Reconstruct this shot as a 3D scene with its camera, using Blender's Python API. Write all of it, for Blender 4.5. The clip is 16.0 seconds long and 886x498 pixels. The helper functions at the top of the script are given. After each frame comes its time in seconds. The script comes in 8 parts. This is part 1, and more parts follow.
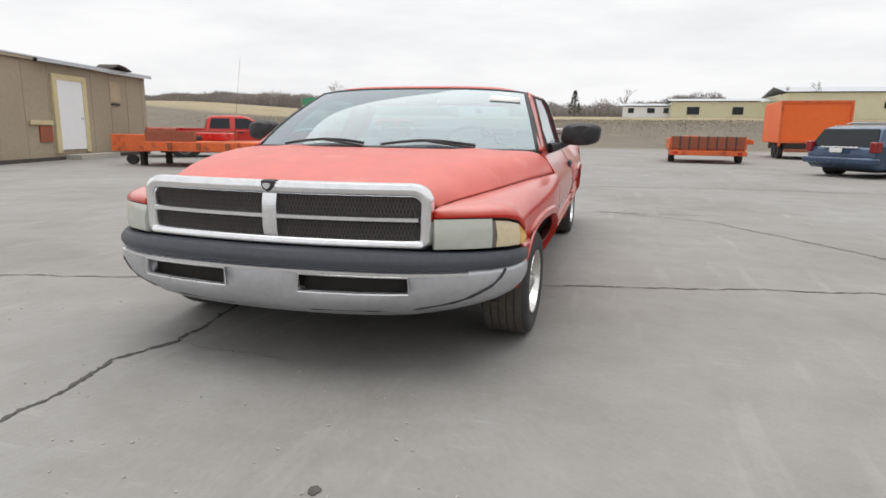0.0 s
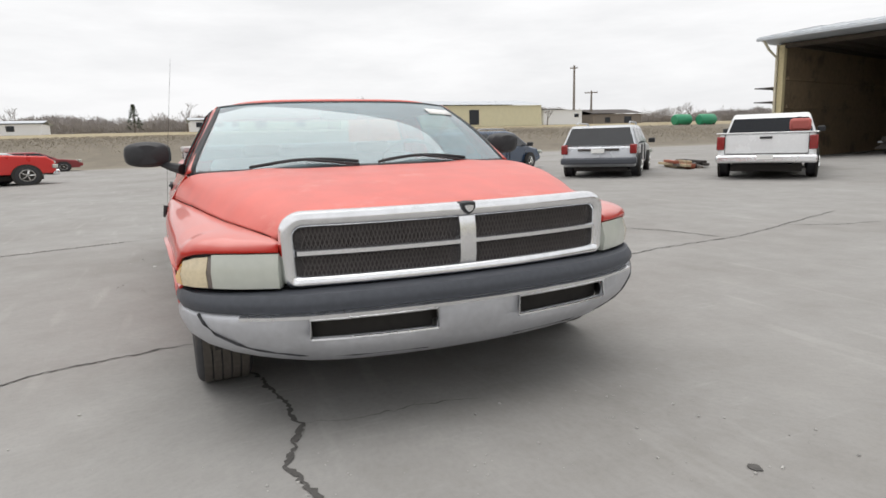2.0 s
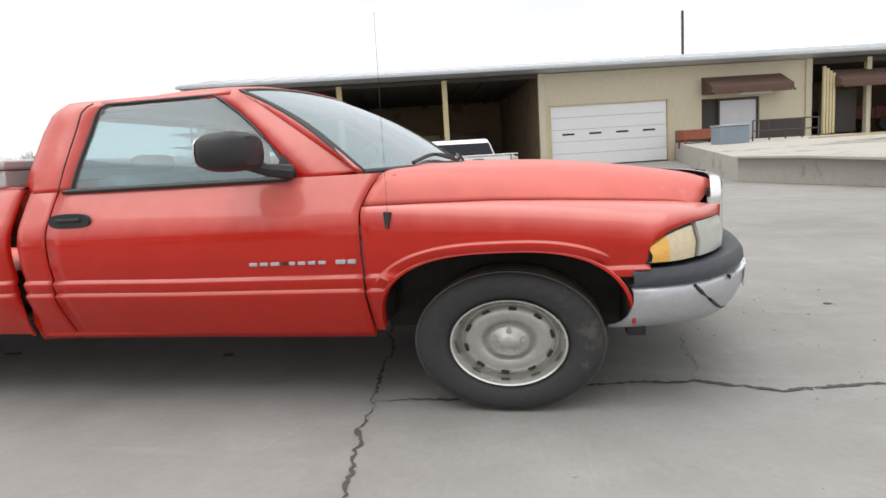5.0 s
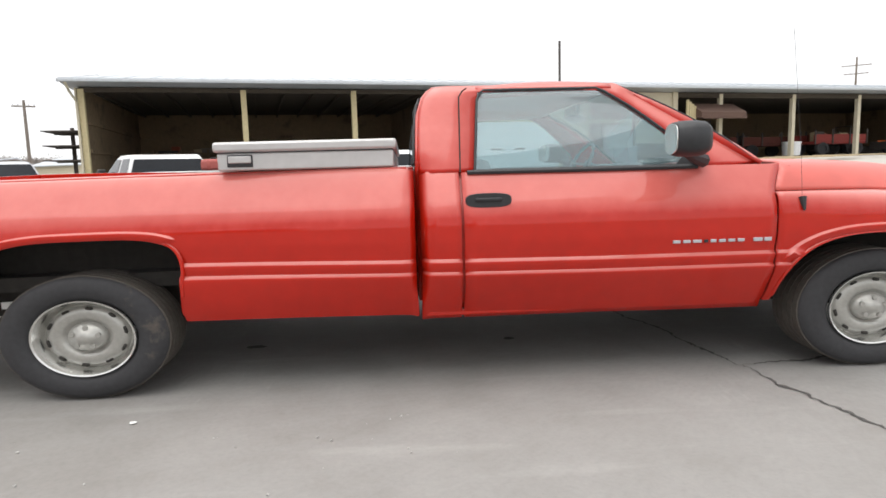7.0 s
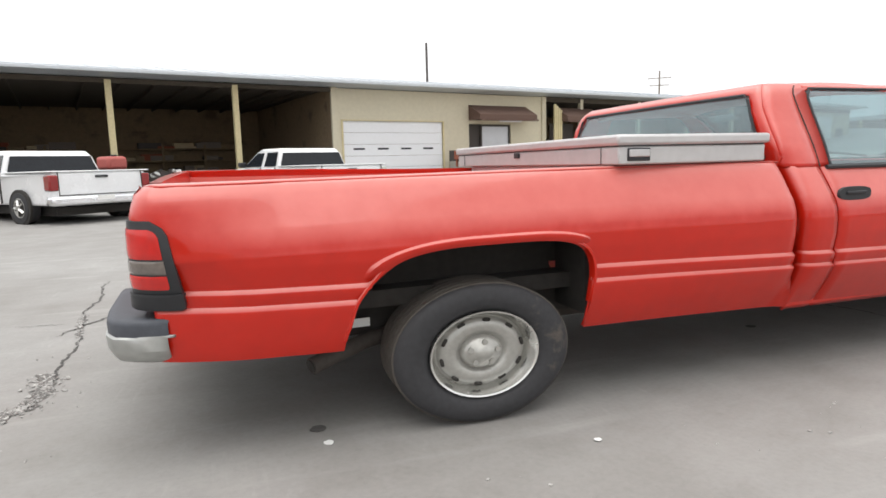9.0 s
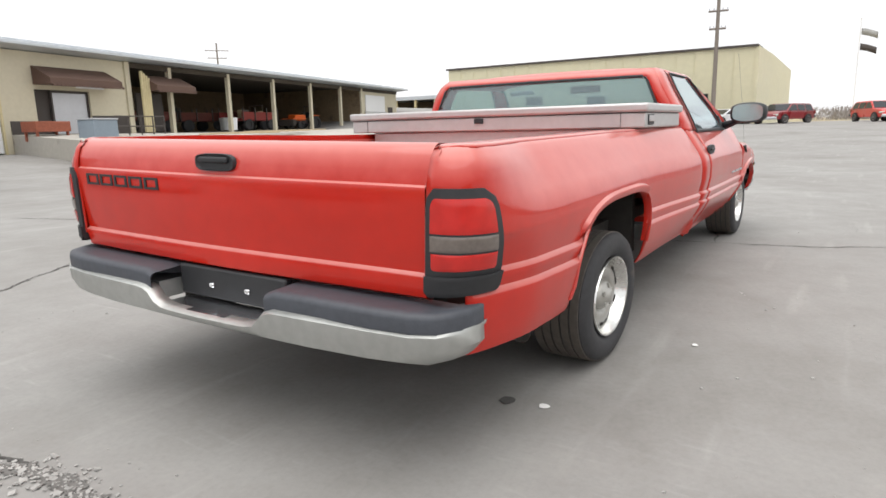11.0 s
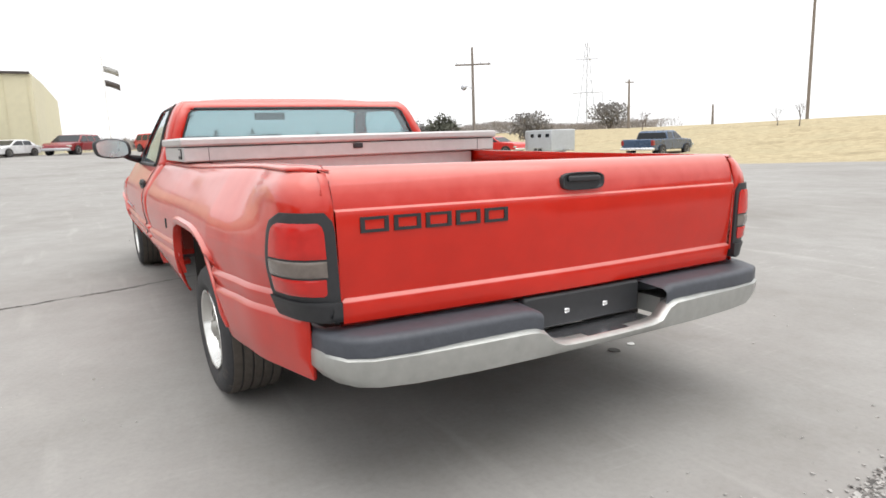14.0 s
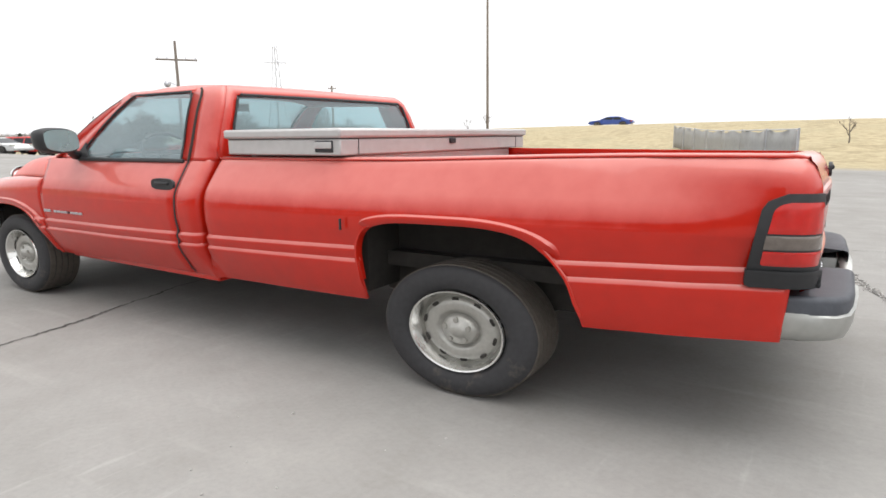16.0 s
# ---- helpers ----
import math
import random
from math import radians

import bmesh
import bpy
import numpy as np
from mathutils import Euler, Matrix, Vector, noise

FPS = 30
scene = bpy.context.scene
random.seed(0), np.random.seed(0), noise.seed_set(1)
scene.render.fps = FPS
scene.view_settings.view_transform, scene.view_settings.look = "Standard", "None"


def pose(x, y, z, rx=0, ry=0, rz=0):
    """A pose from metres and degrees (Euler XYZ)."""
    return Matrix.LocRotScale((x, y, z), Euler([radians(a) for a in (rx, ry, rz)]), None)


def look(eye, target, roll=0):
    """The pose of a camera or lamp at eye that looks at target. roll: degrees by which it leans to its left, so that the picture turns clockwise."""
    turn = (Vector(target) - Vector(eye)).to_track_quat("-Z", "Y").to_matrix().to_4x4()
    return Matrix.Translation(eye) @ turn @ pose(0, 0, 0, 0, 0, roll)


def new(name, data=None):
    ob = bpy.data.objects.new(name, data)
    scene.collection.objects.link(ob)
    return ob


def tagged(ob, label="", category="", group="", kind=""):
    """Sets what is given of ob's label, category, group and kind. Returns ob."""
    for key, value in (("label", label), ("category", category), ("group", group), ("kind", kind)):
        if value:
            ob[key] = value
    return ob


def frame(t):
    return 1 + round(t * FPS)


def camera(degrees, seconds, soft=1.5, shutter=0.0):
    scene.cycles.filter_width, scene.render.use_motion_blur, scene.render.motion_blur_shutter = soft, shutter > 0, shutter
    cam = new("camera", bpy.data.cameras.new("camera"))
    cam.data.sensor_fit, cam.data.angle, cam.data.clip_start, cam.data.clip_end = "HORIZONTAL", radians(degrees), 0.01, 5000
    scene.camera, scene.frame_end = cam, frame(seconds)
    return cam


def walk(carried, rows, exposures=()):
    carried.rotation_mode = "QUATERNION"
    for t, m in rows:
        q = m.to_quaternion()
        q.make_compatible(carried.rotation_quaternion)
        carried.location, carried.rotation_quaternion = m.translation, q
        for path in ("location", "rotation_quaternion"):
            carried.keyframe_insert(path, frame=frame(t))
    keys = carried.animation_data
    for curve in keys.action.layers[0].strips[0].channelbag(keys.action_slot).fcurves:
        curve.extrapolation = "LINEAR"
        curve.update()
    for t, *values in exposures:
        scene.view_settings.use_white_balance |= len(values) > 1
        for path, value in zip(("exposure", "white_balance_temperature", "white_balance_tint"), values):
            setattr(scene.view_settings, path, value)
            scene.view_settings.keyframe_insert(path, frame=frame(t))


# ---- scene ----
cam = camera(71.0, 16.0, soft=1.6)
PATH = [
    (0, (3.468, 1.519, 1.132), (1.574, 0.996, 0.757), 0.7),
    (0.5, (3.631, 0.845, 1.175), (1.677, 0.68, 0.783), 1.1),
    (1, (3.553, 0.184, 1.189), (1.597, 0.333, 0.797), -0.4),
    (1.5, (3.499, -0.491, 1.187), (1.594, -0.009, 0.814), 0.2),
    (2, (3.248, -1.105, 1.153), (1.44, -0.323, 0.808), -1.7),
    (2.5, (2.931, -1.709, 1.113), (1.31, -0.59, 0.768), -1.7),
    (3, (2.501, -2.171, 1.091), (1.084, -0.799, 0.76), -1.4),
    (3.2, (2.308, -2.346, 1.11), (0.982, -0.905, 0.705), -0.3),
    (5.3, (-0.155, -3.576, 1.029), (-0.436, -1.616, 0.744), -3.1),
    (5.5, (-0.382, -3.629, 1.053), (-0.642, -1.67, 0.746), -1.8),
    (6, (-0.996, -3.77, 1.046), (-1.064, -1.797, 0.732), -1.7),
    (6.5, (-1.609, -3.774, 1.03), (-1.48, -1.79, 0.813), -3.1),
    (7, (-2.269, -3.88, 1.021), (-2.153, -1.901, 0.763), -1.6),
    (7.5, (-2.886, -3.782, 1.032), (-2.698, -1.804, 0.804), -2.4),
    (8, (-3.51, -3.63, 1.033), (-3.25, -1.663, 0.784), -1.9),
    (8.5, (-4.106, -3.512, 1.05), (-3.687, -1.573, 0.796), -0.8),
    (9, (-4.686, -3.275, 1.06), (-4.057, -1.396, 0.788), -1.5),
    (9.5, (-5.249, -3.044, 1.067), (-4.314, -1.302, 0.765), -0.6),
    (9.7, (-5.426, -2.892, 1.061), (-4.337, -1.244, 0.751), -3.5),
    (11.8, (-6.881, -1.048, 1.065), (-5.016, -0.411, 0.725), -0.2),
    (12, (-6.929, -0.814, 1.057), (-5.023, -0.315, 0.717), -2.1),
    (12.5, (-6.956, -0.241, 1.078), (-5.003, -0.08, 0.68), -2.4),
    (13, (-7.011, 0.342, 1.095), (-5.07, 0.075, 0.696), -2.0),
    (13.5, (-6.808, 0.923, 1.111), (-4.928, 0.33, 0.775), -3.5),
    (14, (-6.685, 1.467, 1.124), (-4.972, 0.498, 0.771), -1.8),
    (14.5, (-6.372, 1.94, 1.097), (-4.842, 0.71, 0.715), -1.8),
    (15, (-5.985, 2.407, 1.085), (-4.707, 0.914, 0.715), -0.8),
    (15.5, (-5.555, 2.821, 1.102), (-4.398, 1.228, 0.751), -1.1),
    (16, (-5.11, 3.233, 1.125), (-4.046, 1.578, 0.765), -0.6),
]
EXPOSURES = [(0.0, 0.22), (3.2, 0.28), (5.3, 0.46), (7.5, 0.63), (9.7, 0.61), (12.0, 0.52), (14.0, 0.69), (15.4, 0.71), (16.0, 0.65)]
walk(cam, [(t, look(eye, target, roll)) for t, eye, target, roll in PATH], EXPOSURES)

# ---------------------------------------------------------------- light
world = bpy.data.worlds.new("overcast_sky")
scene.world = world
world.use_nodes = True
wn, wl = world.node_tree.nodes, world.node_tree.links
wn.clear()
SUN_ELEVATION, SUN_ROTATION = radians(79), radians(250)
sky = wn.new("ShaderNodeTexSky")
sky.sky_type = "NISHITA"
sky.sun_disc = False
sky.sun_elevation, sky.sun_rotation = SUN_ELEVATION, SUN_ROTATION
sky.air_density, sky.dust_density, sky.ozone_density = 1.0, 4.0, 1.0
grey = wn.new("ShaderNodeHueSaturation")
grey.inputs["Saturation"].default_value = 0.10
grey.inputs["Value"].default_value = 1.0
coord = wn.new("ShaderNodeTexCoord")
stretch = wn.new("ShaderNodeMapping")
stretch.inputs["Scale"].default_value = (1.0, 1.0, 5.0)
cloud = wn.new("ShaderNodeTexNoise")
cloud.inputs["Scale"].default_value = 2.6
cloud.inputs["Detail"].default_value = 6.0
cloud.inputs["Roughness"].default_value = 0.6
ramp = wn.new("ShaderNodeValToRGB")
ramp.color_ramp.elements[0].position, ramp.color_ramp.elements[0].color = 0.34, (0.95, 0.955, 0.97, 1)
ramp.color_ramp.elements[1].position, ramp.color_ramp.elements[1].color = 0.60, (1.10, 1.10, 1.11, 1)
deck = wn.new("ShaderNodeMix")
deck.data_type = "RGBA"
deck.inputs[0].default_value = 0.86
scale_sky = wn.new("ShaderNodeVectorMath")
scale_sky.operation = "SCALE"
scale_sky.inputs["Scale"].default_value = 0.10
back = wn.new("ShaderNodeBackground")
back.inputs["Strength"].default_value = 0.84
wout = wn.new("ShaderNodeOutputWorld")
wl.new(sky.outputs[0], grey.inputs["Color"])
wl.new(grey.outputs[0], scale_sky.inputs[0])
wl.new(coord.outputs["Generated"], stretch.inputs[0])
wl.new(stretch.outputs[0], cloud.inputs["Vector"])
wl.new(cloud.outputs[0], ramp.inputs[0])
wl.new(scale_sky.outputs[0], deck.inputs[6])
wl.new(ramp.outputs[0], deck.inputs[7])
wl.new(deck.outputs[2], back.inputs[0])
wl.new(back.outputs[0], wout.inputs[0])

sun = new("sun", bpy.data.lights.new("sun", "SUN"))
sun.data.energy, sun.data.angle, sun.data.color = 1.55, radians(75), (1.0, 0.97, 0.93)
sun.matrix_world = look((0, 0, 30), (-math.sin(SUN_ROTATION) * 20, -math.cos(SUN_ROTATION) * 20, 30 - 20 * math.tan(SUN_ELEVATION)))


# ---------------------------------------------------------------- materials
def material(name, colour, rough=0.6, metal=0.0, vary=0.12, size=6.0, bump=0.0, bump_size=60.0, coat=0.0, coat_rough=0.12, coat_ior=1.5, fade=None, spots=None, spot_size=1.5, spot_share=0.5, spec=0.5, random=0.0):
    """Principled surface with two scales of colour variation, an optional second stain colour and fine relief."""
    m = bpy.data.materials.new(name)
    m.use_nodes = True
    n, l = m.node_tree.nodes, m.node_tree.links
    p = n["Principled BSDF"]
    p.inputs["Metallic"].default_value = metal
    p.inputs["Coat Weight"].default_value = coat
    p.inputs["Coat Roughness"].default_value = coat_rough
    p.inputs["Coat IOR"].default_value = coat_ior
    p.inputs["Specular IOR Level"].default_value = spec
    tc = n.new("ShaderNodeTexCoord")
    big = n.new("ShaderNodeTexNoise")
    big.inputs["Scale"].default_value, big.inputs["Detail"].default_value = size * 0.25, 5
    fine = n.new("ShaderNodeTexNoise")
    fine.inputs["Scale"].default_value, fine.inputs["Detail"].default_value = size * 4, 6
    l.new(tc.outputs["Object"], big.inputs["Vector"])
    l.new(tc.outputs["Object"], fine.inputs["Vector"])
    add = n.new("ShaderNodeMath")
    add.operation = "ADD"
    l.new(big.outputs[0], add.inputs[0])
    l.new(fine.outputs[0], add.inputs[1])
    last = add.outputs[0]
    if random:
        info = n.new("ShaderNodeObjectInfo")
        mul = n.new("ShaderNodeMath")
        mul.operation = "MULTIPLY_ADD"
        mul.inputs[1].default_value = random
        l.new(info.outputs["Random"], mul.inputs[0])
        l.new(last, mul.inputs[2])
        last = mul.outputs[0]
    rng = n.new("ShaderNodeMapRange")
    rng.inputs["From Min"].default_value, rng.inputs["From Max"].default_value = 0.6, 1.4
    rng.inputs["To Min"].default_value, rng.inputs["To Max"].default_value = 1 - vary, 1 + vary
    l.new(last, rng.inputs["Value"])
    shade = n.new("ShaderNodeVectorMath")
    shade.operation = "SCALE"
    shade.inputs[0].default_value = colour
    l.new(rng.outputs[0], shade.inputs["Scale"])
    out = shade.outputs[0]
    if spots:
        stain = n.new("ShaderNodeTexNoise")
        stain.inputs["Scale"].default_value, stain.inputs["Detail"].default_value = spot_size, 7
        stain.inputs["Roughness"].default_value = 0.65
        l.new(tc.outputs["Object"], stain.inputs["Vector"])
        cut = n.new("ShaderNodeMapRange")
        cut.inputs["From Min"].default_value, cut.inputs["From Max"].default_value = 0.72 - 0.35 * spot_share, 0.84 - 0.35 * spot_share
        l.new(stain.outputs[0], cut.inputs["Value"])
        mix = n.new("ShaderNodeMix")
        mix.data_type = "RGBA"
        mix.inputs[7].default_value = (*spots, 1)
        l.new(cut.outputs[0], mix.inputs[0])
        l.new(out, mix.inputs[6])
        out = mix.outputs[2]
    # Upward faces turn paler: chalky fading with sky sheen put into the colour.
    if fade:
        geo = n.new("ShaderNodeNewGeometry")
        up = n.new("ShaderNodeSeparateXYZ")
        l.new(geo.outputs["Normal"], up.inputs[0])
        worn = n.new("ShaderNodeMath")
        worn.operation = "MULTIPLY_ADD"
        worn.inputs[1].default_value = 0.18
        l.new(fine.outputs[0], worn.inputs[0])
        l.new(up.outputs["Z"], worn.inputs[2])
        fade_sheen_share = n.new("ShaderNodeMapRange")
        fade_sheen_share.inputs["From Min"].default_value, fade_sheen_share.inputs["From Max"].default_value = 0.21, 0.92
        fade_sheen_share.inputs["To Min"].default_value, fade_sheen_share.inputs["To Max"].default_value = 0.0, 0.85
        l.new(worn.outputs[0], fade_sheen_share.inputs["Value"])
        fade_sheen_mix = n.new("ShaderNodeMix")
        fade_sheen_mix.data_type = "RGBA"
        fade_sheen_mix.inputs[7].default_value = (*fade, 1)
        l.new(fade_sheen_share.outputs[0], fade_sheen_mix.inputs[0])
        l.new(out, fade_sheen_mix.inputs[6])
        out = fade_sheen_mix.outputs[2]
    l.new(out, p.inputs["Base Color"])
    rr = n.new("ShaderNodeMapRange")
    rr.inputs["From Min"].default_value, rr.inputs["From Max"].default_value = 0.3, 0.7
    rr.inputs["To Min"].default_value, rr.inputs["To Max"].default_value = max(0.02, rough - 0.07), min(1, rough + 0.07)
    l.new(big.outputs[0], rr.inputs["Value"])
    l.new(rr.outputs[0], p.inputs["Roughness"])
    if bump:
        relief = n.new("ShaderNodeTexNoise")
        relief.inputs["Scale"].default_value, relief.inputs["Detail"].default_value = bump_size, 8
        l.new(tc.outputs["Object"], relief.inputs["Vector"])
        b = n.new("ShaderNodeBump")
        b.inputs["Strength"].default_value, b.inputs["Distance"].default_value = bump, 0.01
        l.new(relief.outputs[0], b.inputs["Height"])
        l.new(b.outputs[0], p.inputs["Normal"])
    return m


def glass(name, tint, rough=0.02, sky_film=0.30, mirror=0.09):
    """Thin tinted pane: part clear, part mirror."""
    m = bpy.data.materials.new(name)
    m.use_nodes = True
    n, l = m.node_tree.nodes, m.node_tree.links
    n.remove(n["Principled BSDF"])
    clear = n.new("ShaderNodeBsdfTransparent")
    clear.inputs[0].default_value = (*tint, 1)
    gloss = n.new("ShaderNodeBsdfGlossy")
    gloss.inputs["Roughness"].default_value = rough
    gloss.inputs["Color"].default_value = (0.92, 0.97, 1.0, 1)
    facing = n.new("ShaderNodeLayerWeight")
    facing.inputs["Blend"].default_value = 0.5
    power = n.new("ShaderNodeMath")
    power.operation = "POWER"
    power.inputs[1].default_value = 3.5
    fres = n.new("ShaderNodeMath")
    fres.operation = "MULTIPLY_ADD"
    fres.inputs[1].default_value, fres.inputs[2].default_value = 0.80, mirror
    l.new(facing.outputs["Facing"], power.inputs[0])
    l.new(power.outputs[0], fres.inputs[0])
    mix = n.new("ShaderNodeMixShader")
    # Pale teal film laid over the pane as painted sky reflection.
    film = n.new("ShaderNodeBsdfDiffuse")
    film.inputs[0].default_value = (0.44, 0.58, 0.62, 1)
    dusty = n.new("ShaderNodeMixShader")
    dusty.inputs[0].default_value = sky_film
    l.new(clear.outputs[0], dusty.inputs[1])
    l.new(film.outputs[0], dusty.inputs[2])
    l.new(fres.outputs[0], mix.inputs[0])
    l.new(dusty.outputs[0], mix.inputs[1])
    l.new(gloss.outputs[0], mix.inputs[2])
    l.new(mix.outputs[0], n["Material Output"].inputs[0])
    return m


# fade pales its upturned panels with worn paint and painted sky sheen
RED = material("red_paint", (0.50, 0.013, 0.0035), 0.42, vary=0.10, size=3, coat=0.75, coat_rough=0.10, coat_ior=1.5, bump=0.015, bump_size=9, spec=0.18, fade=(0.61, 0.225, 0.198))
# Bonnet, roof and bed red: faded, and lightened further for sky sheen.
RED_FADED = material("faded_red_paint", (0.62, 0.125, 0.100), 0.46, vary=0.12, size=2, spots=(0.66, 0.22, 0.185), spot_size=2.2, spot_share=0.45, coat=0.25, coat_rough=0.35)
CHROME = material("worn_chrome", (0.86, 0.87, 0.89), 0.24, metal=1.0, vary=0.10, size=5, bump=0.04, bump_size=30)
DULL_CHROME = material("scuffed_dull_chrome", (0.46, 0.47, 0.455), 0.42, metal=0.7, vary=0.14, size=6, bump=0.05, bump_size=40)
STEEL_GREY = material("satin_grey_metal", (0.52, 0.53, 0.56), 0.40, metal=0.6, vary=0.10, size=8, bump=0.03, bump_size=60)
BLACK_TRIM = material("black_plastic", (0.022, 0.023, 0.026), 0.55, vary=0.2, size=10, bump=0.05, bump_size=200)
PAD = material("weathered_rubber_pad", (0.060, 0.066, 0.080), 0.55, vary=0.2, size=10, bump=0.08, bump_size=120)
# Near-black with the shade of the underbody and openings in its colour.
DARK = material("dusty_underbody", (0.034, 0.031, 0.028), 0.9, vary=0.3)
MESH_WIRE = material("grille_wire_grey", (0.088, 0.077, 0.074), 0.5, vary=0.2)
MESH_BLACK = material("grille_mesh_black", (0.055, 0.048, 0.047), 0.6, vary=0.35, size=40, bump=0.6, bump_size=90)
RUBBER = material("tyre_rubber", (0.033, 0.033, 0.036), 0.75, vary=0.25, size=10, bump=0.1, bump_size=80, spots=(0.12, 0.10, 0.08), spot_size=4, spot_share=0.35)
RUBBER_DUSTY = material("dusty_tread", (0.088, 0.077, 0.066), 0.9, vary=0.25, size=10, bump=0.2, bump_size=80)
RIM = material("painted_steel_rim", (0.40, 0.395, 0.37), 0.34, metal=0.50, vary=0.15, size=12, bump=0.03)
RIM_BRIGHT = material("chrome_trim_ring", (0.74, 0.74, 0.72), 0.24, metal=1.0, vary=0.08, size=12)
LAMP_CLEAR = material("hazed_headlamp", (0.49, 0.51, 0.455), 0.20, vary=0.07, size=6, coat=0.8, bump=0.03, bump_size=40)
LAMP_AMBER = material("amber_lens", (0.78, 0.42, 0.08), 0.2, vary=0.12, size=14, coat=0.6)
LAMP_PALE = material("pale_amber_lens", (0.66, 0.56, 0.38), 0.2, vary=0.15, size=14, coat=0.6)
LAMP_RED = material("red_lens", (0.52, 0.012, 0.008), 0.25, vary=0.25, size=5, coat=0.35)
LAMP_SMOKE = material("smoked_clear_lens", (0.15, 0.125, 0.11), 0.2, vary=0.2, size=14, coat=0.6)
ALU = material("dull_aluminium", (0.54, 0.53, 0.53), 0.42, metal=0.45, vary=0.08, size=6, bump=0.03, bump_size=90)
INTERIOR = material("grey_cloth", (0.40, 0.42, 0.43), 0.9, vary=0.15, bump=0.1)
DASH = material("dark_dash", (0.12, 0.13, 0.14), 0.7, vary=0.15)
GLASS = glass("window_glass", (0.62, 0.76, 0.78), sky_film=0.36)
GLASS_SIDE = glass("side_window_glass", (0.60, 0.77, 0.80), sky_film=0.24, mirror=0.07)
LAMP_HAZE = material("clouded_grey_lens", (0.50, 0.48, 0.45), 0.4, vary=0.15, size=20)
GLASS_DARK = material("tinted_car_glass", (0.016, 0.019, 0.024), 0.10, vary=0.2, spec=0.35)
LAMP_DARK = material("dark_red_lens", (0.24, 0.012, 0.012), 0.2, vary=0.2, size=14, coat=0.5)
PAPER = material("white_paper", (0.8, 0.8, 0.78), 0.7, vary=0.04)
WHITE_PAINT = material("white_car_paint", (0.78, 0.79, 0.80), 0.25, vary=0.05, coat=0.5)
SILVER_PAINT = material("silver_car_paint", (0.52, 0.54, 0.57), 0.30, metal=0.35, vary=0.05, coat=0.5)
BLUE_PAINT = material("blue_car_paint", (0.035, 0.070, 0.135), 0.28, metal=0.25, vary=0.08, coat=0.6)
ORANGE = material("orange_machine_paint", (0.70, 0.135, 0.03), 0.55, vary=0.2, size=3, spots=(0.34, 0.065, 0.03), spot_size=3, spot_share=0.55)
ORANGE_CLEAN = material("orange_box_paint", (0.85, 0.15, 0.02), 0.5, vary=0.06, size=1.2)
RUSTY = material("rusty_steel", (0.30, 0.09, 0.05), 0.8, vary=0.25, size=4)
CREAM = material("cream_wall", (0.60, 0.55, 0.42), 0.8, vary=0.07, size=1.5, bump=0.05, spots=(0.50, 0.45, 0.34), spot_size=0.8, spot_share=0.3)
YELLOW_WALL = material("pale_yellow_metal_cladding", (0.65, 0.61, 0.43), 0.6, vary=0.06, size=0.6)
WOOD_POST = material("weathered_yellow_post", (0.58, 0.50, 0.30), 0.85, vary=0.14, size=3, bump=0.1)
PLY = material("raw_plywood_wall", (0.23, 0.17, 0.105), 0.9, vary=0.2, size=1.5, spots=(0.14, 0.10, 0.065), spot_size=0.9, spot_share=0.5)
# Timber coloured darker than the walls, holding the deep shade under the roof.
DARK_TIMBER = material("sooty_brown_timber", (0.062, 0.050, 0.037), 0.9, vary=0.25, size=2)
ROOF_METAL = material("galvanised_roof", (0.50, 0.53, 0.56), 0.45, metal=0.3, vary=0.08, size=1.5)
DOOR_WHITE = material("white_painted_door", (0.80, 0.81, 0.83), 0.5, vary=0.03, size=2)
BROWN = material("brown_awning_fabric", (0.11, 0.065, 0.05), 0.85, vary=0.15, size=4)
CHAR = material("dark_wainscot", (0.07, 0.06, 0.055), 0.8, vary=0.15)
CONCRETE = material("stained_concrete", (0.42, 0.40, 0.36), 0.9, vary=0.10, size=1.5, bump=0.2, bump_size=15, spots=(0.22, 0.20, 0.17), spot_size=0.9, spot_share=0.4)
TAN_SIDING = material("tan_wood_siding", (0.36, 0.30, 0.22), 0.85, vary=0.12, size=2, bump=0.1)
GREEN_TANK = material("green_plastic", (0.03, 0.26, 0.13), 0.45, vary=0.1)
BARK = material("grey_bark", (0.16, 0.135, 0.115), 0.9, vary=0.2)
# Twig colour paled so that the far woods carry distance haze.
WOODS_HAZE = material("hazy_far_woods", (0.30, 0.275, 0.26), 0.95, vary=0.3, size=0.15)
TWIG = material("bare_twigs", (0.17, 0.145, 0.13), 0.95, vary=0.35, size=0.4)
SCRUB = material("dead_scrub", (0.30, 0.265, 0.21), 0.95, vary=0.25, size=0.5)
EVERGREEN = material("dark_conifer", (0.045, 0.06, 0.035), 0.9, vary=0.35, size=1)
POLE_WOOD = material("utility_pole_wood", (0.22, 0.19, 0.165), 0.9, vary=0.15)
CRACK = material("crack_shadowed_tar", (0.082, 0.078, 0.074), 0.95, vary=0.3, size=12, bump=0.5, bump_size=30)
LUMBER = material("loose_lumber", (0.46, 0.37, 0.24), 0.85, vary=0.2)
FENCE_CLOTH = material("grey_fence_screen", (0.33, 0.33, 0.32), 0.9, vary=0.12, size=2)
CONE = material("orange_cone_plastic", (0.85, 0.16, 0.03), 0.5, vary=0.08)


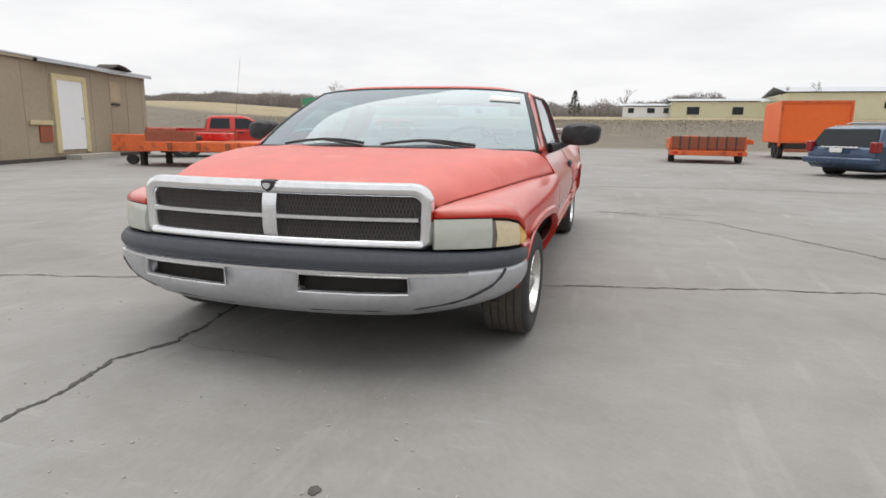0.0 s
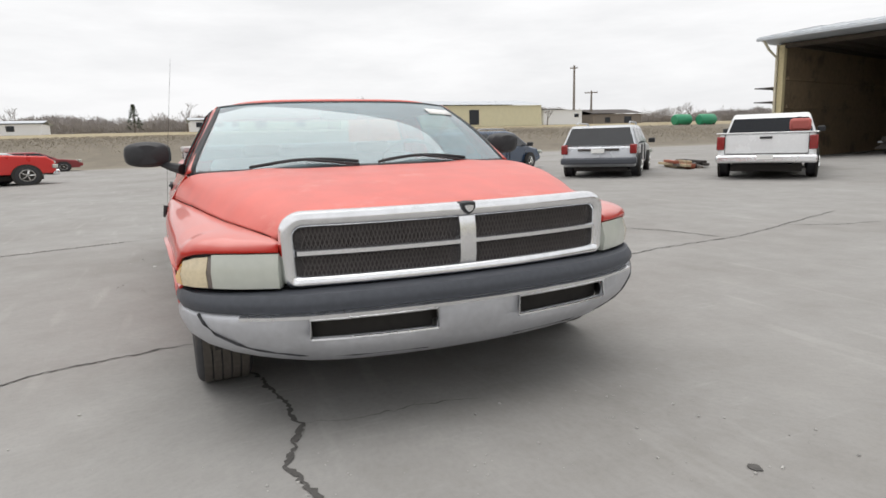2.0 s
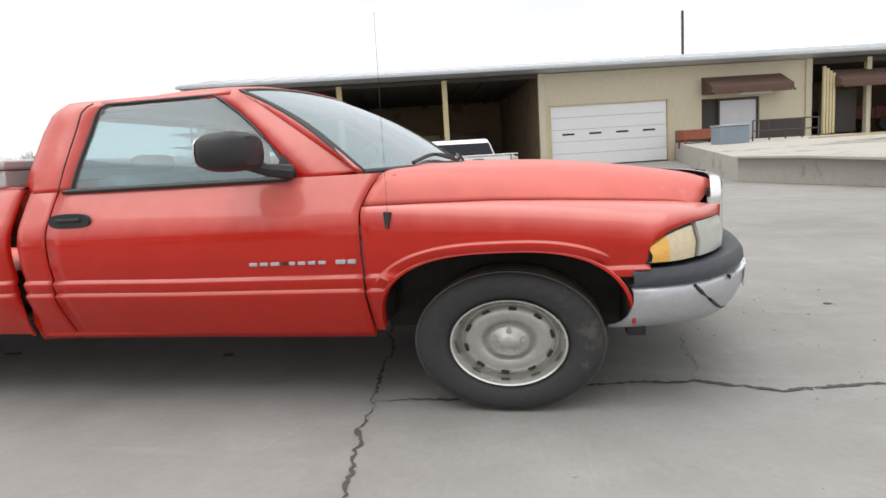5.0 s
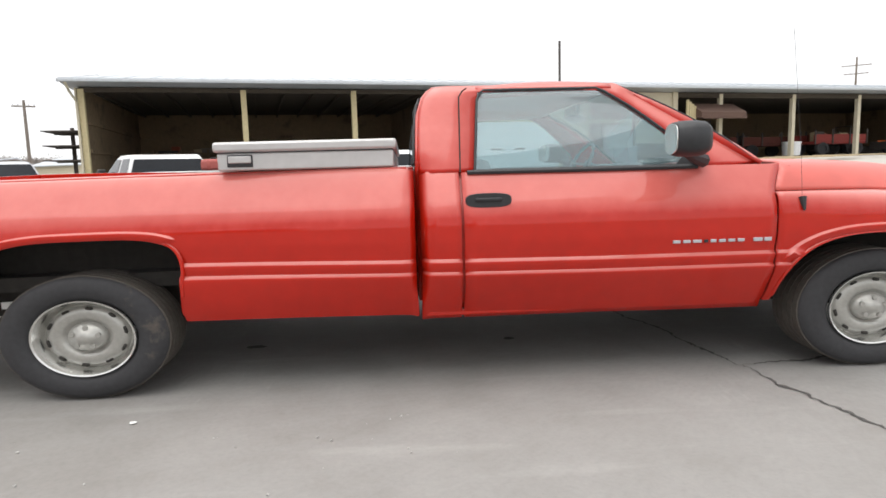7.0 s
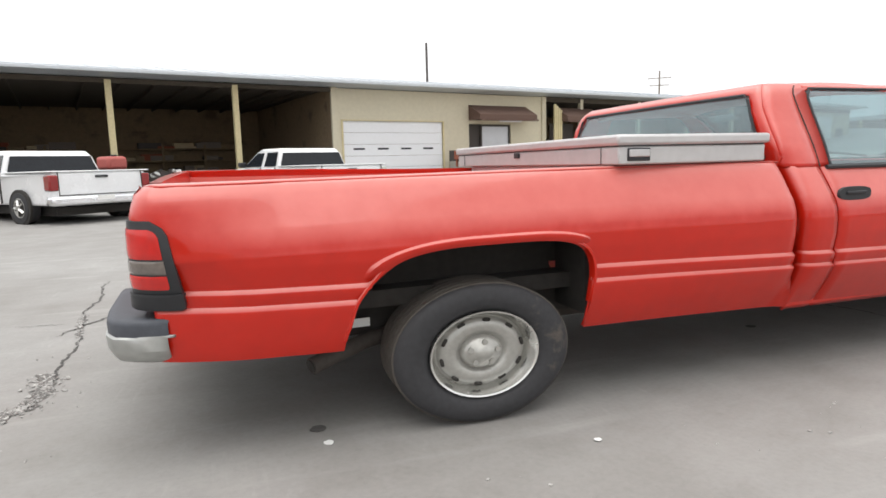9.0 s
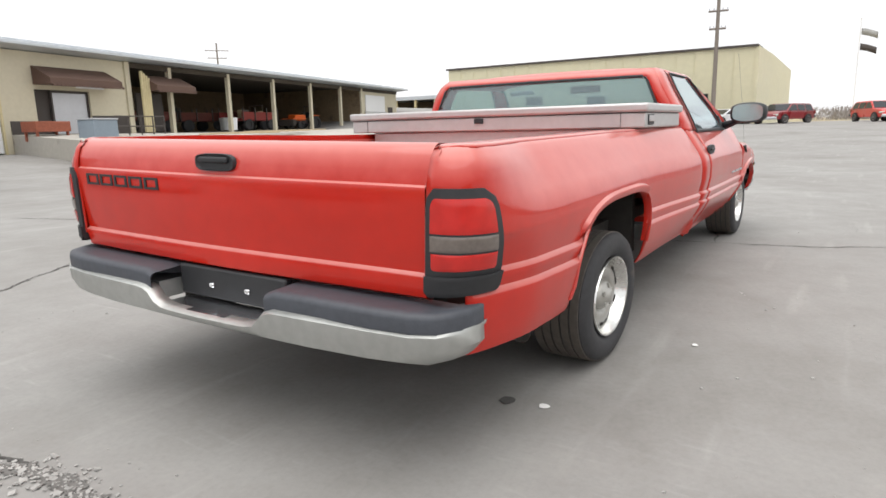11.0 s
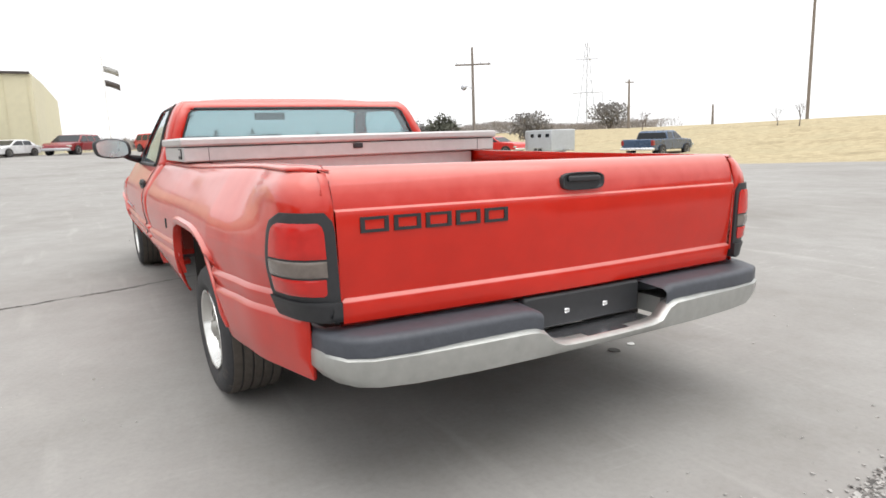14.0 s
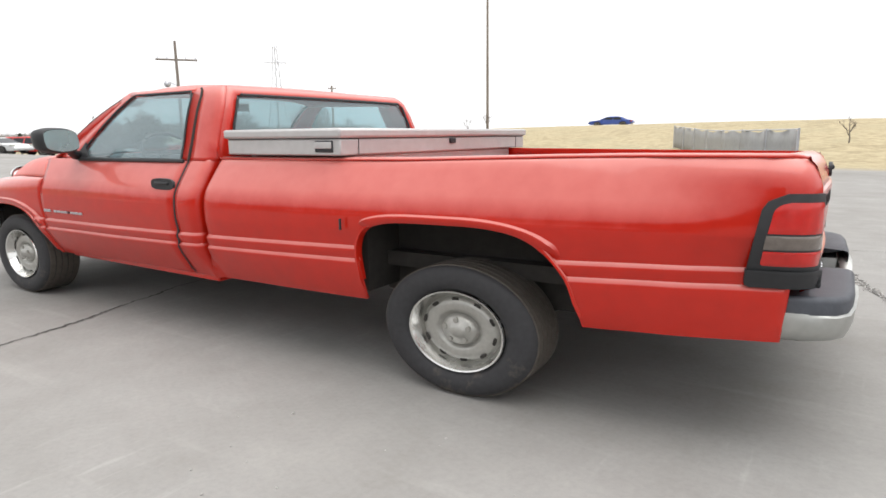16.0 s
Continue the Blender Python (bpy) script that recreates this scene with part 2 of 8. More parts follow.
# ---------------------------------------------------------------- mesh helpers
def part(name, bm, mat, parent=None, label="", bevel=0.0, smooth=True, solid=0.0, doubles=True):
    """Links a bmesh as one mesh object under a thing or part."""
    if doubles:
        bmesh.ops.remove_doubles(bm, verts=bm.verts, dist=0.0004)
    bmesh.ops.recalc_face_normals(bm, faces=bm.faces)
    me = bpy.data.meshes.new(name)
    bm.to_mesh(me)
    bm.free()
    me.materials.append(mat)
    ob = new(name, me)
    if smooth:
        me.shade_smooth()
        me.set_sharp_from_angle(angle=radians(38))
    if solid:
        mod = ob.modifiers.new("thickness", "SOLIDIFY")
        mod.thickness, mod.offset = solid, -1
    if bevel:
        mod = ob.modifiers.new("edges", "BEVEL")
        mod.width, mod.segments, mod.limit_method, mod.angle_limit = bevel, 2, "ANGLE", radians(40)
    if parent is not None:
        ob.parent = parent
    if label:
        tagged(ob, label)
    return ob


def thing(name, label, category, m=None, group="", kind=""):
    ob = new(name)
    ob.empty_display_size = 0.2
    if m is not None:
        ob.matrix_basis = m
    return tagged(ob, label, category, group, kind)


def box(bm, x0, x1, y0, y1, z0, z1, m=None):
    v = [bm.verts.new((x, y, z)) for x in (x0, x1) for y in (y0, y1) for z in (z0, z1)]
    if m is not None:
        for p in v:
            p.co = m @ p.co
    for f in ((0, 1, 3, 2), (4, 6, 7, 5), (0, 4, 5, 1), (2, 3, 7, 6), (0, 2, 6, 4), (1, 5, 7, 3)):
        bm.faces.new([v[i] for i in f])
    return bm


def boxes(*specs):
    bm = bmesh.new()
    for s in specs:
        box(bm, *s)
    return bm


def tube(bm, points, radius, n=8, radii=None):
    """A round bar along a polyline."""
    pts = [Vector(p) for p in points]
    rings = []
    for i, p in enumerate(pts):
        d = (pts[min(i + 1, len(pts) - 1)] - pts[max(i - 1, 0)]).normalized()
        a = d.orthogonal().normalized() if abs(d.z) < 0.95 else Vector((1, 0, 0))
        a = (a - d * a.dot(d)).normalized()
        b = d.cross(a)
        r = radii[i] if radii else radius
        rings.append([bm.verts.new(p + (a * math.cos(k * 2 * math.pi / n) + b * math.sin(k * 2 * math.pi / n)) * r) for k in range(n)])
    for r0, r1 in zip(rings, rings[1:]):
        for k in range(n):
            bm.faces.new((r0[k], r0[(k + 1) % n], r1[(k + 1) % n], r1[k]))
    bm.faces.new(rings[0][::-1])
    bm.faces.new(rings[-1])
    return bm


def lathe(bm, profile, n=40, zs=1.0, cap=True):
    """Turns (radius, y) pairs about the y axis; zs flattens the height."""
    rings = []
    for r, y in profile:
        rings.append([bm.verts.new((r * math.cos(k * 2 * math.pi / n), y, r * math.sin(k * 2 * math.pi / n) * zs)) for k in range(n)])
    for r0, r1 in zip(rings, rings[1:]):
        for k in range(n):
            bm.faces.new((r0[k], r0[(k + 1) % n], r1[(k + 1) % n], r1[k]))
    if cap:
        bm.faces.new(rings[0])
        bm.faces.new(rings[-1])
    return bm


def lerp_table(table, x):
    xs, ys = zip(*table)
    return float(np.interp(x, xs, ys))


def grid(bm, rows, skip=None):
    """Faces between rows of points; skip(i, j) leaves an opening."""
    vs = [[bm.verts.new(p) for p in r] for r in rows]
    for i in range(len(vs) - 1):
        for j in range(len(vs[i]) - 1):
            if skip and skip(i, j):
                continue
            quad = []
            for v in (vs[i][j], vs[i + 1][j], vs[i + 1][j + 1], vs[i][j + 1]):
                if not any((v.co - q.co).length < 0.0005 for q in quad):
                    quad.append(v)
            if len(quad) > 2:
                bm.faces.new(quad)
    return bm


def smooth01(x, a, b):
    k = min(1.0, max(0.0, (x - a) / (b - a)))
    return k * k * (3 - 2 * k)


# ---------------------------------------------------------------- ground
BUILD_ORIGIN, BUILD_TURN = Vector((-8.75, 22.7, 0)), radians(13)
FACE_DIR = Vector((math.cos(BUILD_TURN), math.sin(BUILD_TURN), 0))
FACE_IN = Vector((-math.sin(BUILD_TURN), math.cos(BUILD_TURN), 0))


def ground_height(x, y):
    """Flat lot, a slope up to the long shed, a rise to the east, and grass banks to the south and west."""
    p = Vector((x, y, 0)) - BUILD_ORIGIN
    s, d = p.dot(FACE_DIR), p.dot(FACE_IN)
    z = 0.40 * smooth01(d, -8, 0) * smooth01(s, -8, 6)
    z += 0.75 * smooth01(x, 12, 50) * min(1.0, max(0.0, (y + 34) / 26))
    edge = lerp_table(((-60, -30), (-6, -19), (0, -22), (22, -26), (60, -34)), x)
    z += 0.065 * max(0.0, y - 8) * smooth01(x, 20, 50) * (1 - smooth01(y, 45, 90))
    fall = 0.62 * smooth01(-y, 8, 28) * smooth01(x, -2, 16)
    z += (2.1 - 0.4 * smooth01(x, 0, 60) + fall) * smooth01(-y, -edge, -edge + 38) - fall
    z += 2.3 * smooth01(-x, 42, 62) + 0.9 * smooth01(-x, 62, 85)
    z += 0.02 * noise.noise(Vector((x * 0.15, y * 0.15, 0))) * smooth01(math.hypot(x + 2, y), 8, 20)
    return z


def grass_share(x, y):
    edge = lerp_table(((-60, -30), (-6, -19), (0, -22), (22, -26), (60, -34)), x)
    wob = 1.2 * noise.noise(Vector((x * 0.3, y * 0.3, 3)))
    return max(smooth01(-y, -edge - 0.6 + wob, -edge + 0.8 + wob), smooth01(-x, 38 + 2 * wob, 44 + 2 * wob), smooth01(x, 66, 72))


def stops(near, step, far):
    out, v, k = [], 0.0, step
    while v < far:
        out.append(v)
        if v >= near:
            k *= 1.16
        v += k
    return out + [far]


def build_ground():
    half = stops(34, 1.0, 1500)
    axis = sorted({-v for v in half} | set(half))
    bm = bmesh.new()
    vs = [[bm.verts.new((x, y, ground_height(x, y))) for y in axis] for x in axis]
    for i in range(len(axis) - 1):
        for j in range(len(axis) - 1):
            bm.faces.new((vs[i][j], vs[i + 1][j], vs[i + 1][j + 1], vs[i][j + 1]))
    share = [grass_share(v.co.x, v.co.y) for v in bm.verts]
    me = bpy.data.meshes.new("ground")
    bm.to_mesh(me)
    bm.free()
    attr = me.attributes.new("grass", "FLOAT", "POINT")
    attr.data.foreach_set("value", share)
    attr = me.attributes.new("scrub", "FLOAT", "POINT")
    attr.data.foreach_set("value", [smooth01(-v.co.x, 34, 44) * (1 - 0.75 * smooth01(-v.co.x, 60, 66)) for v in me.vertices])
    me.shade_smooth()
    m = bpy.data.materials.new("worn_asphalt_and_dry_grass")
    m.use_nodes = True
    n, l = m.node_tree.nodes, m.node_tree.links
    p = n["Principled BSDF"]
    tc = n.new("ShaderNodeTexCoord")

    def tex(scale, detail=6, rough=0.6):
        t = n.new("ShaderNodeTexNoise")
        t.inputs["Scale"].default_value, t.inputs["Detail"].default_value, t.inputs["Roughness"].default_value = scale, detail, rough
        l.new(tc.outputs["Object"], t.inputs["Vector"])
        return t.outputs[0]

    def ramp_of(src, *stops_):
        r = n.new("ShaderNodeValToRGB")
        e = r.color_ramp.elements
        while len(e) < len(stops_):
            e.new(0.5)
        for k, (at, c) in zip(e, stops_):
            k.position, k.color = at, (*c, 1)
        l.new(src, r.inputs[0])
        return r.outputs[0]

    def mixed(fac, a, b, kind="MIX"):
        x = n.new("ShaderNodeMix")
        x.data_type, x.blend_type = "RGBA", kind
        if isinstance(fac, float):
            x.inputs[0].default_value = fac
        else:
            l.new(fac, x.inputs[0])
        l.new(a, x.inputs[6])
        l.new(b, x.inputs[7])
        return x.outputs[2]

    base = ramp_of(tex(0.35, 7, 0.62), (0.28, (0.224, 0.214, 0.201)), (0.46, (0.274, 0.266, 0.255)), (0.60, (0.294, 0.288, 0.278)), (0.76, (0.334, 0.327, 0.317)))
    speck = ramp_of(tex(38, 4, 0.7), (0.32, (0.94, 0.94, 0.94)), (0.5, (1, 1, 1)), (0.72, (1.05, 1.05, 1.04)))
    mid = ramp_of(tex(2.4, 8, 0.7), (0.3, (0.88, 0.875, 0.865)), (0.55, (1.0, 1.0, 1.0)), (0.75, (1.10, 1.10, 1.09)))
    lot = mixed(1.0, mixed(1.0, base, mid, "MULTIPLY"), speck, "MULTIPLY")
    scuff_map = n.new("ShaderNodeMapping")
    scuff_map.inputs["Scale"].default_value = (0.35, 3.0, 1)
    scuff_map.inputs["Rotation"].default_value = (0, 0, radians(75))
    l.new(tc.outputs["Object"], scuff_map.inputs[0])
    scuff = n.new("ShaderNodeTexNoise")
    scuff.inputs["Scale"].default_value, scuff.inputs["Detail"].default_value = 1.8, 9
    l.new(scuff_map.outputs[0], scuff.inputs["Vector"])
    scuffed = ramp_of(scuff.outputs[0], (0.60, (0.0, 0.0, 0.0)), (0.76, (0.05, 0.05, 0.048)))
    lot = mixed(1.0, lot, scuffed, "ADD")
    scrape_map = n.new("ShaderNodeMapping")
    scrape_map.inputs["Scale"].default_value = (16, 2.2, 1)
    scrape_map.inputs["Rotation"].default_value = (0, 0, radians(-8))
    l.new(tc.outputs["Object"], scrape_map.inputs[0])
    scrape = n.new("ShaderNodeTexNoise")
    scrape.inputs["Scale"].default_value, scrape.inputs["Detail"].default_value = 1.6, 5
    l.new(scrape_map.outputs[0], scrape.inputs["Vector"])
    where = ramp_of(tex(0.7, 4, 0.5), (0.50, (0.0, 0.0, 0.0)), (0.62, (1.0, 1.0, 1.0)))
    marks = ramp_of(scrape.outputs[0], (0.58, (0.0, 0.0, 0.0)), (0.74, (0.045, 0.045, 0.044)))
    lot = mixed(1.0, lot, mixed(1.0, where, marks, "MULTIPLY"), "ADD")
    straw = ramp_of(tex(0.25, 8, 0.7), (0.3, (0.30, 0.25, 0.15)), (0.5, (0.42, 0.35, 0.22)), (0.72, (0.34, 0.30, 0.19)))
    brush = ramp_of(tex(2.0, 8, 0.75), (0.3, (0.6, 0.6, 0.55)), (0.6, (1.1, 1.1, 1.1)))
    straw = mixed(1.0, straw, brush, "MULTIPLY")
    west = n.new("ShaderNodeAttribute")
    west.attribute_name = "scrub"
    weeds = ramp_of(tex(0.6, 8, 0.75), (0.3, (0.140, 0.122, 0.096)), (0.55, (0.180, 0.157, 0.123)), (0.75, (0.225, 0.198, 0.153)))
    straw = mixed(west.outputs["Fac"], straw, weeds)
    att = n.new("ShaderNodeAttribute")
    att.attribute_name = "grass"
    l.new(mixed(att.outputs["Fac"], lot, straw), p.inputs["Base Color"])
    p.inputs["Roughness"].default_value = 0.88
    p.inputs["Specular IOR Level"].default_value = 0.3
    b = n.new("ShaderNodeBump")
    b.inputs["Strength"].default_value, b.inputs["Distance"].default_value = 0.12, 0.008
    l.new(tex(45, 6, 0.75), b.inputs["Height"])
    l.new(b.outputs[0], p.inputs["Normal"])
    me.materials.append(m)
    return tagged(new("ground", me), "worn grey asphalt lot with dry straw-coloured grass banks", "ground", kind="structure")


ground = build_ground()


def crack(points, width, seed, label="dark jagged crack running across the grey asphalt"):
    """A jagged dark ribbon of uneven width, laid just over the asphalt."""
    rnd = random.Random(seed)
    pts = [Vector((*p, 0)) for p in points]
    fine = []
    for a, b in zip(pts, pts[1:]):
        steps = max(2, int((b - a).length / 0.018))
        side = (b - a).normalized().cross(Vector((0, 0, 1)))
        for k in range(steps):
            q = a.lerp(b, k / steps)
            fine.append(q + side * (0.04 * noise.noise(q * 2.5 + Vector((seed, 0, 0))) + 0.022 * noise.noise(q * 9 + Vector((seed, 5, 0))) + 0.016 * noise.noise(q * 34 + Vector((seed, 9, 0))) + rnd.uniform(-0.006, 0.006)))
    fine.append(pts[-1])
    bm = bmesh.new()
    rows = []
    for i, q in enumerate(fine):
        d = (fine[min(i + 1, len(fine) - 1)] - fine[max(i - 1, 0)]).normalized()
        side = d.cross(Vector((0, 0, 1)))
        end = min(1.0, 0.2 + 0.06 * min(i, len(fine) - 1 - i))
        w = width * 0.62 * end * rnd.uniform(0.35, 1.5) * (1 + 0.7 * noise.noise(q * 5 + Vector((3, seed, 0))))
        z = ground_height(q.x, q.y) + 0.004
        rows.append([(q.x - side.x * w / 2, q.y - side.y * w / 2, z), (q.x + side.x * w / 2, q.y + side.y * w / 2, z)])
    grid(bm, rows)
    ob = part("pavement_crack", bm, CRACK, smooth=False)
    return tagged(ob, label, "crack", "cracks in the asphalt", "structure")


# ---------------------------------------------------------------- the red pickup
truck = thing("pickup_truck", "faded red regular-cab long-bed pickup with chrome grille and steel wheels", "pickup truck")
REAR_AXLE = -3.76
ZS = 0.75
SIDE = ((0.30, 1.03), (0.33, 1.045), (0.40, 1.085), (0.48, 1.11), (0.528, 1.121), (0.532, 1.120), (0.544, 1.106), (0.586, 1.117), (0.590, 1.116), (0.603, 1.101),
        (0.68, 1.116), (0.76, 1.118), (0.81, 1.112), (0.85, 1.097), (0.90, 1.066), (0.96, 1.028), (1.00, 1.0), (1.02, 0.982), (1.03, 0.96))
LEVELS = [0.31, 0.34, 0.40, 0.44, 0.48, 0.515, 0.528, 0.532, 0.544, 0.566, 0.586, 0.590, 0.603, 0.64, 0.67, 0.685, 0.70, 0.712, 0.724, 0.736, 0.75, 0.762, 0.774, 0.786, 0.798, 0.815, 0.83, 0.85, 0.875, 0.90, 0.93, 0.96, 0.985, 1.00, 1.012, 1.02, 1.027, 1.03]


def arch_line(x, xc, half, top, base, aft=2.7, fore=2.7):
    """Upper edge of a wheel opening; its fore corner may be squarer than its aft one."""
    u, n = abs(x - xc) / half, fore if x > xc else aft
    return base + (top - base) * (1 - min(1.0, u) ** n) ** (1 / n)


def moulding_rise(x):
    """The pressed side lines climb towards the tail."""
    return lerp_table(((-5.1, 0.066), (-4.85, 0.062), (-4.25, 0.043), (-3.27, 0.028), (-2.3, 0.012), (-1.4, 0.0), (0, 0.0)), x)


def moulding_share(z):
    return smooth01(z, 0.47, 0.54) * (1 - smooth01(z, 0.66, 0.80))


FRONT_ARCH = (-0.025, 0.50, 0.675, 0.34)
REAR_ARCH = (-3.756, 0.489, 0.745, 0.40, 2.9, 4.4)


def columns(x0, x1, step, arch=None):
    xs = list(np.arange(x0, x1, step)) + [x1]
    if arch:
        xs += [arch[0] + arch[1] * math.sin(a) for a in np.linspace(-math.pi / 2, math.pi / 2, 41)]
        xs += [arch[0] - arch[1] - 0.001, arch[0] + arch[1] + 0.001]
    return sorted({round(float(x), 4) for x in xs if x0 - 1e-6 <= x <= x1 + 1e-6})


def flank_y(x, z):
    """Half width of the body side; the bed's rear end stands more upright."""
    y = lerp_table(SIDE, z)
    return y + (1.118 - y) * 0.85 * smooth01(-x, 4.45, 5.0) * (z > 0.76) * (1 - 0.35 * smooth01(z, 0.96, 1.035)) - 0.045 * smooth01(-x, 4.6, 5.0) * (1 - smooth01(z, 0.56, 0.80))


def gate_half(z, sgn):
    """Half width of the tailgate on either side, a little narrower at the bottom."""
    return (0.888 if sgn > 0 else 0.874) * (1 - (0.014 if sgn > 0 else 0.020) * min(1.0, max(0.0, (1.0 - z) / 0.42)))


def side_panel(name, cols, bottom, top, reach, parent, mat=RED, label="", skew=None):
    """Outer skin on both flanks would be two panels; this makes one, on the given side (+1 left, -1 right)."""
    made = []
    for sgn in (1, -1):
        bm = bmesh.new()
        rows = []
        for c in cols:
            x, k = c[:2] if isinstance(c, tuple) else (c, reach(c))
            rows.append([])
            for i, z in enumerate(LEVELS):
                zz = min(max(z, bottom(x, sgn) + 0.0012 * i), top(x) - 0.0008 * (len(LEVELS) - 1 - i))
                y = gate_half(zz, sgn) + c[2] if k == "gate" else flank_y(x, zz) * k
                rows[-1].append((x + (skew(x, zz) if skew else 0), sgn * y, zz + moulding_rise(x) * moulding_share(zz)))
        grid(bm, rows)
        made.append(part(name, bm, mat, parent, label, solid=0.012))
    return made


# load bed flanks
bed_plan = ((-5.06, 0.83), (-5.045, 0.868), (-5.02, 0.893), (-4.98, 0.912), (-4.93, 0.923), (-4.86, 0.931), (-4.7, 0.942), (-4.4, 0.953), (-4.0, 0.962), (-3.4, 0.975), (-2.25, 1.0), (0, 1.0))
bed_cols = [(-5.062, "gate", 0.005), (-5.061, "gate", 0.030)] + columns(-5.058, -5.0, 0.012) + columns(-4.98, -2.228, 0.04, REAR_ARCH)


def bed_bottom(x, side):
    if abs(x - REAR_ARCH[0]) <= REAR_ARCH[1]:
        return max(arch_line(x, *REAR_ARCH), 0.36 if side > 0 else 0.34)
    return lerp_table(((-5.06, 0.572), (-4.995, 0.562), (-4.985, 0.412), (-4.86, 0.408), (-4.3, 0.392), (-3.3, 0.375), (-2.2, 0.36)), x) - (0.022 if side < 0 and x > -4.2 else 0.0)


def bed_top(x):
    return lerp_table(((-5.062, 1.020), (-5.045, 1.026), (-5.015, 1.030), (0, 1.03)), x)


def corner_lean(x, z):
    """The rear corner rolls forwards at the top like the tailgate; the wheel opening's sides rake aft downwards."""
    if x > -4.7:
        low = 1 - smooth01(z, 0.40, 0.66)
        return -0.085 * low * smooth01(x, -4.62, -4.27) if x < REAR_ARCH[0] else -0.03 * low * (1 - smooth01(x, -3.2, -2.9))
    return smooth01(-x, 4.86, 5.06) * lerp_table(((0.93, 0.0), (0.96, 0.008), (1.0, 0.022), (1.02, 0.040), (1.03, 0.058)), z)


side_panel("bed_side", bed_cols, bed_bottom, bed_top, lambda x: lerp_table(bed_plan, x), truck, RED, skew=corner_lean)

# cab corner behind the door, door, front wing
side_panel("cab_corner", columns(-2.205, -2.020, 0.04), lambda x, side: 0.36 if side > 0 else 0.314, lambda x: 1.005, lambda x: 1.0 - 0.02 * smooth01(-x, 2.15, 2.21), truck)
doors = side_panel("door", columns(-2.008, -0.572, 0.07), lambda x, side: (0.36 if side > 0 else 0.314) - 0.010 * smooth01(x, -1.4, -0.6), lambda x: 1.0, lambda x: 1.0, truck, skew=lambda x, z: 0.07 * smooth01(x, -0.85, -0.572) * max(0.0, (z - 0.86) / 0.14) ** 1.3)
for v in doors[0].data.vertices:
    v.co.x += 0.012 * (1 - smooth01(v.co.x, -2.0, -1.9))
for sgn in (1, -1):
    bm = bmesh.new()
    box(bm, -2.2, -0.62, sgn * 0.9, sgn * 1.025, 0.325, 0.362)
    part("rocker_sill", bm, RED, truck, bevel=0.01)

# backing added down the gap behind each door, black as its shade on the left
for sgn in (1, -1):
    rows = [[(x, sgn * (lerp_table(SIDE, z) - 0.022), z) for z in [0.36 + 0.64 * k / 16 for k in range(17)]] for x in (-2.05, -1.97)]
    part("door_seal", grid(bmesh.new(), rows), BLACK_TRIM if sgn > 0 else RED, truck, solid=0.006)
# Black tube added nearly flush for the deep shade and dirt of the gap.
bm = bmesh.new()
tube(bm, [(-2.009, lerp_table(SIDE, z) - 0.004, z) for z in [0.37 + 0.63 * k / 20 for k in range(21)]], 0.006, 6)
part("door_edge_strip", bm, BLACK_TRIM, truck, "black strip standing for the shade and dirt in the open door gap")

SEAM_Y = ((-0.58, 1.078), (-0.33, 1.042), (-0.05, 0.995), (0.2, 0.958), (0.42, 0.912), (0.65, 0.828), (0.78, 0.772), (0.84, 0.755))
SEAM_Z = ((-0.58, 0.872), (-0.33, 0.871), (-0.05, 0.866), (0.2, 0.852), (0.42, 0.836), (0.65, 0.815), (0.78, 0.798), (0.84, 0.786))


def wing_bottom(x):
    if abs(x - FRONT_ARCH[0]) <= FRONT_ARCH[1]:
        return max(arch_line(x, *FRONT_ARCH), 0.345 if x < 0 else 0.56)
    if x < 0:
        return 0.345
    return 0.585


LAMP_PLAN = ((0.86, 0.757), (0.838, 0.80), (0.805, 0.87), (0.765, 0.935), (0.722, 0.990), (0.708, 1.008), (0.66, 1.058), (0.60, 1.098), (0.535, 1.116))
LAMP_DROP = (0, 0, 0, 0, 0.002, 0.003, 0.010, 0.028, 0.070)
SHOULDER = [radians(a) for a in (0, 8, 17, 27, 38, 50, 62, 74, 83, 90)]


def shoulder(foot, crest, n):
    """Rounded fall from the bonnet seam (crest) down to the flank or the lamp (foot)."""
    return [(foot[0] + (crest[0] - foot[0]) * (1 - math.cos(a) ** (2 / n)), foot[1] + (crest[1] - foot[1]) * (1 - math.cos(a) ** (2 / n)), foot[2] + (crest[2] - foot[2]) * math.sin(a) ** (2 / n)) for a in SHOULDER]


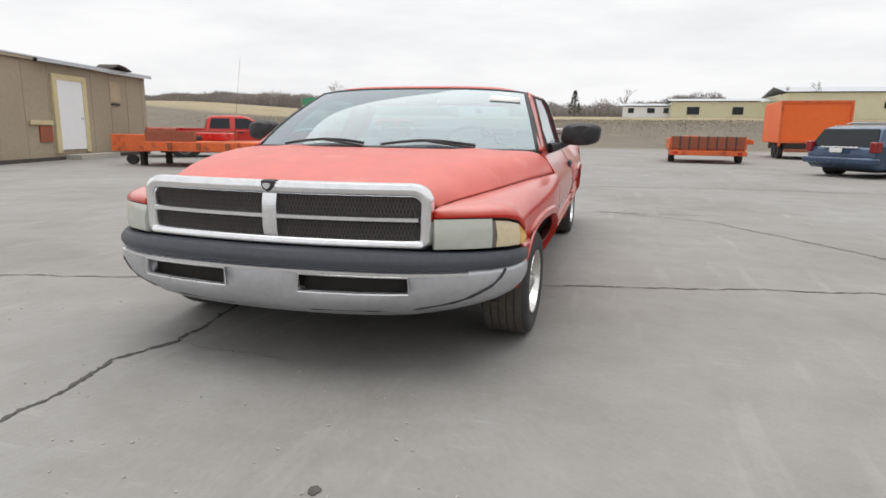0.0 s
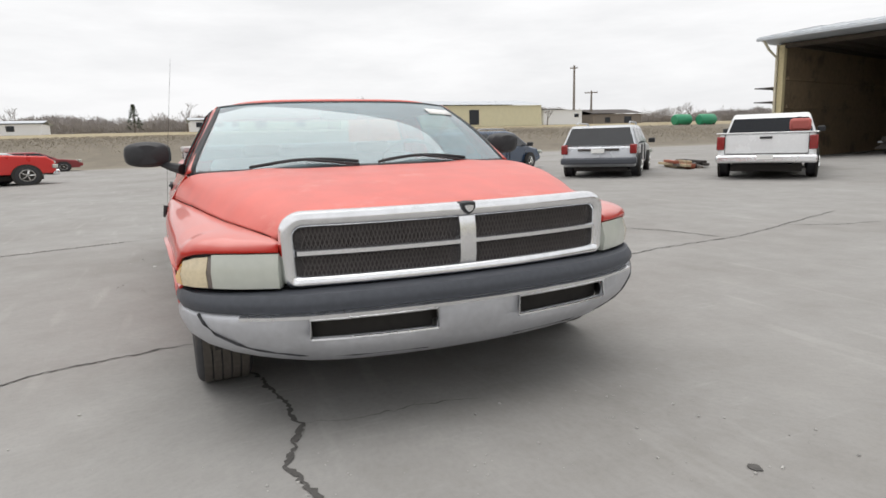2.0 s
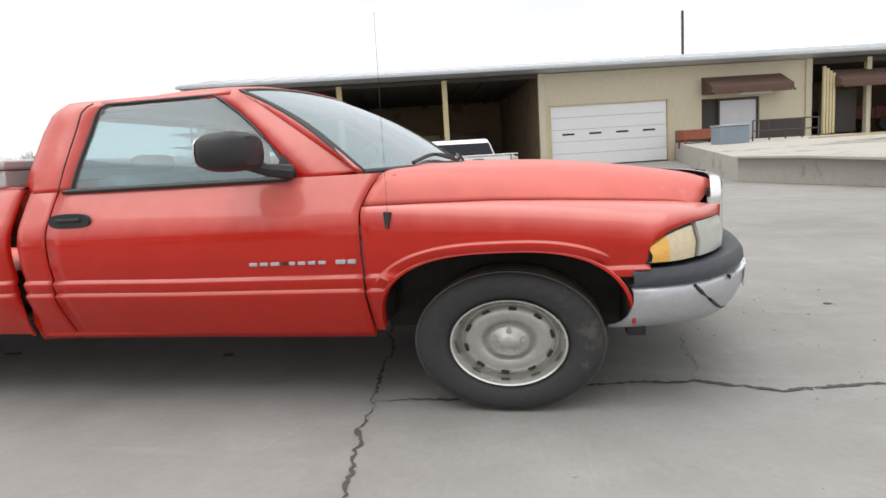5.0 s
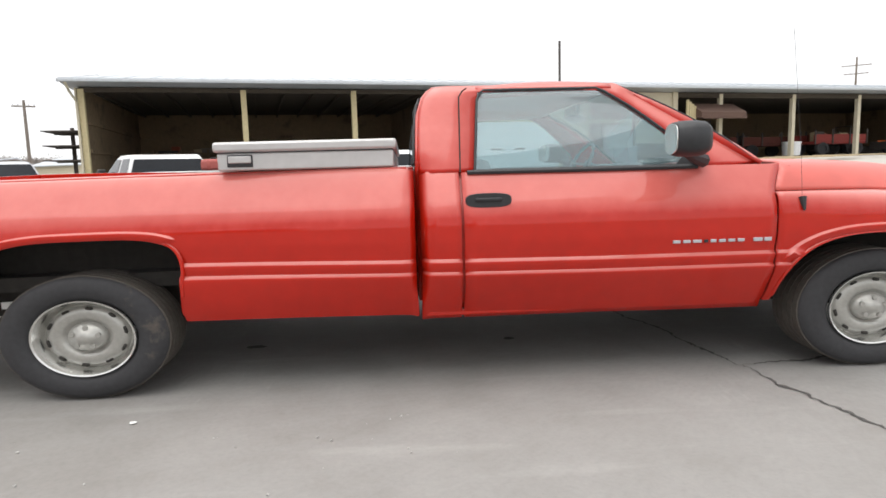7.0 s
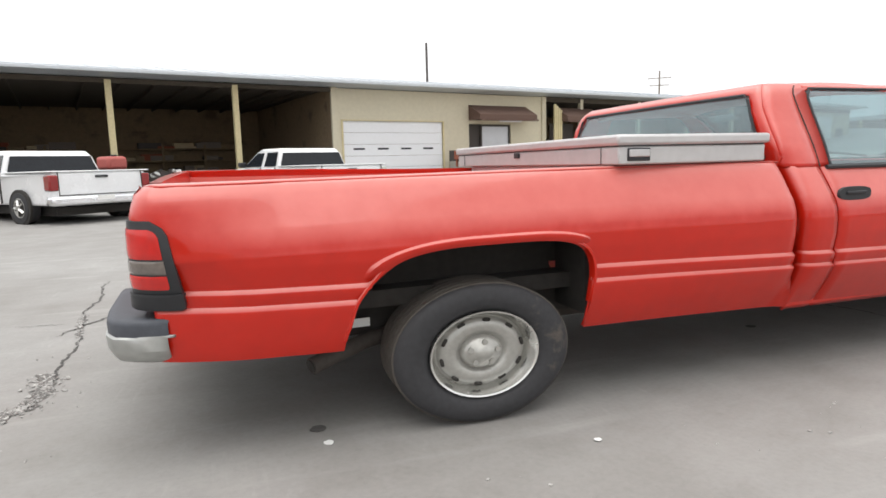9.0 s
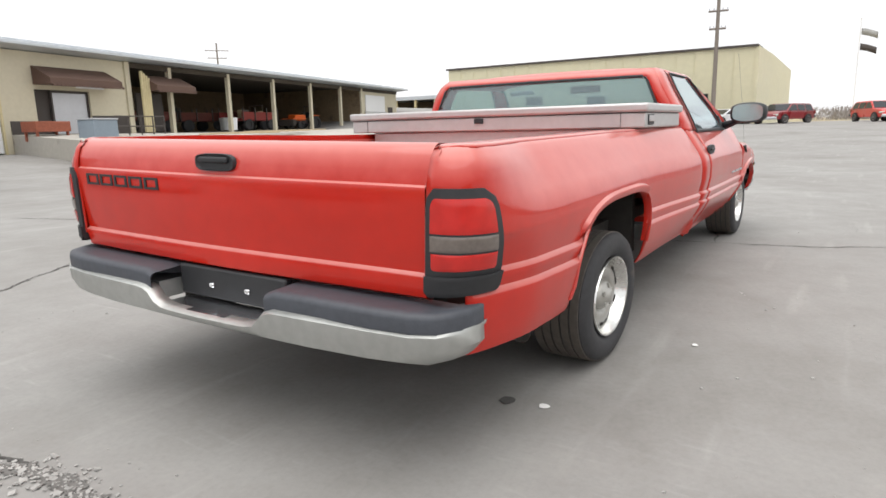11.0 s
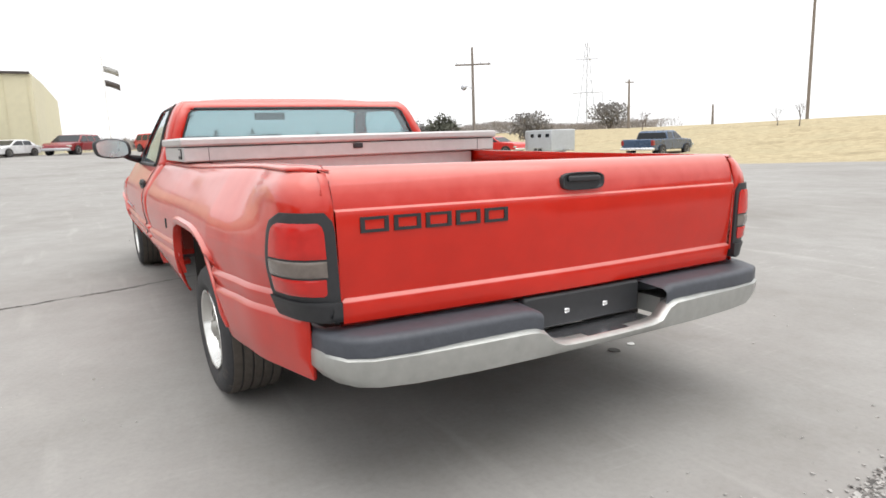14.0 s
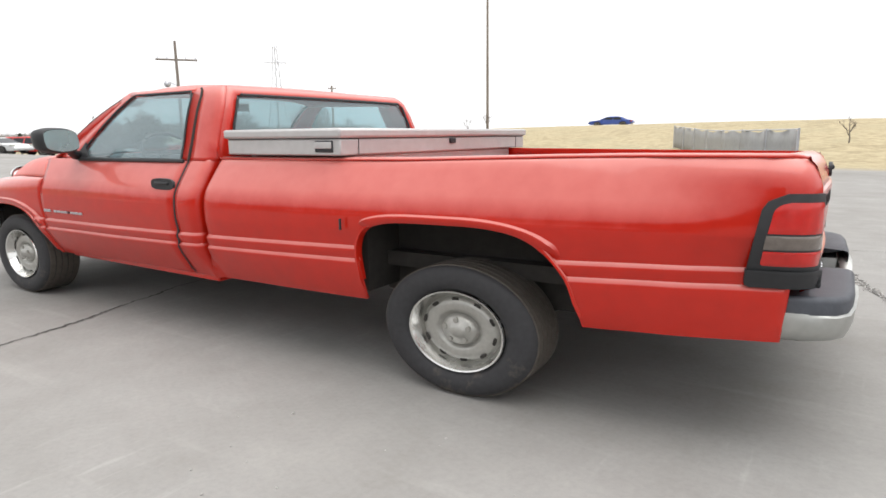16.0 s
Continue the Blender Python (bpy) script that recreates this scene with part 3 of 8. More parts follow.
for sgn in (1, -1):
    bm, rows = bmesh.new(), []
    low = [v for v in LEVELS if v <= 0.725]
    for x in columns(-0.562, 0.535, 0.035, FRONT_ARCH):
        ys, zs = lerp_table(SEAM_Y, x), lerp_table(SEAM_Z, x)
        foot = lerp_table(((-0.6, 0.745), (0.1, 0.728), (0.4, 0.700), (0.535, 0.679)), x)
        row = []
        for i, z in enumerate(low):
            zz = max(min(z, foot - 0.0008 * (len(low) - i)), wing_bottom(x) + 0.0007 * i)
            row.append((x, lerp_table(SIDE, zz), zz))
        row += shoulder((x, max(lerp_table(SIDE, foot), ys + 0.02), max(foot, wing_bottom(x) + 0.03)), (x, ys, zs), 2.5)
        row += [(x, ys - 0.012, zs - 0.004), (x, ys - 0.02, zs - 0.05)]
        rows.append([(px, sgn * py, pz) for px, py, pz in row])
    grid(bm, rows)
    # nose of the wing, rolling down to the top edge of the lamp
    rows = []
    for k in range(25):
        i = 8 - k / 3
        at = [lerp_table([(q, v) for q, v in enumerate(col)], i) for col in (*zip(*LAMP_PLAN), LAMP_DROP)]
        x = 0.535 + (0.866 - 0.535) * k / 24
        ys, zs = lerp_table(SEAM_Y, x), lerp_table(SEAM_Z, x)
        row = shoulder((at[0], at[1], 0.749 - at[2]), (x, ys, zs), 2.5 - 0.3 * k / 24)
        row += [(x, ys - 0.012, zs - 0.004), (x, ys - 0.02, zs - 0.05)]
        rows.append([(px, sgn * py, pz) for px, py, pz in row])
    grid(bm, rows)
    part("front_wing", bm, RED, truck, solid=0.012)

# pressed lips over the wheel openings
FLANGE_SIDE = ((0.33, 1.052), (0.40, 1.091), (0.48, 1.114), (0.54, 1.122), (0.70, 1.122), (0.76, 1.120), (0.81, 1.114))


def arch_lip(arch, reach, a0, a1):
    xc, half, top, base, aft, fore = (*arch, 2.7, 2.7)[:6]
    for sgn in (1, -1):
        rows = []
        for k in range(49):
            a = radians(a0 + (a1 - a0) * k / 48)
            fade = min(1.0, 8 * min(k, 48 - k) / 48)
            row = []
            for r, h in ((0.995, -0.012), (1.0, 0.006), (1.03, 0.012), (1.09, 0.017), (1.105, 0.016), (1.125, 0.002), (1.14, -0.008)):
                n = fore if math.cos(a) > 0 else aft
                x = xc + half * r * math.copysign(abs(math.cos(a)) ** (2 / n), math.cos(a))
                z = base + (top - base) * r * abs(math.sin(a)) ** (2 / n)
                row.append((x + (corner_lean(x, z) if arch is REAR_ARCH else 0.0), sgn * (flank_y(x, z) * reach(x) + (h + 0.010) * fade - 0.010), z + 0.6 * moulding_rise(x) * moulding_share(z)))
            rows.append(row)
        part("arch_lip", grid(bmesh.new(), rows), RED, truck)
        rows = []
        for k in range(73):
            a = radians(2 + 176 * k / 72)
            n = fore if math.cos(a) > 0 else aft
            row = []
            for r, h in ((1.022, -0.006), (1.014, 0.002), (0.994, 0.003), (0.988, -0.004), (0.986, -0.035)):
                x = xc + half * r * math.copysign(abs(math.cos(a)) ** (2 / n), math.cos(a))
                z = base + (top - base) * r * abs(math.sin(a)) ** (2 / n)
                row.append((x + (corner_lean(x, z) if arch is REAR_ARCH else 0.0), sgn * (lerp_table(FLANGE_SIDE, z) * reach(x) + h), z + moulding_rise(x) * moulding_share(z)))
            rows.append(row)
        part("arch_flange", grid(bmesh.new(), rows), RED, truck)


arch_lip(FRONT_ARCH, lambda x: 1.0, 40, 158)
arch_lip(REAR_ARCH, lambda x: lerp_table(bed_plan, x), 40, 154)

# bonnet
HOOD_Z = ((-0.50, 1.022), (-0.2, 1.016), (0.15, 1.0), (0.45, 0.968), (0.65, 0.937), (0.80, 0.910), (0.90, 0.888), (0.95, 0.868))


def hood_half(x):
    return lerp_table(SEAM_Y, x) - 0.006


bm, rows = bmesh.new(), []
for i in range(33):
    u = i / 32
    row = []
    for j in range(-28, 29):
        v = math.copysign(1 - (1 - abs(j) / 28) ** 1.5, j)
        xf = 0.922 - 0.066 * v * v - 0.03 * v ** 6
        a = abs(v)
        rim = 1.008 - 0.135 * max(0.0, (a - 0.6) / 0.4) ** 10
        w = smooth01(a, 0.72, 0.95)
        xb = (1 - w) * (-0.36 - 0.115 * v * v) + w * (-0.562 + 0.07 * max(0.0, (rim - 0.86) / 0.14) ** 1.3)
        x = xb + (xf - xb) * u
        y = v * hood_half(x)
        a = abs(v)
        fall = max(0.02, lerp_table(HOOD_Z, x) - lerp_table(SEAM_Z, x) - 0.004 - 0.012)
        drop = 0.012 * a * a + fall * (max(0.0, (a - 0.60) / 0.40)) ** (2.6 + 7.4 * (1 - u) ** 1.6)
        crown = 0.010 * math.exp(-((a - 0.60) / 0.10) ** 2) * (1 - u)
        z = lerp_table(HOOD_Z, x) - drop + crown - 0.008 * smooth01(u, 0.93, 1)
        row.append((x - (0.25 + 0.35 * smooth01(a, 0.78, 0.93)) * max(0.0, 0.865 - z) * smooth01(u, 0.8, 1), y, z))
    rows.append(row)
grid(bm, rows)
part("bonnet", bm, RED_FADED, truck, "faded red bonnet with chalky clear coat", solid=0.015)
bm = boxes((-0.5, 0.8, -0.8, 0.8, 0.45, 0.78))
part("engine_bay_liner", bm, DARK, truck)

# cowl, windscreen, roof
for sgn in (1, -1):
    bm = grid(bmesh.new(), [[(x + 0.07 * max(0.0, (z - 0.86) / 0.14) ** 1.3, sgn * (lerp_table(SIDE, z) - 0.026), z) for z in (0.80, 0.86, 0.90, 0.94, 0.97, 0.99)] for x in (-0.64, -0.50)])
    part("cowl_side", bm, RED, truck, solid=0.01)
bm = boxes((-0.56, -0.36, -0.86, 0.86, 0.90, 0.985))
part("cowl", bm, BLACK_TRIM, truck, bevel=0.01)


def screen_bottom(v):
    return Vector((-0.33 - 0.14 * v * v - 0.12 * v ** 6, 0.925 * v + 0.07 * v ** 5, 1.012 - 0.012 * v * v))


def screen_top(v):
    return Vector((-1.09 - 0.12 * v * v, 0.815 * v, 1.440 - 0.030 * v ** 4))


def screen_at(v, u, out=0.0):
    p = screen_bottom(v).lerp(screen_top(v), u)
    bow = 0.035 * math.sin(math.pi * u)
    return p + Vector((0.45, 0, 0.85)).normalized() * (bow + out)


VS = [k / 12 for k in range(-12, 13)]
bm = grid(bmesh.new(), [[screen_at(v, u / 8) for v in VS] for u in range(9)])
pane = part("windscreen", bm, GLASS, truck)
pane.visible_shadow = False
bm = bmesh.new()
grid(bm, [[screen_at(v * 0.995, u, 0.004) for v in VS] for u in (0.0, 0.028)])
grid(bm, [[screen_at(v * 0.995, u, 0.004) for v in VS] for u in (0.975, 1.0)])
for s in (1, -1):
    grid(bm, [[screen_at(s * v, u / 8, 0.004) for v in (0.972, 1.0)] for u in range(9)])
part("windscreen_seal", bm, BLACK_TRIM, truck, solid=0.008)

ROOF_BACK = -2.118
bm, rows = bmesh.new(), []
for i in range(13):
    u = i / 12
    row = []
    for j in range(-20, 21):
        v = j / 20
        front = screen_top(v) + Vector((0.01, 0, 0.004))
        rear = Vector((ROOF_BACK + 0.05 * abs(v) ** 3, 0.792 * v, 1.410 - 0.02 * v * v))
        p = front.lerp(rear, u)
        p.z += 0.042 * math.sin(math.pi * min(1, max(0, u))) ** 0.6 * (1 - abs(v) ** 8)
        p.y = v * (0.792 + 0.030 * math.sin(math.pi * u) ** 0.5)
        p.z -= 0.022 * abs(v) ** 10 + 0.012 * smooth01(u, 0.82, 1.0)
        row.append(p)
    rows.append(row)
grid(bm, rows)
part("roof", bm, RED_FADED, truck, "faded red cab roof", solid=0.02)


def house_y(z):
    return 1.002 - (z - 1.0) * 0.385 - 0.60 * max(0.0, z - 1.375)


# pillars and side window frame: each flank one frame with a window opening
def flank_x(z):
    """Rear edge, window rear, window front and windscreen edge at a height."""
    k = (z - 1.0) / 0.415
    back = -2.212 + 0.018 * k + 0.075 * k ** 8
    w0 = -1.945 + 0.045 * k
    w1 = lerp_table(((0, -0.885), (0.25, -0.955), (0.5, -1.06), (0.75, -1.185), (0.9, -1.28), (1.0, -1.36)), k)
    edge = screen_bottom(1).lerp(screen_top(1), k)
    return back, w0, w1, edge.x - 0.004


for sgn in (1, -1):
    bm = bmesh.new()
    zs = [1.0, 1.02, 1.06, 1.11, 1.16, 1.21, 1.26, 1.31, 1.355, 1.385, 1.40, 1.410, 1.418]
    rear, fore = [], []
    for z in zs:
        b, w0, w1, e = flank_x(z)
        if z > 1.39:
            mid = (w0 + w1) / 2
            w0 = w1 = mid
        y = house_y(z)
        rear.append([(b, sgn * (y - 0.030), z), (b + 0.02, sgn * (y - 0.008), z), (b + 0.07, sgn * y, z), ((b + w0) / 2, sgn * y, z), (w0, sgn * y, z)])
        fore.append([(w1, sgn * y, z), ((w1 + e) / 2, sgn * (y - 0.006), z), (e, sgn * (y - 0.03 + 0.03 * (z > 1.37)), z), screen_at(sgn, min(1.0, (z - 1.0) / 0.412), -0.003)])
    grid(bm, rear)
    grid(bm, fore)
    b, w0, w1, e = flank_x(1.345)
    grid(bm, [[(w0 + (w1 - w0) * k / 8, sgn * house_y(z), z) for k in range(9)] for z in (1.392, 1.418)])
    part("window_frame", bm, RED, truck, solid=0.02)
    # black rubber round the opening
    seal = bmesh.new()
    lp = []
    zz = [1.004, 1.06, 1.12, 1.18, 1.24, 1.30, 1.345, 1.375, 1.392]
    for z in zz:
        lp.append((flank_x(z)[1] - (0 if z < 1.36 else -0.03 * (z - 1.36) / 0.032), sgn * (house_y(z) + 0.002), z))
    for z in reversed(zz):
        lp.append((flank_x(z)[2], sgn * (house_y(z) + 0.002), z))
    tube(seal, lp + [lp[0]], 0.0065, 6)
    part("window_seal", seal, BLACK_TRIM, truck)
    win = bmesh.new()
    grid(win, [[(flank_x(z)[1] + (flank_x(z)[2] - flank_x(z)[1]) * k / 6, sgn * (house_y(z) - 0.008), z) for k in range(7)] for z in zz])
    side_glass = part("side_window", win, GLASS_SIDE, truck)
    side_glass.visible_shadow = False
    gap = bmesh.new()
    tube(gap, [(-2.012 + 0.02 * (z - 1.0) / 0.4 + 0.05 * max(0.0, (z - 1.36) / 0.05) ** 2, sgn * (house_y(z) + 0.001), z) for z in (1.0, 1.1, 1.2, 1.3, 1.36, 1.39, 1.405)], 0.0085 if sgn > 0 else 0.0035, 6)
    part("door_gap", gap, DARK, truck)
    # belt moulding under the glass
    bm = bmesh.new()
    tube(bm, [(-1.98, sgn * 1.010, 0.998), (-0.90, sgn * 1.010, 0.996)], 0.011, 6)
    part("belt_moulding", bm, BLACK_TRIM, truck)

# cab back with rear window
bm = bmesh.new()


def back_half(z):
    return 0.99 if z < 1.0 else house_y(z) - 0.026


def back_x(z):
    k = max(0.0, (z - 1.0) / 0.415)
    return -2.217 + 0.018 * k + 0.075 * k ** 8


cols = [-1, -0.96, -0.92, -0.4, 0, 0.4, 0.92, 0.96, 1]
zs = [0.40, 0.7, 1.0, 1.045, 1.12, 1.20, 1.28, 1.365, 1.395, 1.418]
rows = [[(back_x(z) - 0.02 * (1 - c * c), c * back_half(z), z) for c in cols] for z in zs]
grid(bm, rows, skip=lambda i, j: 3 <= i <= 6 and 2 <= j <= 5)
part("cab_back", bm, RED, truck, solid=0.02)
bm = bmesh.new()
rows = [[(back_x(z) - 0.02 * (1 - c * c) + 0.006, c * back_half(z), z) for c in (-0.93, -0.5, 0, 0.5, 0.93)] for z in (1.04, 1.15, 1.25, 1.37)]
grid(bm, rows)
pane = part("rear_window", bm, GLASS_SIDE, truck)
pane.visible_shadow = False
bm = bmesh.new()
loop = [(back_x(z) - 0.004, c * back_half(z), z) for z, c in ((1.045, -0.92), (1.2, -0.92), (1.335, -0.92), (1.365, -0.89), (1.367, 0), (1.365, 0.89), (1.335, 0.92), (1.2, 0.92), (1.045, 0.92), (1.045, -0.92))]
loop = [(x - 0.02 * (1 - (y / back_half(z)) ** 2), y, z) for x, y, z in loop]
tube(bm, loop, 0.008, 6)
part("rear_window_seal", bm, BLACK_TRIM, truck)
bm = boxes((-2.152, -2.09, -0.20, 0.20, 1.386, 1.410))
part("high_brake_light", bm, LAMP_HAZE, truck, "grey faded high-level brake light", bevel=0.008)

# inside of the cab
bm = boxes((-2.02, -1.83, -0.85, 0.85, 0.62, 1.06), (-2.0, -1.45, -0.85, 0.85, 0.5, 0.70))
part("bench_seat", bm, INTERIOR, truck, "grey cloth bench seat", bevel=0.05)
for y in (0.46, -0.46):
    bm = boxes((-1.98, -1.88, y - 0.15, y + 0.15, 1.07, 1.16))
    part("headrest", bm, INTERIOR, truck, bevel=0.04)
bm = boxes((-0.85, -0.42, -0.93, 0.93, 0.80, 0.985), (-0.95, -0.6, 0.25, 0.7, 0.86, 1.02))
part("dashboard", bm, DASH, truck, bevel=0.05)
bm = bmesh.new()
ring = []
for k in range(25):
    a = k * 2 * math.pi / 24
    ring.append((-1.02 + 0.07 * math.sin(a), 0.46 + 0.20 * math.cos(a), 1.03 + 0.13 * math.sin(a)))
tube(bm, ring, 0.013, 6)
tube(bm, [(-1.02, 0.27, 1.03), (-0.99, 0.46, 1.02), (-1.02, 0.65, 1.03)], 0.012, 5)
tube(bm, [(-0.99, 0.46, 1.02), (-0.82, 0.46, 0.95)], 0.03, 8)
part("steering_wheel", bm, DASH, truck, "dark steering wheel")
bm = boxes((-1.22, -1.19, -0.13, 0.13, 1.32, 1.38))
part("rear_view_mirror", bm, BLACK_TRIM, truck, bevel=0.01)
bm = boxes((-2.1, -0.64, -0.98, 0.98, 0.36, 0.48))
part("cab_floor", bm, DASH, truck)
for y0, y1 in ((0.985, 1.0), (-1.0, -0.985)):
    part("door_lining", boxes((-2.0, -0.65, y0, y1, 0.5, 0.99)), INTERIOR, truck)
bm = grid(bmesh.new(), [[screen_at(v, u, 0.006) for v in (0.70, 0.93)] for u in (0.72, 0.83)])
part("windscreen_sticker", bm, PAPER, truck, "small white paper sticker on the windscreen", solid=0.003)

# wipers
for y0, y1 in ((-0.70, -0.10), (0.02, 0.62)):
    bm = bmesh.new()
    pts = []
    for k in range(9):
        v = (y0 + (y1 - y0) * k / 8) / 0.925
        pts.append(screen_at(v, 0.015 + 0.05 * math.sin(math.pi * k / 8) + 0.015 * k / 8, 0.022))
    tube(bm, pts, 0.009, 6)
    tube(bm, [screen_at((y0 + y1) / 2 / 0.925, 0.055, 0.03), screen_at(y1 / 0.925, 0.0, 0.02)], 0.008, 6)
    part("wiper", bm, BLACK_TRIM, truck)

# ------------------------------------------------ grille
def grille_x(y):
    return 0.958 - 0.088 * (y / 0.74) ** 2


def curved_bar(y0, y1, z0, z1, back=0.06, out=0.0):
    n = max(2, int(abs(y1 - y0) / 0.04) + 1)
    rows = []
    top0, top1 = z0, z1
    for k in range(n + 1):
        z0, z1 = top0, top1
        y = y0 + (y1 - y0) * k / n
        x = grille_x(y) + out
        if z1 > 0.87 and abs(y) > 0.64:
            e = 0.055 * ((abs(y) - 0.64) / 0.10) ** 2
            z0, z1 = top0 - e, top1 - e
        rows.append([(x - back, y, z0), (x - 0.012, y, z0), (x, y, z0 + 0.25 * (z1 - z0)), (x, y, z1 - 0.25 * (z1 - z0)), (x - 0.012, y, z1), (x - back, y, z1), (x - back, y, z0)])
    bm = grid(bmesh.new(), rows)
    bmesh.ops.holes_fill(bm, edges=bm.edges)
    return bm


def grille_frame():
    """Thick rounded chrome surround swept round the opening."""
    path = []
    for cy, cz, r, a0 in ((0.655, 0.808, 0.064, 0), (-0.655, 0.808, 0.064, 90), (-0.690, 0.650, 0.024, 180), (0.690, 0.650, 0.024, 270)):
        for k in range(9):
            a = radians(a0 + 90 * k / 8)
            path.append((cy + r * math.cos(a), cz + r * math.sin(a) * 0.92, math.cos(a), math.sin(a)))
    full = []
    for p, q in zip(path, path[1:] + path[:1]):
        n = max(1, int(math.hypot(q[0] - p[0], q[1] - p[1]) / 0.05))
        for k in range(n):
            u = k / n
            full.append(tuple(p[m] + (q[m] - p[m]) * u for m in range(4)))
    rows = []
    for y, z, ny, nz in full + full[:1]:
        x = grille_x(y)
        w = 0.030 + 0.010 * max(0.0, nz)
        rows.append([(x + dx, y + ny * w * e, z + nz * w * 0.85 * e) for dx, e in ((-0.045, 1.0), (-0.022, 1.0), (-0.004, 0.86), (0.006, 0.45), (0.007, -0.1), (0.0, -0.55), (-0.012, -0.85), (-0.045, -0.95))])
    return grid(bmesh.new(), rows)


grille = part("grille", grille_frame(), CHROME, truck, "chrome grille surround with dark mesh")
for a, b in ((-0.69, -0.034), (0.034, 0.69)):
    part("middle_bar", curved_bar(a, b, 0.724, 0.755, 0.05), CHROME, grille)
part("centre_post", curved_bar(-0.036, 0.036, 0.63, 0.85, 0.06, 0.004), CHROME, grille)
for s in (1, -1):
    for z0, z1 in ((0.632, 0.727), (0.752, 0.850)):
        part("mesh_insert", curved_bar(s * 0.034, s * 0.69, z0, z1, 0.02, -0.035), MESH_BLACK, grille)
        bm = bmesh.new()
        yy = 0.06
        while yy < 0.68:
            for d in (1, -1):
                ya, yb = s * yy, s * (yy + d * 0.035)
                if 0.055 < abs(yb) < 0.685:
                    tube(bm, [(grille_x(ya) - 0.03, ya, z0), (grille_x(yb) - 0.03, yb, z1)], 0.0024, 4)
            yy += 0.0165
        part("mesh_wire", bm, MESH_WIRE, grille, smooth=False, doubles=False)
SHIELD = ((-1.0, 0.9), (0.0, 1.0), (1.0, 0.9), (1.0, 0.1), (0.62, -0.6), (0.0, -1.0), (-0.62, -0.6), (-1.0, 0.1))


def shield(half_w, half_h, x0, x1):
    """A shield-shaped plate facing forwards, its face a little smaller than its back."""
    bm = bmesh.new()
    back, face = [[bm.verts.new((x, y * half_w * k, 0.876 + z * half_h * k)) for y, z in SHIELD] for x, k in ((x0, 1.0), (x1, 0.84))]
    bm.faces.new(face)
    for q in range(8):
        bm.faces.new((back[q], back[(q + 1) % 8], face[(q + 1) % 8], face[q]))
    return bm


backing = part("emblem_backing", shield(0.036, 0.030, 0.935, 0.972), BLACK_TRIM, grille, "dark shield-shaped backing", smooth=False)
part("emblem", shield(0.021, 0.017, 0.970, 0.980), CHROME, backing, "plain chrome badge", smooth=False)

# ------------------------------------------------ headlights

def lamp_strip(sgn, k0, k1, z0, z1, out, depth=0.05):
    rows = []
    full = z1
    for i, (x, y) in enumerate(LAMP_PLAN[k0:k1], k0):
        z1 = full - LAMP_DROP[i]
        ny, nx = (0.45, 0.89) if y < 1.0 else (0.75, 0.66)
        rows.append([(x - 0.03, sgn * (y - 0.02), z0), (x + nx * out, sgn * (y + ny * out), z0), (x + nx * (out + 0.006), sgn * (y + ny * (out + 0.006)), (z0 + z1) / 2),
                     (x + nx * (out - 0.012), sgn * (y + ny * (out - 0.012)), z1), (x - 0.04, sgn * (y - 0.03), z1), (x - 0.03, sgn * (y - 0.02), z0)])
    bm = grid(bmesh.new(), rows)
    bmesh.ops.holes_fill(bm, edges=bm.edges)
    return bm


for s in (1, -1):
    lamp = part("headlight", lamp_strip(s, 0, 9, 0.605, 0.746, -0.012), BLACK_TRIM, truck)
    part("main_lens", lamp_strip(s, 0, 5, 0.611, 0.744, 0.010), LAMP_CLEAR, lamp, "hazed clear headlight lens")
    part("divider", lamp_strip(s, 4, 6, 0.611, 0.735, 0.001), LAMP_SMOKE, lamp)
    part("indicator_lens", lamp_strip(s, 5, 8, 0.611, 0.735, 0.004), LAMP_PALE, lamp, "pale amber indicator lens")
    part("amber_lens", lamp_strip(s, 7, 9, 0.612, 0.735, 0.005), LAMP_AMBER, lamp, "amber corner lens")

# ------------------------------------------------ front bumper
FB = [(1.035, 0.0), (1.034, 0.09), (1.03, 0.185), (1.02, 0.30), (1.005, 0.43), (0.985, 0.55), (0.955, 0.672), (0.90, 0.80), (0.84, 0.90), (0.76, 0.99), (0.66, 1.06), (0.56, 1.095), (0.46, 1.105)]
FB = [(x, -y) for x, y in reversed(FB[1:])] + FB
FROWS = [(0.000, -0.15), (0.03, -0.115), (0.10, -0.078), (0.20, -0.045), (0.355, -0.012), (0.57, 0.012), (0.72, 0.022), (0.895, 0.022), (1.0, 0.012)]


def bumper_z(y, k):
    lo = 0.276 + 0.055 * (abs(y) / 1.1) ** 3
    return lo + (0.530 - 0.012 * (abs(y) / 1.1) ** 3 - lo) * k


def bumper_row(x, y, out):
    d = Vector((1.0, y * 1.2 * smooth01(abs(y), 0.5, 1.1))).normalized()
    return x + d.x * out, y + d.y * out


rows = [[(*bumper_row(x, y, o), bumper_z(y, k)) for k, o in FROWS] for x, y in FB]


def slot(i, j):
    ya, yb = sorted((abs(FB[i][1]), abs(FB[i + 1][1])))
    return ya >= 0.184 and yb <= 0.673 and FROWS[j][0] >= 0.56 and FROWS[j + 1][0] <= 0.90


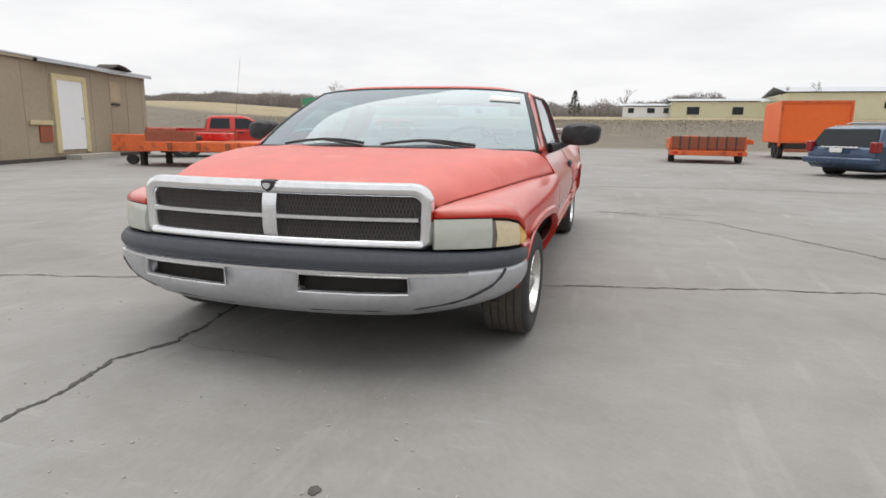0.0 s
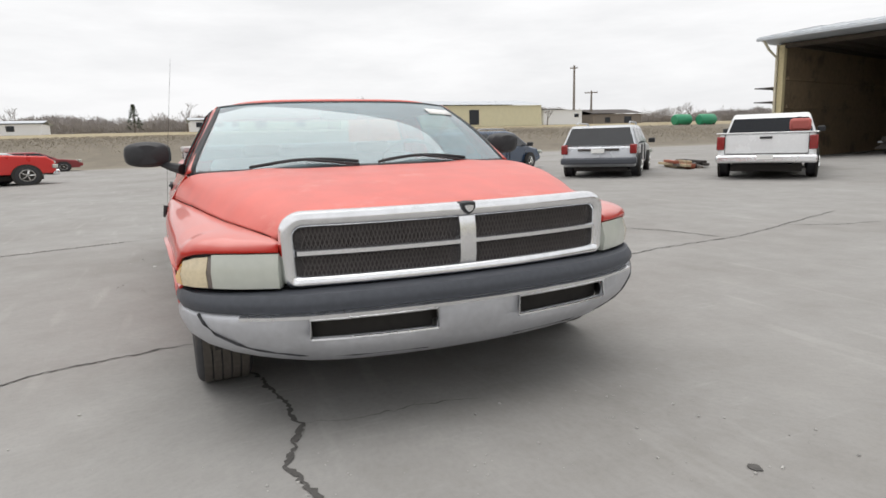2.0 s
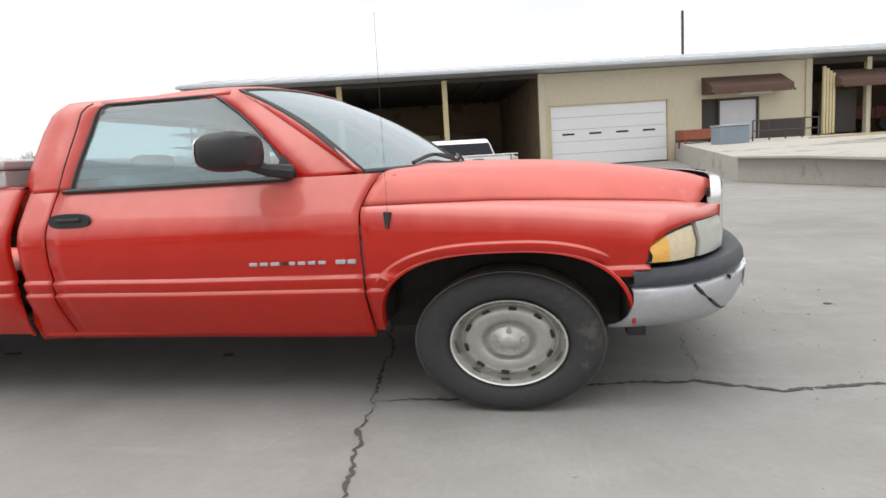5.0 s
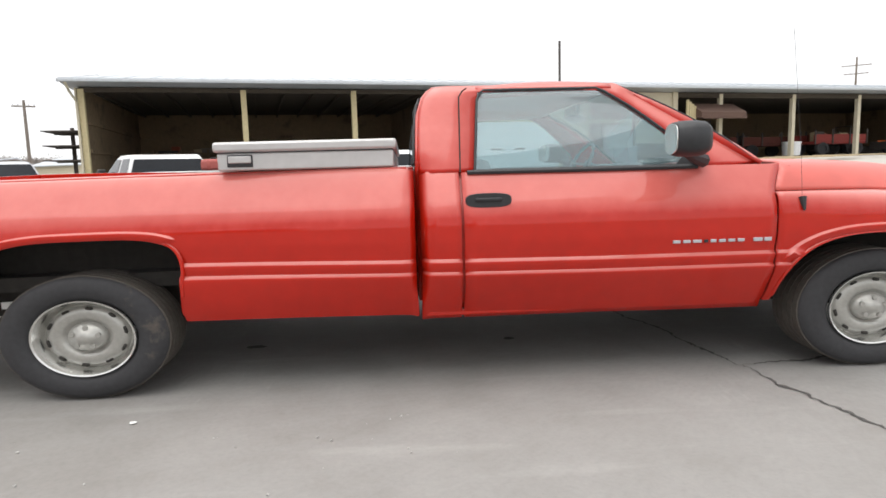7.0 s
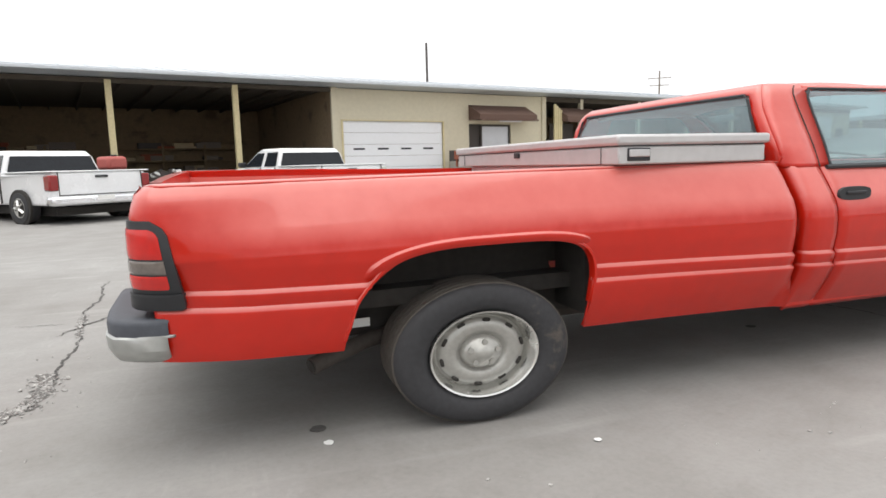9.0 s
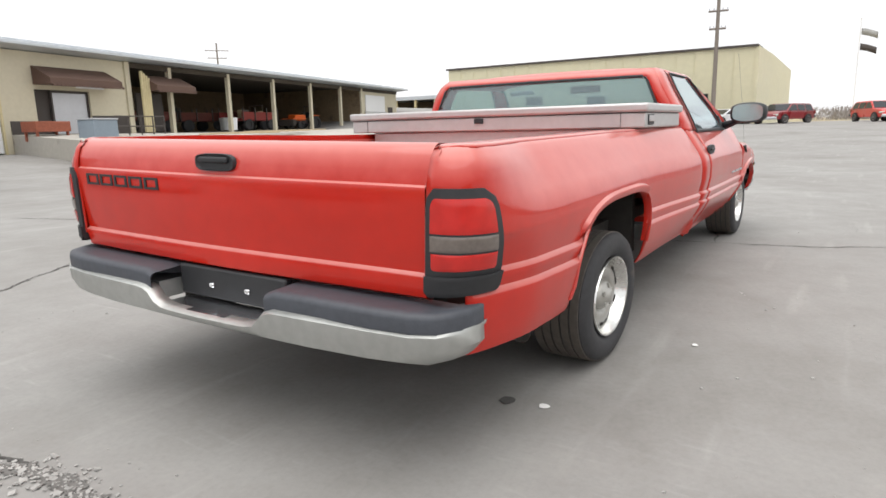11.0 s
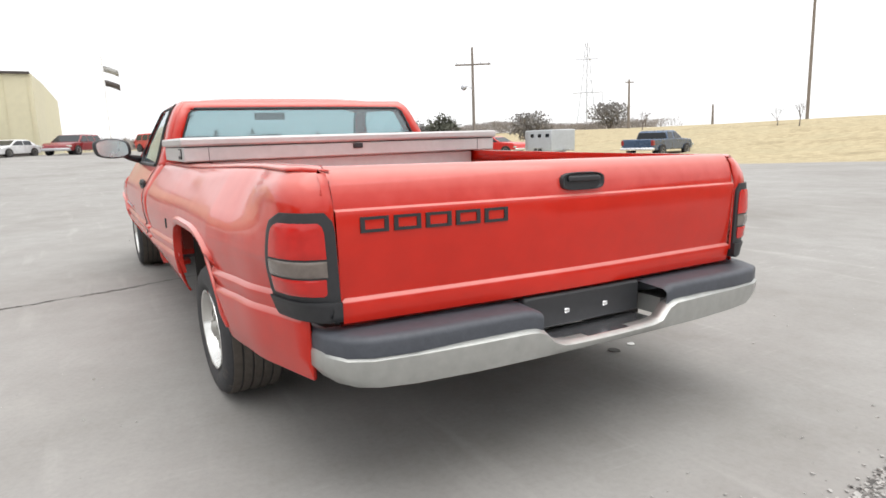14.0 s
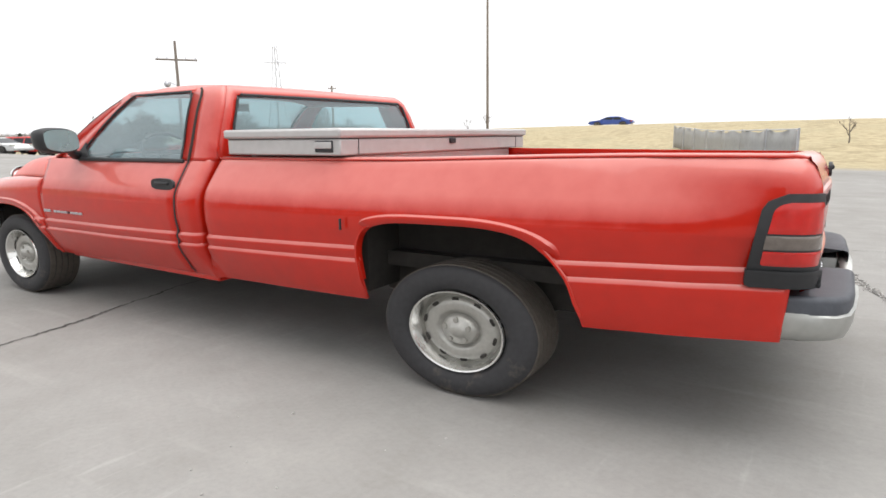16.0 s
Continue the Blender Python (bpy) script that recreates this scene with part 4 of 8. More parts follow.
bumper = part("front_bumper", grid(bmesh.new(), rows, slot), STEEL_GREY, truck, "dull chrome front bumper with two dark slots", solid=0.012)
bm = bmesh.new()
grid(bm, [[(*bumper_row(x, y, o), z0 + bumper_z(y, 1.0)) for o, z0 in ((-0.01, -0.004), (0.014, 0.0), (0.026, 0.018), (0.024, 0.045), (0.008, 0.070), (-0.12, 0.077))] for x, y in FB])
part("bumper_pad", bm, PAD, bumper, "dark grey rubber top pad", solid=0.012)
bm = bmesh.new()
grid(bm, [[(*bumper_row(x, y, o), bumper_z(y, 1.0) + z0) for o, z0 in ((0.014, -0.026), (0.032, -0.021), (0.035, -0.008), (0.016, -0.002))] for x, y in FB if abs(y) < 0.95])
part("chrome_strip", bm, CHROME, bumper, "bright chrome strip")
for s in (1, -1):
    bm = bmesh.new()
    mid = [p for p in FB if 0.18 < s * p[1] < 0.68]
    grid(bm, [[(x - 0.04, y, 0.40), (x - 0.04, y, 0.52)] for x, y in mid])
    part("slot_backing", bm, DARK, bumper)
    bm = bmesh.new()
    lo, hi = 0.57, 0.895
    ring = [(*bumper_row(x, y, 0.026), bumper_z(y, lo)) for x, y in mid] + [(*bumper_row(x, y, 0.026), bumper_z(y, hi)) for x, y in reversed(mid)]
    tube(bm, ring + [ring[0]], 0.006, 5)
    part("slot_rim", bm, CHROME, bumper)
    bm = bmesh.new()
    line = [(1.04, 0.95), (1.02, 0.78), (0.99, 0.6), (0.93, 0.42), (0.86, 0.31), (0.72, 0.22), (0.5, 0.18), (0.2, 0.16)]
    edge_x = sorted((abs(y), x) for x, y in FB)
    tube(bm, [(*bumper_row(lerp_table(edge_x, y), s * y, lerp_table(FROWS, k) + 0.002), bumper_z(y, k)) for y, k in line], 0.005, 5, [0.008, 0.008, 0.007, 0.007, 0.006, 0.004, 0.003, 0.002])
    part("end_cap_seam", bm, BLACK_TRIM, bumper)

# ------------------------------------------------ tailgate, rear lamps, rear bumper
TG = ((0.575, -5.020), (0.590, -5.050), (0.652, -5.060), (0.656, -5.058), (0.664, -5.046), (0.78, -5.056), (0.905, -5.062), (0.914, -5.060), (0.920, -5.050), (0.96, -5.045), (1.0, -5.030), (1.025, -5.008), (1.036, -4.985), (1.036, -4.93), (0.60, -4.93))
rows = [[(x - 0.012 * (1 - u ** 2), u * gate_half(z, u), z) for z, x in TG] for u in [-1 + k / 12 for k in range(25)]]
bm = grid(bmesh.new(), rows)
bmesh.ops.holes_fill(bm, edges=bm.edges)
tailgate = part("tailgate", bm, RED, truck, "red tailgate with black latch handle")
bm = bmesh.new()
lathe(bm, [(0.0, 0.008), (0.070, 0.008), (0.082, 0.014), (0.092, 0.014), (0.097, 0.0)], 36, 1.0, cap=False)
for v in bm.verts:
    v.co = Vector((-5.056 - v.co.y, math.copysign(abs(v.co.x / 0.097) ** 0.55, v.co.x) * 0.100 - 0.013, 0.963 + math.copysign(abs(v.co.z / 0.097) ** 0.6, v.co.z) * 0.031))
latch = part("latch_bezel", bm, BLACK_TRIM, tailgate)
part("latch_handle", boxes((-5.078, -5.062, -0.085, 0.060, 0.962, 0.982)), BLACK_TRIM, latch, bevel=0.006)
for k in range(5):
    y = 0.815 - k * 0.1035
    xo = -5.0645 - 0.012 * (1 - ((y - 0.04) / 0.868) ** 2)
    part("brand_block", boxes(*[(xo, xo + 0.012, y - a, y - b, z0, z1) for a, b, z0, z1 in ((0.088, 0, 0.887, 0.8955), (0.088, 0, 0.8505, 0.859), (0.014, 0, 0.8591, 0.8869), (0.088, 0.074, 0.8591, 0.8869))]), BLACK_TRIM, tailgate, "dark hollow brand block")

CORNER_X = (-5.058, -5.052, -5.045, -5.035, -5.02, -5.00, -4.98, -4.955, -4.93, -4.90, -4.87, -4.84, -4.80)


def corner_line(z, sgn):
    """Plan of the bed's rear corner from the tailgate's edge forwards, with running lengths."""
    pts = [(-5.0625, gate_half(z, sgn) + 0.004), (-5.0615, gate_half(z, sgn) + 0.030)] + [(x, flank_y(x, z) * lerp_table(bed_plan, x)) for x in CORNER_X]
    run = [0.0]
    for p, q in zip(pts, pts[1:]):
        run.append(run[-1] + math.hypot(q[0] - p[0], q[1] - p[1]))
    return pts, run


def on_corner(sgn, run_at, z, out):
    pts, run = corner_line(z, sgn)

    def at(u):
        return np.interp(u, run, [p[0] for p in pts]), np.interp(u, run, [p[1] for p in pts])

    (x0, y0), (x1, y1), (x, y) = at(run_at - 0.02), at(run_at + 0.02), at(run_at)
    length = math.hypot(x1 - x0, y1 - y0) or 1.0
    return x - (y1 - y0) / length * out, sgn * (y + (x1 - x0) / length * out), z


def lamp_front(z, sgn):
    """Running length at the lamp's slanting front edge."""
    pts, run = corner_line(z, sgn)
    return float(np.interp(lerp_table(((0.60, -4.862), (0.66, -4.868), (0.90, -4.908)), z), [p[0] for p in pts], run))


def lamp_patch(sgn, z0, z1, inner, outer, out, corner=0.0, foot=0.0):
    """A domed pane on the rear corner: inner and outer are its margins inside the lamp's outline; corner rounds its top."""
    zs = [z0, z0 + 0.0006] + [z0 + (z1 - z0) * k / 12 for k in range(1, 12)] + [z1 - 0.0006, z1]
    rows = []
    for i, z in enumerate(zs):
        cut = corner - math.sqrt(max(0.0, corner ** 2 - max(0.0, z - z1 + corner) ** 2)) if corner else 0.0
        toe = foot - math.sqrt(max(0.0, foot ** 2 - max(0.0, z0 + foot - z) ** 2)) if foot else 0.0
        a, b = inner + 0.5 * cut + toe, lamp_front(z, sgn) - outer - 1.4 * cut - toe
        us = [a, a + 0.0006] + [a + (b - a) * k / 14 for k in range(1, 14)] + [b - 0.0006, b]
        rows.append([])
        for j, u in enumerate(us):
            sunk = i in (0, len(zs) - 1) or j in (0, len(us) - 1)
            dome = 0.004 * min(1.0, 5 * min(i, len(zs) - 1 - i) / len(zs), 5 * min(j, len(us) - 1 - j) / len(us))
            rows[-1].append(on_corner(sgn, u, z, -0.012 if sunk else out + dome))
    return grid(bmesh.new(), rows)


for s in (1, -1):
    edge = 0.034 if s > 0 else 0.020
    lamp = part("tail_lamp", lamp_patch(s, 0.606, 0.915, 0.004, 0.0, 0.008, 0.055), BLACK_TRIM, truck, "red and smoked tail lamp in a black surround")
    part("lower_cap", lamp_patch(s, 0.602, 0.664, 0.004, -0.004, 0.017, 0.0, 0.02), BLACK_TRIM, lamp)
    part("stop_lens", lamp_patch(s, 0.787, 0.888, edge, 0.034, 0.012, 0.034), LAMP_RED, lamp)
    part("reverse_lens", lamp_patch(s, 0.735, 0.782, edge, 0.032, 0.012), LAMP_SMOKE, lamp)
    part("turn_lens", lamp_patch(s, 0.680, 0.730, edge + 0.004, 0.034, 0.012, 0.0, 0.012), LAMP_RED, lamp)

RB = [(-5.262, 0.0), (-5.262, 0.14), (-5.262, 0.18), (-5.262, 0.22), (-5.262, 0.25), (-5.262, 0.28), (-5.262, 0.32), (-5.262, 0.36), (-5.26, 0.5), (-5.25, 0.7), (-5.235, 0.82), (-5.20, 0.885), (-5.13, 0.922), (-5.05, 0.938), (-5.0, 0.936)]
RB = [(x, -y * (1 + 0.045 * smooth01(y, 0.4, 0.9))) for x, y in reversed(RB[1:])] + RB


def rear_top(y):
    return lerp_table(((0, 0.473), (0.2, 0.475), (0.245, 0.484), (0.29, 0.530), (0.33, 0.540), (2, 0.540)), abs(y + 0.035))


def rear_low(y):
    return 0.426 + 0.008 * smooth01(abs(y), 0.55, 0.95)


rows = []
for x, y in RB:
    t, b = rear_top(y), rear_low(y)
    sx = 1 - 0.6 * smooth01(abs(y), 0.86, 0.935)
    t_ = 1 - 0.035 * smooth01(abs(y), 0.6, 0.9)
    rows.append([(x + 0.05 * sx, y * t_ * 0.985, b), (x + 0.012 * sx, y * t_, b + 0.012), (x, y, b + 0.5 * (t - b)), (x - 0.004, y, t - 0.01), (x + 0.012, y, t), (x + 0.05, y * 0.99, t)])
rear_bumper = part("rear_bumper", grid(bmesh.new(), rows), DULL_CHROME, truck, "scuffed chrome rear step bumper", solid=0.01)
for s in (1, -1):
    bm, rows = bmesh.new(), []
    for x, y in [p for p in RB if s * p[1] > (0.24 if s > 0 else 0.31)]:
        t = rear_top(y)
        xx = max(x, -5.25)
        rows.append([(xx + 0.004, y * 0.998, t - 0.003), (xx + 0.002, y * 0.998, t + 0.036), (xx + 0.005, y * 0.997, t + 0.045), (xx + 0.012, y * 0.994, t + 0.052), (xx + 0.024, y * 0.989, t + 0.056), (xx + 0.040, y * 0.982, t + 0.057), (max(xx + 0.06, -5.05) if abs(y) > 0.94 else -5.05, y * 0.95 if abs(y) > 0.85 else y, 0.590), (max(xx + 0.06, -5.05) if abs(y) > 0.94 else -5.05, y * 0.95 if abs(y) > 0.85 else y, 0.54)])
    grid(bm, rows)
    bmesh.ops.holes_fill(bm, edges=bm.edges)
    part("step_pad", bm, PAD, rear_bumper, "dark ribbed rubber step pad")
part("centre_step", boxes((-5.255, -5.10, -0.29, 0.22, 0.456, 0.474)), CHROME, rear_bumper, bevel=0.006)
for y0, y1 in ((-0.82, -0.34), (0.27, 0.82)):
    part("step_bracket", boxes((-5.20, -5.08, y0, y1, 0.47, 0.536)), DULL_CHROME, rear_bumper)
part("plate_recess", boxes((-5.13, -5.09, -0.30, 0.24, 0.482, 0.60)), BLACK_TRIM, rear_bumper, bevel=0.01)
for y in (-0.12, 0.06):
    part("plate_bolt", boxes((-5.137, -5.125, y - 0.012, y + 0.012, 0.527, 0.545)), CHROME, rear_bumper, bevel=0.004)

# ------------------------------------------------ load bed inside
bm = boxes((-4.93, -2.26, -0.73, 0.73, 0.56, 0.60), (-4.93, -2.26, 0.86, 0.90, 0.80, 1.0), (-4.93, -2.26, -0.90, -0.86, 0.80, 1.0), (-2.32, -2.27, -0.95, 0.95, 0.45, 1.02))
part("bed_liner", bm, RED_FADED, truck)
for s in (1, -1):
    rows = []
    for x in (-5.055, -5.04, -5.02, -4.98, -4.94, -4.935, -4.8, -4.5, -4.2, -3.5, -2.9, -2.26):
        y = flank_y(x, 1.028) * lerp_table(bed_plan, x) + 0.004
        z = bed_top(x)
        inner, low = (gate_half(z, s) + 0.006, 0.62) if x <= -4.94 else (min(y - 0.03, 0.87), 0.97)
        xx = x + corner_lean(x, z)
        rows.append([(xx, s * (y + 0.006), z - 0.006), (xx, s * (y - 0.002), z + 0.002), (xx, s * (y - 0.014), z + 0.004), (xx, s * inner, z + 0.004), (xx, s * inner, low)])
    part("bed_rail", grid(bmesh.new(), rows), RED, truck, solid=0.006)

for y0, y1 in ((0.43, 0.70), (-0.70, -0.43)):
    part("wheel_house", boxes((-4.44, -3.18, y0, y1, 0.602, 0.798)), RED_FADED, truck, bevel=0.03)

# ------------------------------------------------ underside
part("frame_tag", boxes((-4.262, -4.178, -0.785, -0.777, 0.405, 0.440)), PAPER, truck, "torn white plastic tag on the frame")
part("chassis_frame", boxes((-4.9, 0.6, 0.35, 0.47, 0.32, 0.44), (-4.9, 0.6, -0.47, -0.35, 0.32, 0.44), (-5.0, -4.86, -0.8, 0.8, 0.46, 0.55), (-3.0, -1.2, -0.3, 0.4, 0.30, 0.44)), DARK, truck)
for y0, y1, t0, t1 in ((0.45, 0.74, 0.74, 1.0), (-0.74, -0.45, -1.0, -0.74)):
    part("wheel_well", boxes((-4.42, -3.2, y0, y1, 0.36, 0.79), (-4.36, -3.26, t0, t1, 0.755, 0.79), (-4.40, -4.34, t0, t1, 0.45, 0.79), (-3.27, -3.21, t0, t1, 0.40, 0.79)), DARK, truck)
for y0, y1, t0, t1 in ((0.30, 0.72, 0.72, 1.0), (-0.72, -0.30, -1.0, -0.72)):
    part("wheel_well", boxes((-0.6, 0.55, y0, y1, 0.27, 0.72), (-0.58, 0.52, t0, t1, 0.69, 0.72), (-0.60, -0.55, t0, t1, 0.345, 0.72), (0.46, 0.53, t0, t1, 0.30, 0.72)), DARK, truck)
part("bed_underside", boxes((-4.9, -2.3, -0.85, 0.85, 0.50, 0.57)), DARK, truck)
part("engine_sump", boxes((-0.6, 0.6, -0.55, 0.55, 0.32, 0.62)), DARK, truck)
bm = bmesh.new()
tube(bm, [(REAR_AXLE, -0.9, 0.283), (REAR_AXLE, 0.9, 0.283)], 0.05, 10)
bmesh.ops.create_uvsphere(bm, u_segments=14, v_segments=8, radius=0.15, matrix=Matrix.Translation((REAR_AXLE, 0, 0.283)))
part("axle", bm, DARK, truck)
bm = bmesh.new()
tube(bm, [(0, -0.9, 0.283), (0, 0.9, 0.283)], 0.045, 8)
part("front_axle", bm, DARK, truck)
bm = bmesh.new()
tube(bm, [(-2.5, -0.55, 0.30), (-3.3, -0.62, 0.33), (-3.9, -0.70, 0.37), (-4.2, -0.80, 0.35), (-4.44, -0.90, 0.305)], 0.034, 14)
pipe = part("exhaust_pipe", bm, material("rusty_exhaust", (0.048, 0.040, 0.034), 0.75, vary=0.3, size=12), truck, "dark rusty exhaust tailpipe")
bm = bmesh.new()
tube(bm, [(-4.438, -0.8992, 0.3054), (-4.446, -0.9025, 0.3037)], 0.028, 14)
part("pipe_mouth", bm, DARK, pipe)


# ------------------------------------------------ wheels
def make_wheel(s, x):
    hub = new("wheel")
    hub.parent = truck
    hub.matrix_basis = pose(x, s * (0.945 if x > -1 else 0.900) + (0.04 if x > -1 else 0.028) * (s > 0), 0.292)
    r = 0.389

    def turned(name, profile, mat, label="", n=48):
        bm = bmesh.new()
        lathe(bm, [(a, s * b) for a, b in profile], n, ZS, cap=False)
        return part(name, bm, mat, hub, label)

    tyre = turned("tyre", [(0.228, -0.10), (0.26, -0.118), (0.32, -0.125), (0.372, -0.112), (0.381, -0.104), (0.381, 0.104), (0.366, 0.120), (0.345, 0.127), (0.315, 0.131), (0.275, 0.127), (0.245, 0.112), (0.228, 0.085), (0.228, -0.10)], RUBBER, "worn black tyre with dusty tread")
    for k, y in enumerate((-0.098, -0.057, -0.016, 0.025, 0.066)):
        w = 0.033
        turned("tread_rib", [(0.375, y - 0.001), (r - 0.001, y), (r - 0.001, y + w), (0.375, y + w + 0.001)], RUBBER_DUSTY).parent = tyre
    rim = turned("rim", [(0.232, 0.105), (0.240, 0.117), (0.237, 0.124), (0.228, 0.121), (0.217, 0.100), (0.206, 0.078), (0.197, 0.056)], RIM_BRIGHT, "bright trim ring")
    turned("rim_barrel", [(0.1975, 0.056), (0.192, 0.058), (0.184, 0.071), (0.172, 0.081), (0.150, 0.085), (0.122, 0.084), (0.110, 0.079), (0.101, 0.067), (0.094, 0.064), (0.0, 0.064)], RIM).parent = rim
    turned("hub_cap", [(0.092, 0.063), (0.087, 0.082), (0.074, 0.096), (0.048, 0.104), (0.040, 0.112), (0.02, 0.119), (0.0, 0.120)], RIM, "worn metal centre cap").parent = rim
    for k in range(5):
        a = (k + 0.2) * 2 * math.pi / 5
        bm = bmesh.new()
        c = Vector((0.062 * math.cos(a), 0, 0.062 * math.sin(a) * ZS))
        tube(bm, [c + Vector((0, s * 0.08, 0)), c + Vector((0, s * 0.108, 0))], 0.012, 8)
        part("lug_boss", bm, RIM, hub).parent = rim
    for k in range(10):
        a = k * 2 * math.pi / 10
        bm = bmesh.new()
        c = Vector((0.179 * math.cos(a + 0.2), s * 0.074, 0.179 * math.sin(a + 0.2) * ZS))
        t = Vector((-math.sin(a + 0.2), 0, math.cos(a + 0.2) * ZS)).normalized()
        o = Vector((math.cos(a + 0.2), 0, math.sin(a + 0.2)))
        v = []
        for du, dv in ((-1, -0.6), (-0.6, -1), (0.6, -1), (1, -0.6), (1, 0.6), (0.6, 1), (-0.6, 1), (-1, 0.6)):
            v.append(bm.verts.new(c + t * du * 0.017 + o * dv * 0.0075 + Vector((0, s * 0.006, 0))))
        bm.faces.new(v)
        part("vent_slot", bm, DARK, hub, solid=0.004).parent = rim


for s in (1, -1):
    for x in (-0.01, REAR_AXLE):
        make_wheel(s, x)

# ------------------------------------------------ door fittings, badges, antenna, fuel flap
for s, door in ((1, doors[0]), (-1, doors[1])):
    bm = bmesh.new()
    lathe(bm, [(0.0, 0.0), (0.095, 0.0), (0.112, 0.010), (0.104, 0.020), (0.0, 0.020)], 28, 0.34, cap=False)
    for v in bm.verts:
        v.co = Vector((math.copysign(abs(v.co.x / 0.112) ** 0.7, v.co.x) * 0.105 - 1.895, s * (1.082 + v.co.y), math.copysign(abs(v.co.z / 0.038) ** 0.6, v.co.z) * 0.033 + 0.872))
    h = part("door_handle", bm, BLACK_TRIM, door)
    part("pull", boxes((-1.955, -1.835, s * 1.095, s * 1.112, 0.868, 0.884)), BLACK_TRIM, h, bevel=0.005)
    x = -1.055
    for k, (w, mat) in enumerate(((0.035, CHROME), (0.035, CHROME), (0.04, CHROME), (0.018, BLACK_TRIM), (0.026, CHROME), (0.032, CHROME), (0.032, CHROME), (0.032, CHROME))):
        part("model_badge_bar", boxes((x, x + w, s * 1.112, s * 1.120, 0.650, 0.664)), STEEL_GREY if mat is CHROME else mat, door, bevel=0.002)
        x += w + 0.012
    x += 0.03
    for w in (0.042, 0.035):
        part("model_badge_bar", boxes((x, x + w, s * 1.112, s * 1.120, 0.649, 0.666)), STEEL_GREY, door, bevel=0.002)
        x += w + 0.008
    # mirror
    bm = bmesh.new()
    lathe(bm, [(0.0, -0.05), (0.075, -0.05), (0.092, -0.03), (0.095, 0.0), (0.085, 0.035), (0.05, 0.055), (0.0, 0.06)], 24, 1.0, cap=False)
    for v in bm.verts:
        cx, cy, cz = v.co
        v.co = Vector((-1.03 + cy * 1.5 - cx * 0.25, s * (1.255 + cx * 1.42), 1.118 + math.copysign(abs(cz / 0.095) ** 0.5, cz) * 0.078))
    mir = part("door_mirror", bm, BLACK_TRIM, door, "black plastic door mirror")
    bm = bmesh.new()
    tube(bm, [(-1.02, s * 1.19, 1.068), (-0.95, s * 1.13, 1.040), (-0.875, s * 1.065, 1.024)], 0.03, 8, [0.022, 0.026, 0.034])
    part("mirror_arm", bm, BLACK_TRIM, mir)
    bm = bmesh.new()
    face = [bm.verts.new((x, s * (house_y(z) + 0.046), z)) for x, z in ((-1.0, 1.004), (-0.86, 1.004), (-0.875, 1.04), (-0.93, 1.10), (-0.945, 1.06))]
    bm.faces.new(face)
    part("mirror_sail", bm, BLACK_TRIM, mir, smooth=False, solid=0.012)
    bm = bmesh.new()
    lathe(bm, [(0.0, 0.0), (0.078, 0.0), (0.078, 0.004), (0.0, 0.004)], 24, 1.0, cap=False)
    for v in bm.verts:
        cx, cy, cz = v.co
        v.co = Vector((-1.108 - cy - cx * 0.25, s * (1.255 + cx * 1.4), 1.118 + math.copysign(abs(cz / 0.078) ** 0.5, cz) * 0.066))
    part("mirror_glass", bm, RIM_BRIGHT, mir)
bm = bmesh.new()
tube(bm, [(-0.452, -1.128, 0.785), (-0.452, -1.108, 0.845)], 0.014, 8, [0.005, 0.018])
tube(bm, [(-0.452, -1.105, 0.845), (-0.455, -1.09, 1.05), (-0.47, -1.07, 1.62)], 0.0008, 5)
part("antenna", bm, BLACK_TRIM, truck)
bm = boxes((-3.215, -3.206, 1.112, 1.120, 0.705, 0.755))
part("fuel_flap_gap", bm, BLACK_TRIM, truck)

# the rear bumper sits close to the tailgate
for ob in [rear_bumper] + list(rear_bumper.children):
    for v in ob.data.vertices:
        v.co.x += 0.065
        v.co.y *= 1.022
        v.co.z -= 0.022

# the cab and wings swell outwards round the belt line
for ob in list(bpy.data.objects):
    top_ob = ob
    while top_ob.parent is not None:
        top_ob = top_ob.parent
    if top_ob != truck or ob.type != "MESH" or ob.name.split("_")[0] in ("mirror",) or ob.name.startswith("door_mirror"):
        continue
    if any(word in ob.name for word in ("seat", "dash", "headrest", "steering", "wheel", "tyre", "rim", "tread", "lug", "hub", "vent")):
        continue
    for v in ob.data.vertices:
        x, y, z = v.co
        w = smooth01(abs(y), 0.70, 0.95) * smooth01(x, -3.5, -2.2) * (1 - smooth01(x, -0.3, 0.6)) * smooth01(z, 0.34, 0.60) * (1 - smooth01(z, 1.0, 1.42))
        pinch = 0.042 * math.exp(-((x + 2.216) / 0.032) ** 2) * smooth01(abs(y), 0.80, 0.95) * (z < 1.02)
        v.co.y += math.copysign(0.052 * w - pinch, y)

LEFT_INSET = ((-4.5, 0.0), (-4.2, -0.012), (-3.75, 0.0), (-3.3, 0.018), (-2.6, 0.048), (-2.2, 0.060), (-1.9, 0.055), (-1.0, 0.034), (-0.3, 0.010), (0.2, 0.0))

